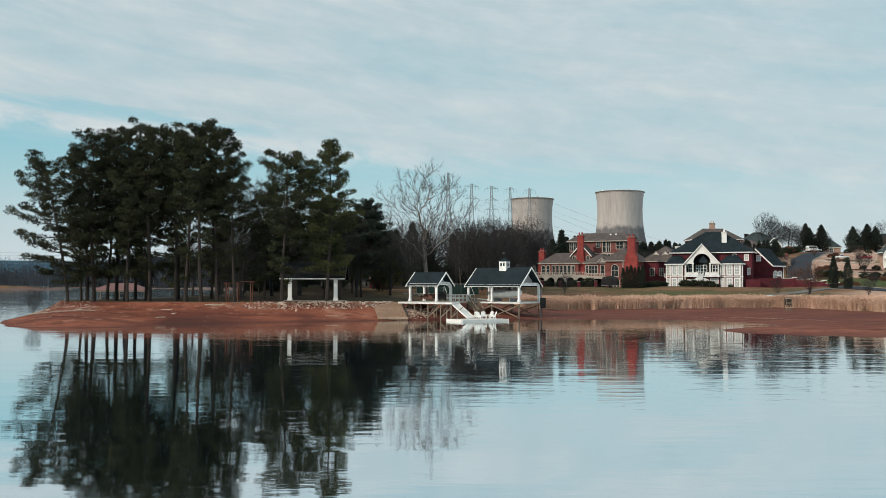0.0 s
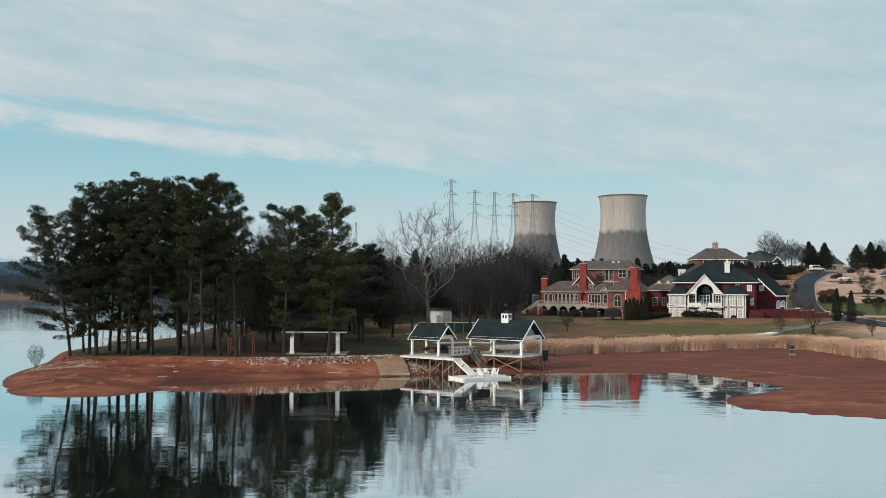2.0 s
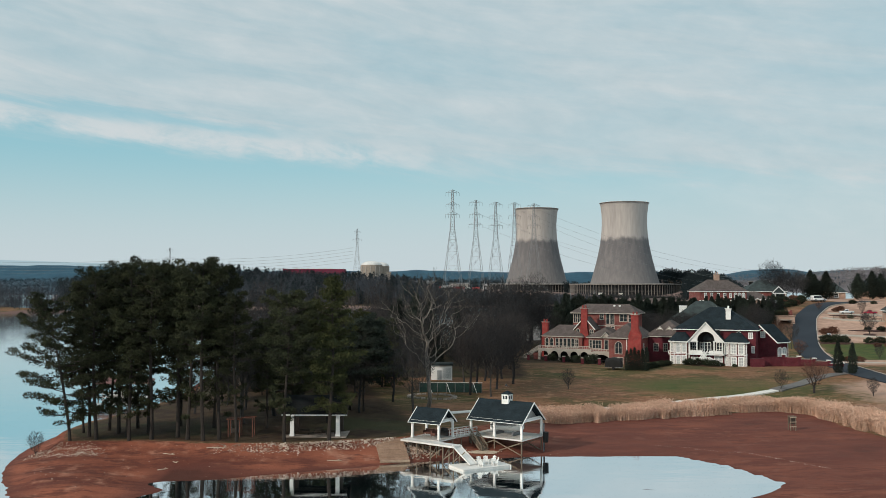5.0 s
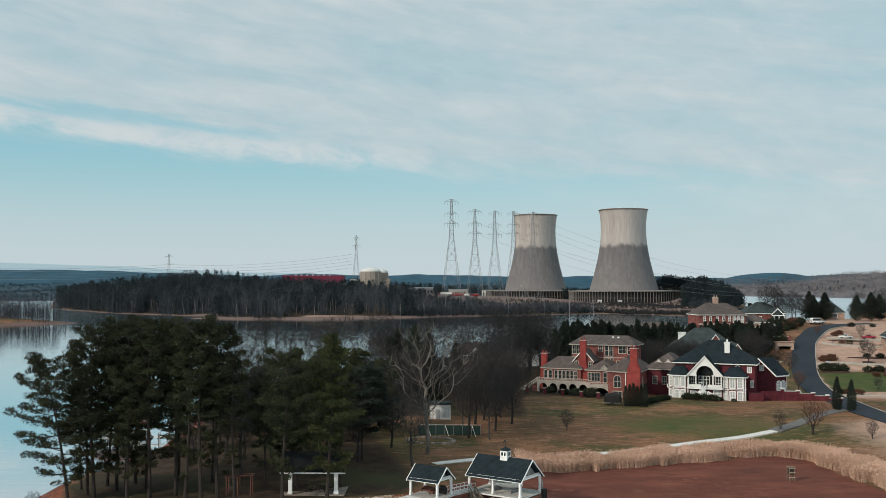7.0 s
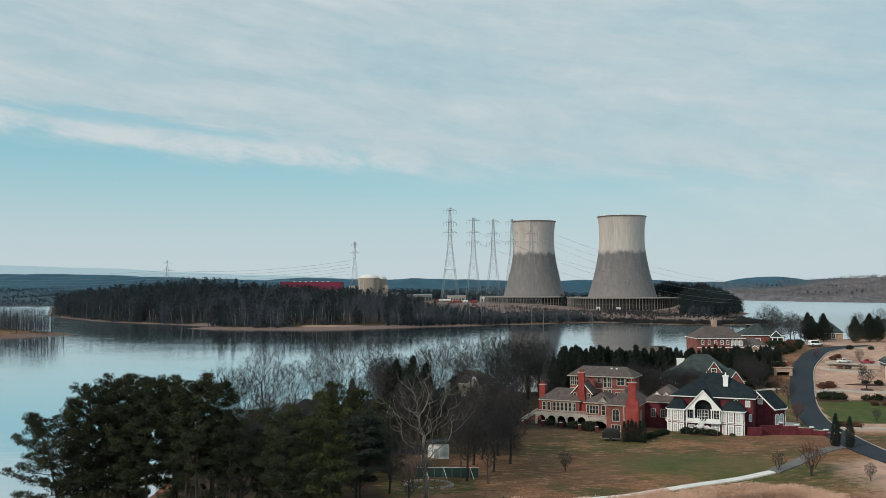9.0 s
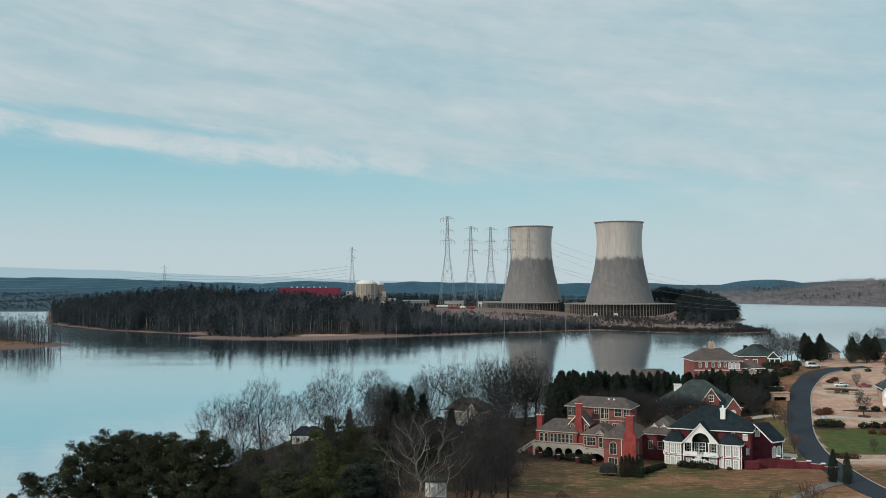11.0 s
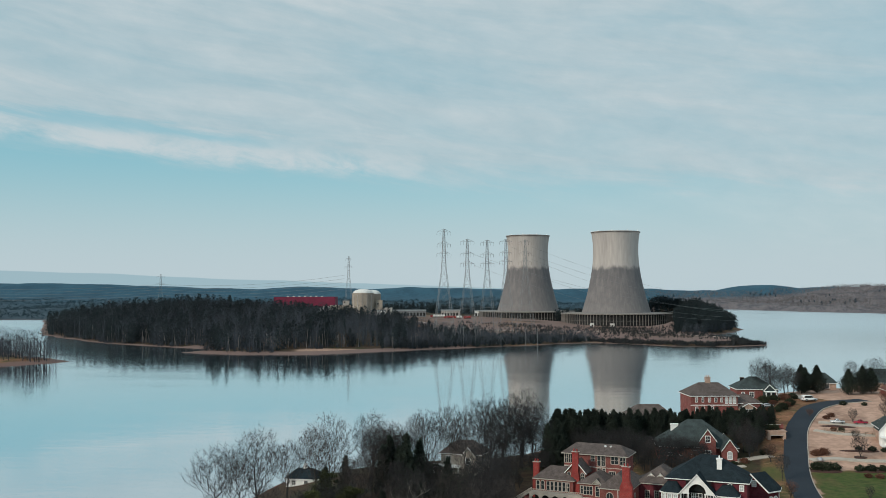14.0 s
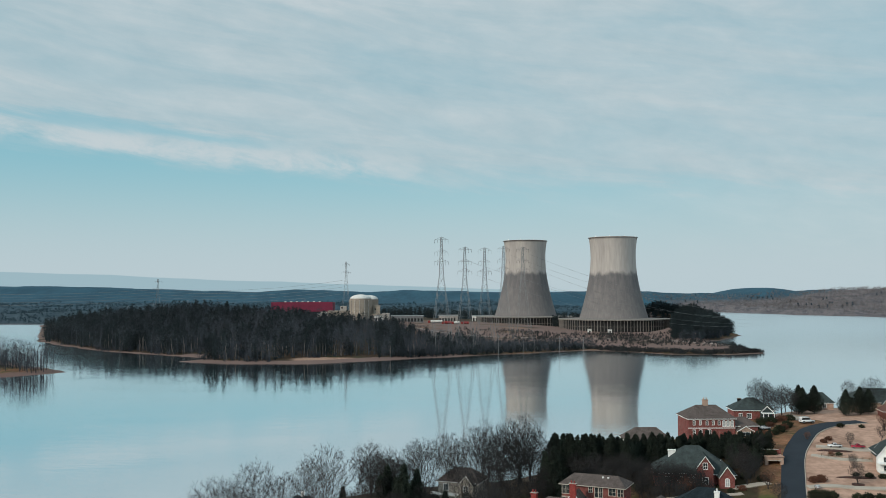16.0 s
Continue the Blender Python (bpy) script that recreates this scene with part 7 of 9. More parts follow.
# ---- the red-brick mansion ----
def mansion():
    H = thing("house", pose(25.2, 261.2, 4.45, 0, 0, -24.5), "large red brick mansion with brown hip roofs and tall chimneys", "house")
    E = 6.75
    # left range over an arcade
    walls(H, RED, (0, 0, -0.6, 11, 9, E))
    hip_roof(H, 0, 0, 11, 9, E, 9.6, BROWN_SHINGLE, 0.5, 3.6, CREAM, "brown shingle hip roof")
    part("terrace", boxes((-0.6, -3.0, 2.95, 14.2, -0.003, 3.25)), CREAM, H)
    for u in (-0.3, 2.6, 5.4, 8.2, 11.0, 13.9):
        part("arcade_pier", boxes((u - 0.3, -3.0, -0.5, u + 0.3, -2.5, 2.945)), CREAM, H)
    for k, u in enumerate((1.15, 4.0, 6.8, 9.6, 12.45)):
        ar = bmesh.new()
        r, z0 = 1.1, 1.6
        arc = [(u + r * math.cos(a), z0 + r * math.sin(a)) for a in np.linspace(math.pi, 0, 11)]
        prism(ar, [(u - 1.12, z0), *arc, (u + 1.12, z0), (u + 1.12, 2.94), (u - 1.12, 2.94)], -2.95, -2.6)
        part("arch", ar, CREAM, H, "pale stone arch of the arcade")
    # thin near-black sheet painted as the arcade's shade
    part("arcade_shade", boxes((0.1, -0.05, -0.4, 13.9, 0.0, 2.9)), SHADE, H, "near-black sheet for the shade behind the arches")
    balustrade(H, -0.5, 14.1, -2.9, 3.25, 0.95, CREAM, 0.5)
    for u in (0.95, 2.3):
        window(H, u, 0, 3.7, 0.85, 2.3, top=0.42, trim=CREAM, cols=1, rows=2)
    for k in range(6):
        window(H, 3.9 + k * 1.12, 0, 3.6, 0.72, 2.35, trim=CREAM, cols=1, rows=2, rim=0.13)
    # gabled bay with the middle chimney
    walls(H, RED, (8.6, 1.6, -0.6, 14.0, 9, 9.0))
    gable_roof(H, 8.6, 14.0, 1.6, 9.0, 9.0, 12.0, BROWN_SHINGLE, 0.4, front=RED, trim=WHITE, rake=0.28)
    chimney(H, 11.3, 1.35, 1.7, 1.0, -0.4, 14.3, CHIMNEY_RED, 2, (2.3, 7.5, 9.0))
    for u in (9.35, 13.25):
        window(H, u, 1.6, 6.9, 0.85, 1.7, top=0.42, trim=CREAM, cols=2, rows=2)
    window(H, 9.4, -0.0, 3.6, 0.9, 2.2, trim=CREAM, cols=2, rows=2)
    # upper storeys
    walls(H, RED, (6.3, 7.2, 5, 23.9, 15.5, 13.0))
    hip_roof(H, 6.3, 7.2, 23.9, 15.5, 13.05, 15.4, BROWN_SHINGLE, 0.7, 3.2, CREAM)
    for u, z, w, h in ((6.95, 10.3, 0.95, 2.3), (8.1, 10.3, 0.95, 2.3), (6.9, 7.7, 0.9, 1.5), (14.6, 11.2, 0.95, 1.35), (16.3, 9.9, 0.85, 2.8), (17.5, 9.9, 0.95, 2.8), (20.7, 10.7, 1.9, 1.9), (22.6, 10.6, 0.7, 1.9), (23.4, 10.6, 0.6, 1.9)):
        window(H, u, 7.2, z, w, h, trim=CREAM, cols=2 if w > 0.9 else 1, rows=2)
    window(H, 16.3, 7.2, 7.7, 0.9, 1.5, trim=CREAM)
    window(H, 17.7, 7.2, 7.7, 0.7, 1.5, trim=CREAM, cols=1)
    window(H, 20.0, 7.2, 7.2, 1.6, 1.3, trim=CREAM, cols=3, rows=1)
    part("string_course", boxes((6.25, 7.12, 9.35, 23.95, 7.19, 9.55)), CREAM, H)
    for u, v in ((17.4, 10.2), (18.9, 10.2)):
        sk = bmesh.new()
        tube(sk, (u, v, 14.3), (u, v, 15.1), 0.32, 0.3, 10, True)
        part("roof_vent", sk, WHITE, H)
    # middle range
    walls(H, RED, (13.2, -1.6, -0.6, 21.0, 8, E))
    hip_roof(H, 13.2, -1.6, 21.0, 8, E, 9.2, BROWN_SHINGLE, 0.5, 3.0, CREAM)
    window(H, 15.6, -1.6, 3.7, 2.3, 2.1, trim=CREAM, cols=3, rows=2)
    window(H, 13.9, -1.6, 3.8, 0.6, 2.0, trim=CREAM, cols=1)
    window(H, 18.2, -1.6, 3.4, 0.9, 2.5, trim=CREAM, cols=1, rows=2)
    part("balcony", boxes((15.0, -6.2, 2.6, 21.3, -1.603, 2.9)), CREAM, H)
    balustrade(H, 15.1, 21.2, -6.1, 2.9, 0.9, CREAM, 0.45)
    walls(H, CREAM, (15.0, -6.1, -0.5, 15.6, -5.5, 2.595), (20.6, -6.1, -0.5, 21.3, -5.5, 2.595), name="balcony_pier")
    ar = bmesh.new()
    arc = [(18.1 + 2.3 * math.cos(a), 0.6 + 1.75 * math.sin(a)) for a in np.linspace(math.pi, 0, 13)]
    prism(ar, [(15.6, 0.6), *arc, (20.6, 0.6), (20.6, 2.59), (15.6, 2.59)], -6.05, -5.6)
    part("garage_arch", ar, CREAM, H, "wide pale stone arch under the balcony")
    # near-black sheet stands for the shade under the balcony
    part("garage_shade", boxes((15.7, -1.75, -0.4, 20.5, -1.61, 2.58)), SHADE, H)
    gable_roof(H, 17.0, 19.4, -2.2, 3.0, E + 0.1, 8.1, BROWN_SHINGLE, 0.2, front=CREAM, trim=CREAM)
    # right range with the great chimney
    walls(H, RED, (20.6, -7.6, -0.6, 28.3, 8, 7.1))
    hip_roof(H, 20.6, -7.6, 28.3, 8, 7.1, 10.6, BROWN_SHINGLE, 0.5, 3.9, CREAM)
    window(H, 23.1, -7.6, 2.9, 1.7, 3.0, top=0.85, trim=CREAM, cols=2, rows=2)
    window(H, 23.1, -7.6, 0.2, 2.2, 1.6, trim=CREAM, cols=3, rows=1)
    part("downpipe", boxes((25.2, -7.75, -0.4, 25.35, -7.61, 7.0)), WHITE, H)
    chimney(H, 27.6, -8.0, 1.9, 1.2, -0.6, 13.0, CHIMNEY_RED, 2, (3.3, 7.8, 9.4))
    for v in (-5.6, -1.8):
        window(H, 28.3, v, 2.6, 0.9, 2.6, 90, top=0.4, trim=CREAM, cols=2, rows=2)
        window(H, 28.3, v, 0.0, 0.9, 1.5, 90, trim=CREAM, cols=2, rows=1)
    # far right wing: maroon brick puts its shade into the wall colour
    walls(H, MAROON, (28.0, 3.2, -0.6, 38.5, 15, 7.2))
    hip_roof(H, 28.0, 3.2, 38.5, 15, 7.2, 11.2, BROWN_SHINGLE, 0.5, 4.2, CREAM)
    for u in (31.3, 33.8):
        gable_roof(H, u - 0.8, u + 0.8, 4.4, 8.0, 8.9, 9.8, BROWN_SHINGLE, 0.15, front=WHITE, trim=CREAM)
        window(H, u, 4.38, 8.05, 0.8, 0.75, trim=CREAM, cols=2, rows=1)
        part("dormer_cheek", boxes((u - 0.8, 4.42, 7.8, u + 0.8, 7.5, 8.85)), WHITE, H)
    for u, z in ((30.5, 3.2), (33.0, 3.2), (36.5, 3.0)):
        window(H, u, 3.2, z, 1.0, 1.9, trim=CREAM)
    part("porch_slab", boxes((34.5, -0.3, 2.5, 38.6, 3.19, 2.75)), CREAM, H)
    balustrade(H, 34.5, 38.6, -0.2, 2.75, 0.9, WHITE)
    # end chimney and outer stairs
    chimney(H, -1.0, 4.6, 1.6, 1.4, -0.6, 10.2, CHIMNEY_RED, 2, (2.0, 5.5, 6.5))
    stair_flight(H, (-5.6, -1.6, -0.1), (-0.6, -1.6, 3.2), 1.5, CREAM, 16)
    walls(H, RED, (-2.2, -2.4, -0.5, -0.62, -0.8, 2.0), name="stair_wall")
    return H


mansion()
# brick piers and rails of the terrace fence, hedges in front
fence = thing("terrace_fence", pose(0, 0, 0), "low dark rail fence between square red brick piers", "fence")
line = [(20.5, 256.5), (25.0, 253.6), (29.5, 250.8), (34.0, 247.4), (37.8, 243.0), (40.0, 237.5)]
for x, y in line:
    z = ground_at(x, y)
    pier = part("brick_pier", boxes((x - 0.35, y - 0.35, z - 0.3, x + 0.35, y + 0.35, z + 1.5)), MAROON, fence)
    part("cap", boxes((x - 0.42, y - 0.42, z + 1.503, x + 0.42, y + 0.42, z + 1.62)), CREAM, pier)
for (ax, ay), (bx, by) in zip(line, line[1:]):
    bm = bmesh.new()
    za, zb = ground_at(ax, ay), ground_at(bx, by)
    for h in (0.25, 1.2):
        beam(bm, (ax, ay, za + h), (bx, by, zb + h), 0.06)
    for k in range(1, 20):
        f = k / 20
        x, y, z = ax + (bx - ax) * f, ay + (by - ay) * f, za + (zb - za) * f
        beam(bm, (x, y, z + 0.1), (x, y, z + 1.3), 0.03)
    part("rail", bm, DARK_METAL, fence)
HEDGE = leafy_meshes(94, 5.0, 0.52, lambda f: min(1, 0.6 + 2 * f) * min(1.0, (1.04 - f) * 2.2), 520, 0.26, CEDAR, 0.02)
for k in range(6):
    tree("arborvitae", HEDGE, 42.5 + k * 0.9, 230.0 - k * 0.28, "dark clipped arborvitae in a short hedge", "hedge", "mansion hedge", 1.0 + 0.06 * (k % 3), k * 70)
for k, (x, y, s, v) in enumerate(((48.6, 232.6, 0.8, 0), (49.8, 234.0, 0.9, 0), (51.0, 235.4, 0.8, 0), (52.2, 236.8, 0.9, 0), (53.4, 238.2, 0.8, 0), (54.6, 239.6, 0.8, 0), (30, 253, 1.0, 0), (33, 251, 1.2, 0), (27, 256, 1.1, 0), (36.6, 247.2, 1.5, 0),
                                   (60.3, 240.3, 1.05, 0), (62.3, 239.6, 1.1, 0), (64.2, 238.9, 1.05, 0), (66, 238.2, 1.0, 0), (68, 239.0, 0.6, 0), (71, 237.2, 0.5, 0), (76.5, 239, 0.6, 0), (80, 242.5, 0.7, 0), (83, 244, 0.6, 0), (87, 246.5, 0.6, 1), (91, 243.5, 0.6, 0), (94, 241.5, 0.5, 1),
                                   (115.6, 291.5, 1.5, 0), (118.4, 291.3, 1.5, 0), (121, 291.5, 1.3, 0), (128.5, 290.5, 1.1, 0), (131.5, 290, 1.2, 0), (135, 289.6, 1.1, 0), (106.6, 253.0, 1.0, 1), (109, 252.6, 1.0, 1), (105, 254, 0.8, 0), (128, 284, 0.8, 1), (131, 283, 0.9, 1),
                                   (114.5, 334, 1.4, 0), (117.5, 335, 1.4, 0), (138, 333, 0.8, 1), (140.5, 332.5, 0.8, 0), (142, 349, 0.9, 1), (145, 352, 1.0, 1), (124, 370, 1.2, 0), (127, 372, 1.0, 0), (131, 374, 1.1, 1), (121, 366, 1.3, 0), (158, 372, 1.0, 0),
                                   (121, 306, 1.2, 1), (123.5, 306.5, 1.4, 1), (145, 309, 0.9, 0), (141, 310, 1.0, 0), (137, 311, 0.8, 0), (150, 308, 1.1, 0), (86, 299.5, 0.9, 1), (92, 299, 0.8, 0), (96, 300.5, 1.0, 1), (79, 300, 0.9, 0), (166, 371, 0.8, 0), (176, 372, 0.9, 1), (184, 374, 1.0, 0), (105, 308, 1.2, 0), (101, 312, 1.3, 0), (118, 352, 1.5, 0), (121, 355, 1.3, 0), (124, 358, 1.5, 1), (128, 361, 1.2, 0), (131, 364, 1.5, 0), (134, 368, 1.3, 1), (137, 372, 1.5, 0), (129, 378, 1.6, 0), (134, 381, 1.4, 0), (139, 384, 1.6, 1), (116, 343, 1.4, 0), (112, 341, 1.5, 1), (143, 386, 1.4, 0), (148, 384, 1.2, 0), (109, 335, 1.6, 0), (107, 330, 1.5, 0))):
    tree("shrub", BUSH[v], x, y, ("rusty brown winter shrub" if v else "low clipped dark green shrub") + (" in the garden bed by the road" if x > 90 else " at the foot of the house"), "shrub", "shrubs", s, k * 50)
trailer = thing("covered_trailer", pose(39.6, 231.8, ground_at(39.6, 231.8), 0, 0, -14) @ Matrix.Diagonal((1.1, 1.2, 1.55, 1)), "low trailer under a black tarpaulin beside the clipped hedge", "trailer")
tb = bmesh.new()
secs = []
for u, hw, top in ((-1.9, 0.95, 1.2), (-1.6, 1.05, 1.75), (0.2, 1.08, 1.95), (1.5, 1.05, 1.7), (1.95, 0.9, 1.15)):
    secs.append([tb.verts.new((u, v, z)) for v, z in ((-hw, 0.45), (-hw, top - 0.35), (-hw * 0.6, top), (hw * 0.6, top), (hw, top - 0.35), (hw, 0.45))])
for a, b in zip(secs, secs[1:]):
    for k in range(5):
        tb.faces.new((a[k], a[k + 1], b[k + 1], b[k]))
tb.faces.new(secs[0])
tb.faces.new(secs[-1][::-1])
part("tarpaulin", tb, RUBBER, trailer)
part("bed", boxes((-2.0, -1.1, 0.38, 2.0, 1.1, 0.45)), STEEL, trailer)
for v in (-1.0, 1.0):
    wb_ = bmesh.new()
    tube(wb_, (0, v - 0.1, 0.32), (0, v + 0.1, 0.32), 0.34, 0.34, 12, True)
    part("wheel", wb_, RUBBER, trailer)
# garden wall stepping down to the road, with a square planter at its head
gw = thing("garden_wall", pose(0, 0, 0), "low maroon brick garden wall with pale coping caps", "wall")
part("planter", boxes((75.2, 237.6, 3.6, 78.6, 239.4, 6.6)), MAROON, gw)
wall_line = [(78.6, 239.6, 6.9), (84.4, 240.6, 7.3), (88.0, 239.6, 6.9), (91.4, 238.4, 6.5), (94.4, 236.9, 6.1), (97.0, 235.2, 5.6)]
for k, ((ax, ay, az), (bx, by, bz)) in enumerate(zip(wall_line, wall_line[1:])):
    bm = bmesh.new()
    nrm = Vector((ay - by, bx - ax, 0)).normalized() * 0.2
    g = min(ground_at(ax, ay), ground_at(bx, by)) - 0.3
    top = min(az, bz) - 0.1
    v = [bm.verts.new(Vector((x, y, z)) + nrm * q) for z in (g, top) for x, y, q in ((ax, ay, -1), (bx, by, -1), (bx, by, 1), (ax, ay, 1))]
    for f in ((0, 3, 2, 1), (4, 5, 6, 7), (0, 1, 5, 4), (1, 2, 6, 5), (2, 3, 7, 6), (3, 0, 4, 7)):
        bm.faces.new([v[i] for i in f])
    panel = part("brick_panel", bm, MAROON, gw)
    cp = bmesh.new()
    beam(cp, (ax, ay, top + 0.06), (bx, by, top + 0.06), 0.5, 0.11)
    part("coping", cp, MAROON if k == 0 else CREAM, panel)
    pier = part("pier", boxes((bx - 0.36, by - 0.36, g, bx + 0.36, by + 0.36, bz + 0.1)), MAROON, gw)
    part("pier_cap", boxes((bx - 0.47, by - 0.47, bz + 0.103, bx + 0.47, by + 0.47, bz + 0.32)), WHITE, pier)
# pale brick terrace with a dark garage mouth, set into the slope beside the road
TG = thing("terrace_garage", pose(111.6, 324.4, 10.9, 0, 0, -6), "pale tan brick garage under a terrace, set into the bank", "garage")
part("wall", boxes((0, 0, -1.0, 1.1, 6.0, 3.6), (5.2, 0, -1.0, 6.2, 6.0, 3.6), (1.1, 0, 2.35, 5.2, 6.0, 3.6), (1.1, 5.6, -1.0, 5.2, 6.0, 2.35)), PALE_BRICK, TG)
part("garage_floor", boxes((1.1, 0.2, -0.6, 5.2, 5.6, 0.02)), DRIVE, TG)
part("lintel", boxes((1.0, -0.06, 2.2, 5.3, -0.003, 2.5)), CREAM, TG)
part("terrace_slab", boxes((-0.3, -0.3, 3.603, 6.5, 6.3, 3.8)), PALE_BRICK, TG)
part("parapet", boxes((-0.3, 5.6, 3.803, 6.5, 6.0, 5.2)), RED, TG)
part("coping", boxes((-0.4, 5.5, 5.203, 6.6, 6.1, 5.35)), CREAM, TG)
part("pier", boxes((5.9, 5.0, 3.803, 6.6, 5.59, 5.6)), RED, TG)
for x, y in ((113.2, 327.4), (115.2, 327.2)):
    tree("shrub", BUSH[0], x, y, "round clipped dark shrub on the pale garage terrace", "shrub", "terrace shrubs", 1.05, x * 40, z=14.7, sink=0.0)


# ---- other houses on the hill ----
def plain_house(x, y, turn, w, d, eave, ridge, wall, roof, label, run=None, gables=(), windows=(), chim=None, z=None, low=None):
    """gables: (u, width, out, eave, ridge, material); windows: (u, v, z, w, h, arch)."""
    g = ground_at(x, y) if z is None else z
    H = thing("house", pose(x, y, g, 0, 0, turn), label, "house")
    walls(H, wall, (0, 0, -2.5, w, d, eave))
    hip_roof(H, 0, 0, w, d, eave, ridge, roof, 0.6, run)
    for u, gw_, out, ge, gr, gm in gables:
        part("gable_wall", boxes((u, -out, -2.5, u + gw_, -0.003, ge)), gm, H)
        gable_roof(H, u, u + gw_, -out, d * 0.55, ge, gr, roof, 0.35, front=gm, rake=0.3)
    for u, v, zz, ww, hh, top in windows:
        window(H, u, v, zz, ww, hh, top=top, cols=2, rows=2, glass=CURTAIN if top else GLASS, rim=0.2)
    for c in chim or ():
        chimney(H, *c)
    for r in low or ():
        part("porch", boxes(r), WHITE, H)
    return H


plain_house(70.55, 310.6, -9, 25.4, 15, 4.6, 12.6, RED, GREEN_SHINGLE, "brick house with a steep grey-green roof and front gables", 11.0,
            gables=((13.2, 5.0, 3.2, 7.4, 10.9, RED), (20.0, 4.6, 5.0, 4.7, 8.0, RED)),
            windows=((15.7, -3.2, 6.6, 1.3, 1.9, 0.0), (15.7, -3.2, 2.0, 1.6, 1.8, 0.0), (22.3, -5.0, 1.6, 1.2, 2.4, 0.4), (4, 0, 1.6, 1.4, 1.7, 0), (8, 0, 1.6, 1.4, 1.7, 0), (11.6, 0, 1.6, 1.4, 1.7, 0)),
            chim=((6.0, 7.5, 2.4, 1.2, 4.0, 10.9, WHITE, 0),))
brick_house = plain_house(94.6, 360, 1, 21.0, 15, 8.0, 12.4, RED, BROWN_SHINGLE, "two-storey red brick house with a brown hip roof", 6.5, z=15.0,
            gables=(), windows=((2.6, 0, 5.6, 0.8, 1.5, 0), (5.4, 0, 5.6, 0.7, 1.5, 0), (8.4, 0, 5.6, 0.8, 1.4, 0), (11.2, 0, 5.6, 0.9, 1.4, 0), (13.8, 0, 5.6, 0.8, 1.4, 0), (16.0, 0, 5.0, 1.1, 2.2, 0.5), (17.8, 0, 5.0, 1.1, 2.2, 0.5), (19.6, 0, 5.0, 1.1, 2.2, 0.5),
                                (2.6, 0, 2.0, 0.9, 1.6, 0), (5.6, 0, 2.0, 0.9, 1.6, 0), (9.4, 0, 2.0, 1.2, 1.6, 0)),
            chim=((10.2, 7.5, 2.3, 1.2, 8.0, 14.4, PALE_BRICK, 2),), low=((-0.12, -0.14, 4.2, 21.1, -0.02, 4.5),))
brick_house.scale = (0.86, 1.0, 1.0)
plain_house(69, 352, 0, 17, 10, 4.6, 8.6, RED, BROWN_SHINGLE, "low house with a brown hip roof behind the cedar hedge", 5, z=11.6)
plain_house(112, 362, 2, 10, 9, 4.6, 7.4, RED, BROWN_SHINGLE, "low brown-roofed garage wing beside the brick house", 4, z=15.4, gables=((1.0, 6.0, 3.5, 3.2, 4.9, PALE_BRICK),), windows=((4.0, -3.5, 0.5, 3.6, 2.0, 0),))
plain_house(121, 388, -4, 16, 12, 4.6, 9.2, RED, GREEN_SHINGLE, "brick house with a grey-green pyramid roof", 7.0, z=18.2, gables=((10.5, 4.4, 2.0, 4.4, 6.6, GREEN_SHINGLE),), windows=((2.5, 0, 1.2, 1.1, 1.9, 0), (6, 0, 1.2, 1.6, 1.9, 0)), chim=((4.0, 8.0, 1.5, 0.9, 4.0, 8.6, SHADE, 0),), low=((10.4, -4.6, 3.6, 15.2, -2.01, 3.9), (10.5, -4.5, -1.0, 10.8, -4.2, 3.59), (12.5, -4.5, -1.0, 12.8, -4.2, 3.59), (14.8, -4.5, -1.0, 15.1, -4.2, 3.59), (10.4, -4.6, 1.0, 15.2, -4.5, 1.15)))
plain_house(163, 420, -6, 12, 9, 3.2, 7.4, PALE_BRICK, GREEN_SHINGLE, "pale house with a grey-green roof behind the cedars", 4, gables=((1.0, 4.5, 2.4, 3.0, 6.0, PALE_BRICK),), windows=((3.2, -2.4, 0.8, 1.4, 2.0, 0), (8, 0, 0.9, 1.6, 1.7, 0)))
plain_house(181, 416, -8, 24, 13, 3.6, 9.2, PALE_BRICK, GREEN_SHINGLE, "long pale house with a grey-green roof on the hill", 7, gables=((13, 6, 3, 3.4, 7.4, PALE_BRICK),), windows=((16, -3, 0.9, 1.8, 1.8, 0), (4, 0, 0.9, 1.6, 1.7, 0), (8, 0, 0.9, 1.6, 1.7, 0)))
plain_house(183, 388, -12, 15, 11, 3.2, 6.9, RED, material("red_brown_shingle", (0.16, 0.075, 0.06), (0.12, 0.058, 0.048), 0.9, scale=1.0), "brick house with a red-brown roof and a white garage door", 5, gables=((1.5, 6.5, 2.0, 3.0, 6.2, WHITE),), windows=((4.7, -2.0, 0.1, 3.6, 2.2, 0),))
plain_house(147.5, 318, -14, 16, 12, 5.4, 9.8, PALE_BRICK, GREEN_SHINGLE, "grey-roofed house with white porch posts beside the dry yard", 5, gables=((-0.5, 5.5, 2.5, 5.2, 8.6, WHITE),), windows=((2.2, -2.5, 2.8, 1.6, 1.8, 0), (2.2, -2.5, 0.2, 1.6, 1.6, 0)), low=((-0.6, -6, -0.2, 7, -2.6, 0.0), (-0.5, -5.9, 0.003, -0.2, -5.6, 2.7), (6.4, -5.9, 0.003, 6.7, -5.6, 2.7), (-0.8, -6.2, 2.71, 7.2, -2.4, 3.0)))
plain_house(138, 281, -14, 14, 10, 3.0, 6.2, WHITE, GREEN_SHINGLE, "white house with a grey-green roof at the lawn's edge", 4, gables=((1, 5, 2, 2.9, 5.2, WHITE),), windows=((3.5, -2, 0.6, 1.6, 1.7, 0),))
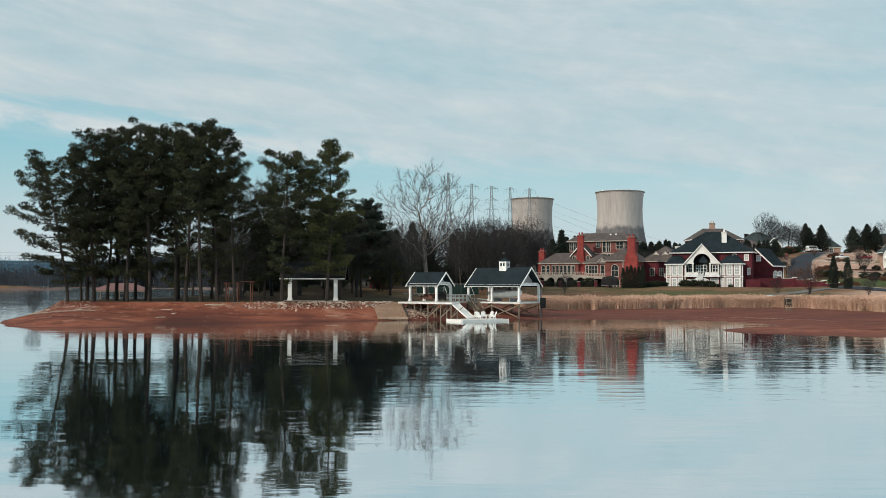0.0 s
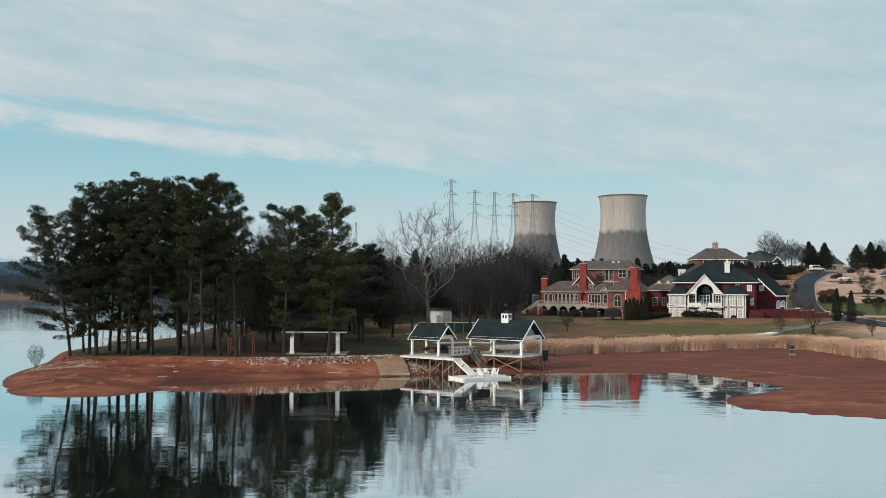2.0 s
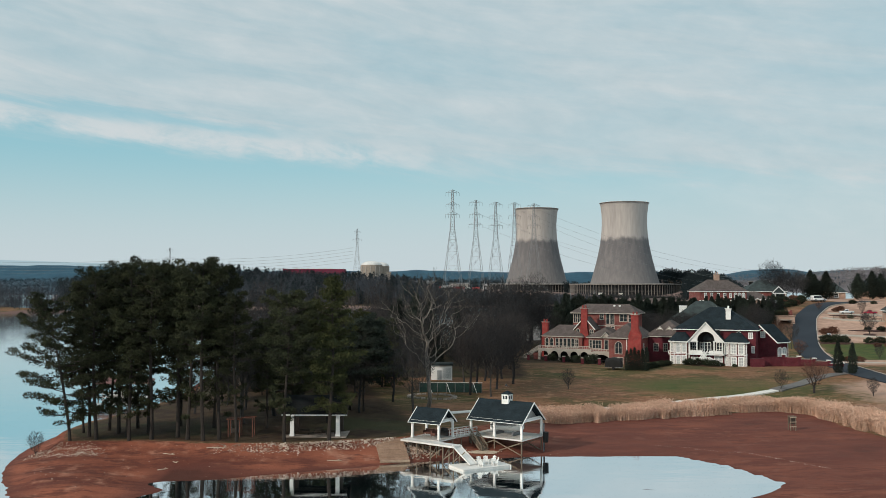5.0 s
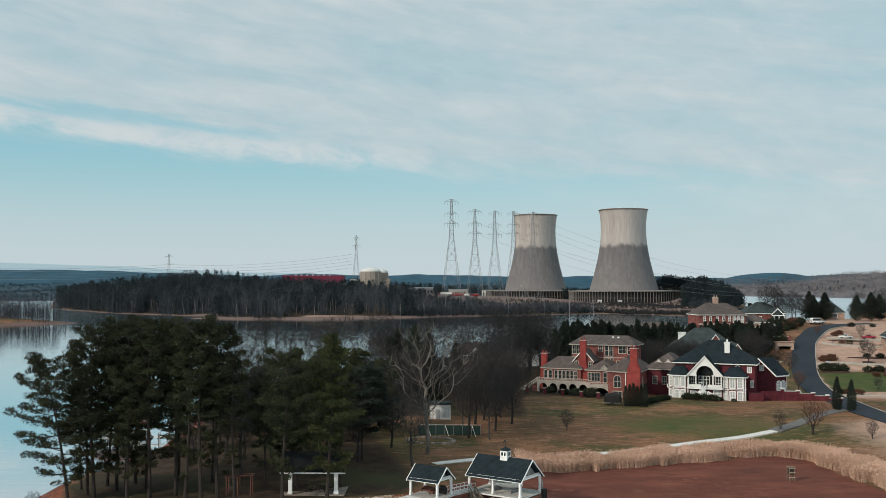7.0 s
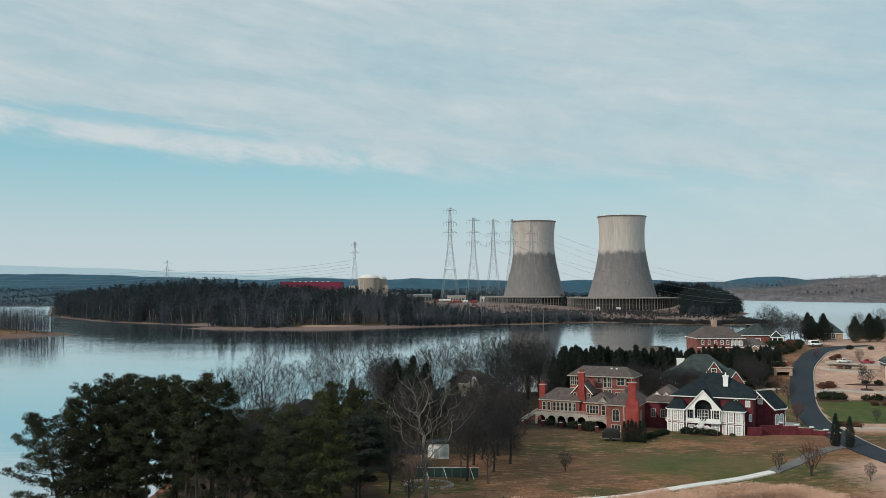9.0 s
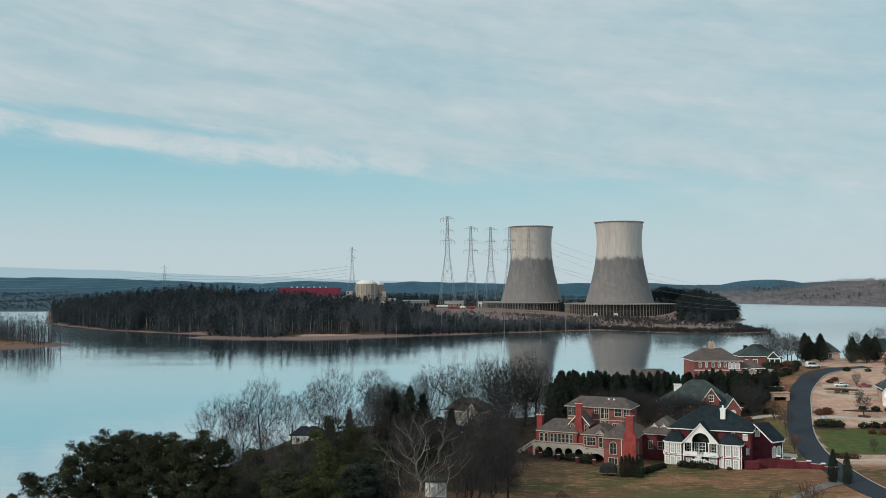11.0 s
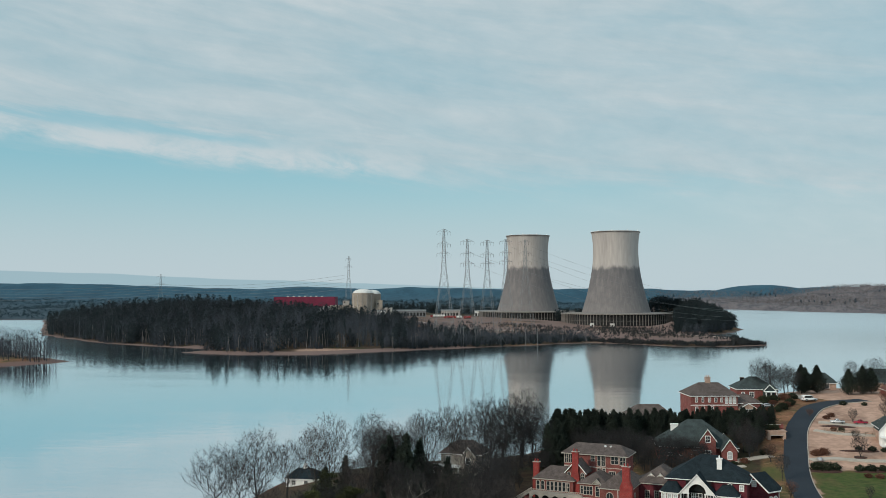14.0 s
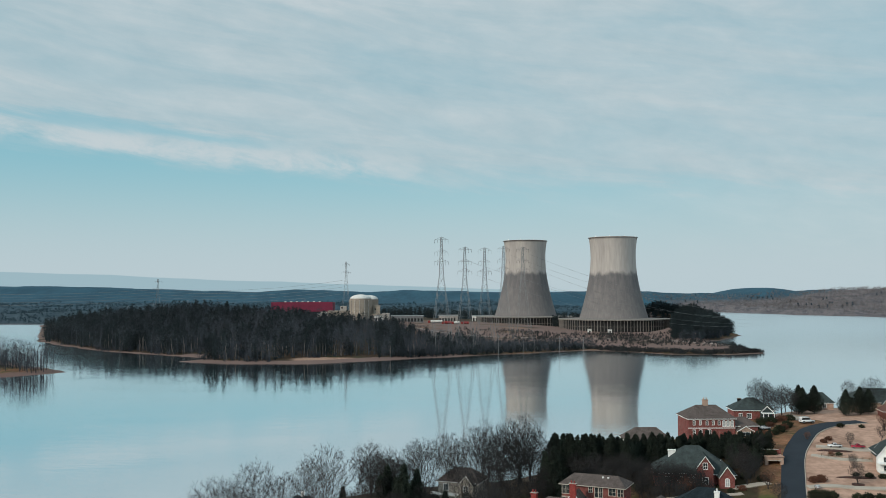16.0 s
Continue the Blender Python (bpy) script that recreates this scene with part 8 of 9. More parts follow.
plain_house(-1.0, 296, -20, 13, 10, 6.6, 10.2, CREAM, BROWN_SHINGLE, "white house with a brown hip roof half hidden by bare trees", 4.5, gables=((7.5, 4.5, 2, 6.4, 9.0, CREAM),), windows=((2.5, 0, 3.8, 1.4, 1.8, 0), (9.7, -2, 3.8, 1.4, 1.8, 0), (2.5, 0, 0.8, 1.4, 1.7, 0)),
            low=((-1.5, -3.0, 2.6, 7.0, -0.01, 2.85), (-1.4, -2.95, -1.0, -1.15, -2.7, 2.595), (2.5, -2.95, -1.0, 2.75, -2.7, 2.595), (6.6, -2.95, -1.0, 6.85, -2.7, 2.595), (-1.5, -3.0, 3.55, 7.0, -2.9, 3.68)))
plain_house(-50, 298, -10, 10, 8, 2.8, 5.4, WHITE, SHINGLE, "small white cottage near the far bank among bare trees", 3, windows=((2.5, 0, 0.8, 1.1, 1.3, 0), (6.5, 0, 0.8, 1.1, 1.3, 0)), chim=((5, 4, 0.9, 0.9, 2.8, 6.6, WHITE, 0),))
plain_house(63, 344, 0, 26, 12, 4.0, 7.6, PALE_BRICK, BROWN_SHINGLE, "low brown-roofed house behind the cedar hedge", 5, gables=((15, 6, 2, 3.8, 6.8, PALE_BRICK),), windows=((5, 0, 1, 1.5, 1.5, 0),))
plain_house(54.5, 268, -18, 11, 9, 3.0, 5.6, PALE_BRICK, BROWN_SHINGLE, "low garage wing with a brown roof between the houses", 4)


def flower_bed(x, y, rx, ry, turn, label):
    """A low mound of dark mulch."""
    bm = bmesh.new()
    rings = []
    for f, h in ((1.0, -0.15), (0.9, 0.16), (0.5, 0.34)):
        ring = []
        for k in range(20):
            a = k * math.tau / 20
            r = f * (1 + 0.08 * math.sin(3 * a + x))
            u, v = rx * r * math.cos(a), ry * r * math.sin(a)
            c, s_ = math.cos(turn), math.sin(turn)
            wx, wy = x + u * c - v * s_, y + u * s_ + v * c
            ring.append(bm.verts.new((wx, wy, ground_at(wx, wy) + h)))
        rings.append(ring)
    for p, q in zip(rings, rings[1:]):
        for k in range(20):
            bm.faces.new((p[k], p[(k + 1) % 20], q[(k + 1) % 20], q[k]))
    bm.faces.new(rings[-1])
    single("flower_bed", bm, MULCH, Matrix(), label, "flower bed", "flower beds", smooth=True)


MULCH = material("bark_mulch", (0.075, 0.034, 0.026), (0.04, 0.021, 0.017), 0.95, scale=0.8, fine=6)
for x, y, rx, ry, turn in ((141.5, 338, 6.5, 1.5, -0.15), (118, 290.5, 5.5, 2.2, 0.0), (131.5, 289.2, 5.5, 1.3, -0.05), (137, 309.6, 7, 1.2, -0.05), (134, 303, 2.2, 1.6, 0), (128, 372, 4, 1.6, 0.3), (63.5, 239.0, 4.5, 1.3, -0.38), (107.5, 253, 2.8, 1.4, 0)):
    flower_bed(x, y, rx, ry, turn, "low bed of dark red-brown mulch in the dry grass")

# ---- boathouses, dock and shore ----
ROOFLINE = SHINGLE
BEADBOARD = material("shaded_beadboard", (0.42, 0.42, 0.41), (0.36, 0.36, 0.35), 0.7, scale=1.0)


def boathouse(x, y, turn, w, d, floor, eave, ridge, posts_u, label, ground_z, cupola=False):
    """An open timber boathouse on piles: origin at the near-left post, u along the front, v back."""
    B = thing("boathouse", pose(x, y, 0, 0, 0, turn), label, "boathouse", "boathouses")
    deck = part("deck", boxes((-0.35, -0.35, floor - 0.24, w + 0.35, d + 0.35, floor - 0.05)), DOCKWHITE, B, "white painted deck edge")
    n = int(w / 0.16)
    plank = mesh_of("plank", boxes((-0.072, -0.36, 0, 0.072, d + 0.36, 0.046)), DECK)
    for k in range(n + 3):
        part("plank", plank, None, deck, m=pose(-0.28 + k * (w + 0.56) / (n + 2), 0, floor - 0.047))
    for v in (0, d):
        for u in posts_u:
            p = boxes((u - 0.145, v - 0.145, floor + 0.003, u + 0.145, v + 0.145, eave - 0.25), (u - 0.19, v - 0.19, floor + 0.005, u + 0.19, v + 0.19, floor + 0.3))
            part("post", p, WHITE, B)
            g = ground_z
            pile = bmesh.new()
            tube(pile, (u, v, g - 0.6), (u, v, floor - 0.28), 0.12, 0.11, 8)
            part("support_post", pile, WOOD, B)
    for v in (0, d):
        for a, b in zip(posts_u, posts_u[1:]):
            bm = bmesh.new()
            beam(bm, (a, v - 0.12, ground_z + 0.25), (b, v - 0.12, floor - 0.5), 0.07, 0.16)
            beam(bm, (b, v - 0.20, ground_z + 0.25), (a, v - 0.20, floor - 0.5), 0.07, 0.16)
            part("cross_brace", bm, WOOD, B)
            # arched spandrels under the beam
            sp = bmesh.new()
            h = (b - a) / 2
            for s, c in ((1, a + 0.17), (-1, b - 0.17)):
                r = min(0.9, h)
                arc = [(c + s * r * (1 - math.cos(t)), eave - 0.30 - 0.6 + 0.6 * math.sin(t)) for t in np.linspace(0, math.pi / 2, 6)]
                prism(sp, [*arc, (c, eave - 0.30)], v - 0.08, v + 0.08)
            if not cupola:
                part("spandrel", sp, WHITE, B)
    bm = boxes((-0.16, -0.12, eave - 0.20, w + 0.16, 0.16, eave - 0.08), (-0.16, d - 0.16, eave - 0.24, w + 0.16, d + 0.16, eave - 0.05), (-0.16, 0.16, eave - 0.30, 0.16, d - 0.16, eave - 0.05), (w - 0.16, 0.16, eave - 0.30, w + 0.16, d - 0.16, eave - 0.05))
    part("beam", bm, WHITE, B)
    gable_roof(B, 0, w, 0, d, eave, ridge, ROOFLINE, 0.45, 0.14, "u", WHITE, rake=0.17)
    s_ = (ridge - eave) / (d / 2) * 0.45
    part("gutter", boxes((-0.45, -0.55, eave - s_ - 0.09, w + 0.45, -0.455, eave - s_ - 0.02)), WHITE, B)
    # open trussed gable: a pale ceiling panel set back
    for u0, u1 in ((w - 0.75, w - 0.65), (0.65, 0.75)):
        gp = prism(bmesh.new(), [(0.3, eave), (d - 0.3, eave), (d / 2, ridge - 0.3)], u0, u1, "x")
        part("gable_panel", gp, BEADBOARD, B, "grey boarded gable")
    part("tie_beam", boxes((w - 0.1, 0.25, eave + 0.003, w + 0.12, d - 0.25, eave + 0.16)), WHITE, B)
    if cupola:
        cu, cv = w * 0.52, d / 2
        c = part("cupola", boxes((cu - 0.6, cv - 0.6, ridge - 0.7, cu + 0.6, cv + 0.6, ridge + 0.95)), WHITE, B, "white louvred cupola")
        for s in (-0.24, 0.24):
            for turn2, (du, dv) in ((0, (s, -0.606)), (90, (0.606, s))):
                part("louvre", boxes((-0.15, -0.012, 0, 0.15, 0.012, 0.52)), GLASS, c, m=pose(cu + du, cv + dv, ridge + 0.2, 0, 0, turn2))
        cr = bmesh.new()
        b = [cr.verts.new((cu + q * 0.72, cv + r * 0.72, ridge + 0.953)) for q, r in ((-1, -1), (1, -1), (1, 1), (-1, 1))]
        t = cr.verts.new((cu, cv, ridge + 1.5))
        for k in range(4):
            cr.faces.new((b[k], b[(k + 1) % 4], t))
        cr.faces.new(b[::-1])
        part("cupola_roof", cr, ROOFLINE, c)
        vane = bmesh.new()
        tube(vane, (cu, cv, ridge + 1.4), (cu, cv, ridge + 2.6), 0.03, 0.02, 6, True)
        beam(vane, (cu - 0.42, cv, ridge + 2.1), (cu + 0.42, cv, ridge + 2.1), 0.03, 0.05)
        prism(vane, [(cu - 0.45, ridge + 2.12), (cu + 0.1, ridge + 2.14), (cu - 0.05, ridge + 2.5), (cu - 0.3, ridge + 2.36)], cv - 0.015, cv + 0.015)
        part("weathervane", vane, DARK_METAL, c)
    return B


boathouse(-6.05, 139.3, -33, 4.7, 3.7, 2.58, 5.3, 6.9, (0, 4.7), "small open boathouse with white posts and a charcoal gable roof", 0.4)
boathouse(2.7, 143.0, -35, 8.9, 5.8, 2.52, 5.2, 7.65, (0, 4.2, 8.9), "large open boathouse on timber piles with a white cupola", 0.0, True)

# the white walkway, gangway and floating dock
WALKS = thing("walkway", pose(0, 0, 0), "white-edged timber walkway on piles in front of the boathouse", "walkway")


def slab(a, b, width, thick, bm=None):
    bm = bm or bmesh.new()
    a, b = Vector(a), Vector(b)
    s = Vector((-(b - a).y, (b - a).x, 0)).normalized() * width / 2
    t = Vector((0, 0, thick))
    v = [bm.verts.new(p) for p in (a - s - t, b - s - t, b + s - t, a + s - t, a - s, b - s, b + s, a + s)]
    for f in ((0, 3, 2, 1), (4, 5, 6, 7), (0, 1, 5, 4), (1, 2, 6, 5), (2, 3, 7, 6), (3, 0, 4, 7)):
        bm.faces.new([v[i] for i in f])
    return bm


wa, wb2 = Vector((-7.2, 138.6, 2.55)), Vector((0.7, 132.3, 2.55))
part("edge_beam", slab(wa - Vector((0, 0, 0.06)), wb2 - Vector((0, 0, 0.06)), 1.75, 0.2), DOCKWHITE, WALKS)
board = mesh_of("plank", boxes((-0.07, -0.86, 0, 0.07, 0.86, 0.05)), DOCKWHITE)
ang = math.degrees(math.atan2((wb2 - wa).y, (wb2 - wa).x))
cnt = int((wb2 - wa).length / 0.16)
for k in range(cnt):
    p = wa + (wb2 - wa) * (k + 0.5) / cnt
    part("plank", board, None, WALKS, m=pose(p.x, p.y, 2.495, 0, 0, ang))
for k, f in enumerate((0.06, 0.3, 0.55, 0.78, 0.97)):
    p = wa + (wb2 - wa) * f
    side = Vector((-(wb2 - wa).y, (wb2 - wa).x, 0)).normalized()
    pr = []
    for s in (-0.7, 0.7):
        q = p + side * s
        pile = bmesh.new()
        tube(pile, (q.x, q.y, -0.8), (q.x, q.y, 2.3), 0.10, 0.09, 8)
        part("support_post", pile, WOOD, WALKS)
        pr.append(q)
    if k > 1:
        br = bmesh.new()
        beam(br, (pr[0].x, pr[0].y, 0.3), (pr[1].x, pr[1].y, 1.9), 0.07, 0.14)
        q2 = p + (wb2 - wa) * 0.2
        beam(br, (pr[0].x, pr[0].y, 0.4), (q2.x - side.x * 0.7, q2.y - side.y * 0.7, 1.9), 0.07, 0.14)
        part("cross_brace", br, WOOD, WALKS)
link = thing("walkway", pose(0, 0, 0), "raised timber walkway with rails joining the two boathouses", "walkway")
la, lb = Vector((-0.7, 140.1, 2.52)), Vector((3.1, 143.9, 2.52))
part("deck", slab(la, lb, 1.5, 0.2), DECK, link)
for s in (-0.72, 0.72):
    sd = Vector((-(lb - la).y, (lb - la).x, 0)).normalized() * s
    r = bmesh.new()
    for h in (0.5, 1.0):
        beam(r, la + sd + Vector((0, 0, h)), lb + sd + Vector((0, 0, h)), 0.07, 0.1)
    for k in range(7):
        p = la + (lb - la) * k / 6 + sd
        beam(r, p, p + Vector((0, 0, 1.05)), 0.1)
    part("railing", r, DOCKWHITE, link)
for k in range(3):
    p = la + (lb - la) * (0.15 + 0.35 * k)
    pile = bmesh.new()
    tube(pile, (p.x, p.y, -0.2), (p.x, p.y, 2.3), 0.11, 0.10, 8)
    part("support_post", pile, WOOD, link)
steps = thing("timber_stairs", pose(0, 0, 0), "weathered timber stairs down to the mud", "stairs")
stair_flight(steps, (4.6, 139.6, ground_at(4.6, 139.6)), (3.0, 141.9, 2.48), 1.1, WOOD, 9, name="flight")
gang = thing("gangway", pose(0, 0, 0), "white gangway sloping down to the floating dock", "gangway")
ga, gb2 = Vector((0.35, 132.6, 2.56)), Vector((2.75, 129.9, 0.46))
part("ramp_deck", slab(ga, gb2, 1.3, 0.12), DOCKWHITE, gang)
for s in (-0.66, 0.66):
    sd = Vector((-(gb2 - ga).y, (gb2 - ga).x, 0)).normalized() * s
    r = bmesh.new()
    beam(r, ga + sd, gb2 + sd, 0.08, 0.22)
    part("side_beam", r, DOCKWHITE, gang)
FD = thing("floating_dock", pose(1.37, 126.6, 0, 0, 0, 28.7), "whitewashed floating dock with a low skirt", "dock")
part("skirt", boxes((0, 0, -0.25, 7.6, 4.2, 0.24)), DOCKWHITE, FD)
dp = mesh_of("plank", boxes((-0.075, -0.04, 0, 0.075, 4.24, 0.05)), DOCKWHITE)
for k in range(47):
    part("plank", dp, None, FD, m=pose(0.08 + k * 0.161, 0, 0.243))
for u, v in ((0.2, -0.12), (7.4, -0.12), (7.72, 2.1), (0.2, 4.32)):
    b = bmesh.new()
    tube(b, (u, v, -0.8), (u, v, 0.36), 0.08, 0.08, 8, True)
    part("fender_post", b, DOCKWHITE, FD)


def adirondack(x, y, z, turn):
    C = thing("dock_chair", pose(x, y, z, 0, 0, turn), "white slatted dock chair with a reclining back", "chair", "dock chairs")
    part("seat", prism(bmesh.new(), [(-0.30, 0.40), (0.32, 0.27), (0.32, 0.30), (-0.30, 0.43)], -0.28, 0.28, "x"), WHITE, C)
    for k in range(5):
        bm = bmesh.new()
        u = -0.22 + k * 0.11
        beam(bm, (u, 0.30, 0.28), (u * 1.15, 0.62, 1.05 - abs(k - 2) * 0.04), 0.09, 0.025)
        part("back_slat", bm, WHITE, C)
    for u in (-0.34, 0.34):
        part("armrest", boxes((u - 0.07, -0.36, 0.56, u + 0.07, 0.42, 0.59)), WHITE, C)
        for v in (-0.3, 0.34):
            part("leg", boxes((u - 0.04, v - 0.04, 0.0, u + 0.04, v + 0.04, 0.557)), WHITE, C)
    return C


for x, y, turn in ((3.7, 130.5, 20), (4.5, 130.9, 0), (5.4, 131.2, -40), (3.9, 129.3, 150), (5.7, 130.2, -75)):
    adirondack(x, y, 0.293, turn)

# things under the boathouse roofs
def covered_boat():
    B = thing("motor_boat", pose(8.35, 142.6, 3.08, 0, 0, -35), "motor boat under a pale grey cover on the boat lift", "boat")
    bm = bmesh.new()
    secs = []
    for u, hw, keel, top in ((-2.6, 0.95, 0.05, 0.85), (-1.0, 1.05, -0.05, 0.9), (0.8, 1.0, -0.02, 0.95), (2.0, 0.65, 0.15, 1.02), (2.8, 0.08, 0.5, 1.1)):
        secs.append([bm.verts.new((u, y, z)) for y, z in ((-hw, top), (-hw * 0.85, keel + 0.35), (0, keel), (hw * 0.85, keel + 0.35), (hw, top))])
    for a, b in zip(secs, secs[1:]):
        for k in range(4):
            bm.faces.new((a[k], a[k + 1], b[k + 1], b[k]))
    bm.faces.new(secs[0])
    part("hull", bm, WHITE, B, smooth=True)
    bm = bmesh.new()
    secs = []
    for u, hw, z0, z1 in ((-2.65, 0.98, 0.86, 1.0), (-1.2, 1.08, 0.9, 1.35), (0.2, 1.05, 0.93, 1.55), (1.2, 0.9, 0.98, 1.25), (2.82, 0.12, 1.1, 1.16)):
        secs.append([bm.verts.new((u, y, z)) for y, z in ((-hw, z0 - 0.12), (-hw, z0), (-hw * 0.5, z1 - 0.08), (0, z1), (hw * 0.5, z1 - 0.08), (hw, z0), (hw, z0 - 0.12))])
    for a, b in zip(secs, secs[1:]):
        for k in range(6):
            bm.faces.new((a[k], a[k + 1], b[k + 1], b[k]))
    bm.faces.new(secs[0])
    part("cover", bm, material("boat_cover", (0.45, 0.43, 0.43), (0.36, 0.34, 0.34), 0.8, scale=2.0), B, "pale grey canvas cover", smooth=True)
    for u in (-1.6, 1.4):
        part("lift_cradle", boxes((u - 0.1, -1.2, -0.56, u + 0.1, 1.2, -0.05)), STEEL, B)
    return B


covered_boat()
LW = thing("lift_winch", pose(13.6, 141.6, 0), "dark covered boat-lift winch on a steel post", "winch")
part("post", boxes((-0.09, -0.09, -0.3, 0.09, 0.09, 4.4)), STEEL, LW)
wv = bmesh.new()
tube(wv, (0.25, -0.2, 1.55), (0.25, -0.2, 3.1), 0.42, 0.46, 12, True)
bmesh.ops.bevel(wv, geom=list(wv.edges), offset=0.06, segments=1, affect="EDGES")
part("winch_cover", wv, RUBBER, LW, "black canvas winch cover")
part("strap", boxes((0.05, -0.3, 0.4, 0.13, -0.25, 1.55)), DARK_METAL, LW)


def lounge(x, y, z, turn, mat, label):
    S = thing("patio_sofa", pose(x, y, z, 0, 0, turn), label, "sofa", "patio seats")
    part("seat", boxes((-0.8, -0.35, 0.18, 0.8, 0.35, 0.42)), mat, S)
    part("backrest", boxes((-0.8, 0.2, 0.423, 0.8, 0.36, 0.85)), mat, S)
    for u in (-0.88, 0.82):
        part("armrest", boxes((u, -0.35, 0.18, u + 0.06, 0.36, 0.62)), mat, S)
    for u in (-0.7, 0.7):
        for v in (-0.3, 0.3):
            part("leg", boxes((u - 0.03, v - 0.03, 0, u + 0.03, v + 0.03, 0.178)), DARK_METAL, S)
    return S


RUSSET = material("russet_wicker", (0.14, 0.055, 0.04), (0.09, 0.04, 0.03), 0.8, scale=3.0)
lounge(-3.6, 140.3, 2.8, -33, RUSSET, "russet wicker patio sofa under the boathouse roof")
lounge(-2.6, 138.9, 2.8, 60, RUSSET, "russet wicker patio seat facing the lake")
GR = thing("grill", pose(-1.3, 139.3, 2.8, 0, 0, -33), "black covered barbecue grill on the deck", "grill")
part("cabinet", boxes((-0.55, -0.3, 0.05, 0.55, 0.3, 0.85)), RUBBER, GR)
gv = bmesh.new()
prism(gv, [(-0.3, 0.853), (0.3, 0.853), (0.26, 1.1), (0.1, 1.22), (-0.15, 1.2), (-0.28, 1.05)], -0.42, 0.42, "x")
part("hood", gv, DARK_METAL, GR)
for u in (-0.45, 0.45):
    part("wheel", boxes((u - 0.04, -0.2, 0, u + 0.04, 0.2, 0.047)), RUBBER, GR)

# boat ramp, upturned jetty boards, logs
RP = thing("boat_ramp", pose(0, 0, 0), "brown timber-edged concrete boat ramp running into the mud", "boat ramp")
ra, rb_ = Vector((-9.5, 138.9, 2.42)), Vector((-8.2, 132.6, 0.30))
RAMPMAT = material("ramp_concrete", (0.33, 0.21, 0.145), (0.25, 0.15, 0.10), 0.9, scale=0.7, fine=6)
part("slab", slab(ra, rb_, 4.2, 0.35), RAMPMAT, RP)
for k in range(9):
    p = ra + (rb_ - ra) * (k + 0.5) / 9
    bm = bmesh.new()
    beam(bm, p + Vector((-2.05, -0.42, 0.02)), p + Vector((2.05, 0.42, 0.02)), 0.05, 0.06)
    part("groove_rib", bm, RAMPMAT, RP)
bm = bmesh.new()
beam(bm, rb_ + Vector((-2.1, -0.5, 0.02)), rb_ + Vector((2.1, 0.4, 0.02)), 0.28, 0.26)
part("end_timber", bm, material("pale_timber", (0.42, 0.30, 0.22), (0.34, 0.23, 0.16), 0.9, scale=1.5), RP)
JB = thing("board_stack", pose(4.2, 139.2, ground_at(4.2, 139.2), 0, 0, -8), "stack of pale weathered boards lying on the mud", "boards")
PALE_TIMBER = material("bleached_timber", (0.52, 0.43, 0.34), (0.42, 0.34, 0.26), 0.9, scale=1.5)
random.seed(3)
for k in range(11):
    u = random.uniform(-0.4, 0.4)
    part("board", boxes((u - 2.2, -0.95 + k * 0.17, 0.0 + 0.05 * (k % 3), u + 2.2, -0.80 + k * 0.17, 0.10 + 0.05 * (k % 3))), PALE_TIMBER, JB)
for x, y, ln, turn in ((-39.8, 131.2, 2.0, -25), (-33.2, 132.6, 3.2, 4), (-16.6, 131.2, 2.0, 2), (-38.5, 124.5, 1.3, 30), (-37.8, 127.5, 1.0, -50)):
    bm = bmesh.new()
    tube(bm, (-ln / 2, 0, 0.05), (ln / 2, 0.1, 0.07), 0.08, 0.04, 8, True)
    tube(bm, (ln * 0.2, 0.05, 0.08), (ln * 0.38, 0.4, 0.22), 0.05, 0.02, 5, True)
    single("driftwood", bm, PALE_TIMBER, pose(x, y, ground_at(x, y), 0, 0, turn), "bleached driftwood log lying on the red clay", "driftwood", "driftwood")

# riprap: pale stones along the bank
def stone_mesh(seed):
    rng = np.random.default_rng(seed)
    bm = bmesh.new()
    bmesh.ops.create_icosphere(bm, subdivisions=1, radius=1.0)
    for v in bm.verts:
        v.co *= rng.uniform(0.72, 1.15)
        v.co.z *= 0.62
    return bm


def riprap(name, spots, sizes, label):
    allv, allf, base = [], [], 0
    shapes = []
    for k in range(6):
        b = stone_mesh(k)
        b.verts.index_update()
        shapes.append(([v.co.copy() for v in b.verts], [[v.index for v in f.verts] for f in b.faces]))
        b.free()
    rng = np.random.default_rng(77)
    zz = heights(spots[:, 0], spots[:, 1])[0]
    for k, ((x, y), s, z) in enumerate(zip(spots, sizes, zz)):
        vs, fs = shapes[k % 6]
        a = rng.uniform(0, math.tau)
        ca, sa_ = math.cos(a) * s, math.sin(a) * s
        allv += [(x + v.x * ca - v.y * sa_, y + v.x * sa_ + v.y * ca, z + v.z * s + s * 0.2) for v in vs]
        allf += [[i + base for i in f] for f in fs]
        base += len(vs)
    me = bpy.data.meshes.new(name)
    me.from_pydata(allv, [], allf)
    me.materials.append(RIPRAP)
    return tagged(new(name, me), label, "stones", kind="stuff")


RIPRAP = material("riprap_stone", (0.60, 0.49, 0.41), (0.24, 0.15, 0.11), 0.9, scale=0.9, fine=5, contrast=0.10)
rng = np.random.default_rng(9)
t = rng.uniform(0, 1, 1500)
bx_ = -34 + 25.5 * t
by_ = np.interp(bx_, [b[0] for b in BANK[4:8]], [b[1] for b in BANK[4:8]]) - 0.6 + rng.normal(0, 0.55, 1500) - 0.5 * (t < 0.3) * rng.uniform(0, 2, 1500)
keep = rng.uniform(0, 1, 1500) < 0.35 + 0.65 * smoothstep(-31, -22, bx_)
riprap("riprap", np.stack([bx_, by_], 1)[keep], rng.uniform(0.05, 0.17, 1500)[keep], "line of pale riprap stones along the clay bank")
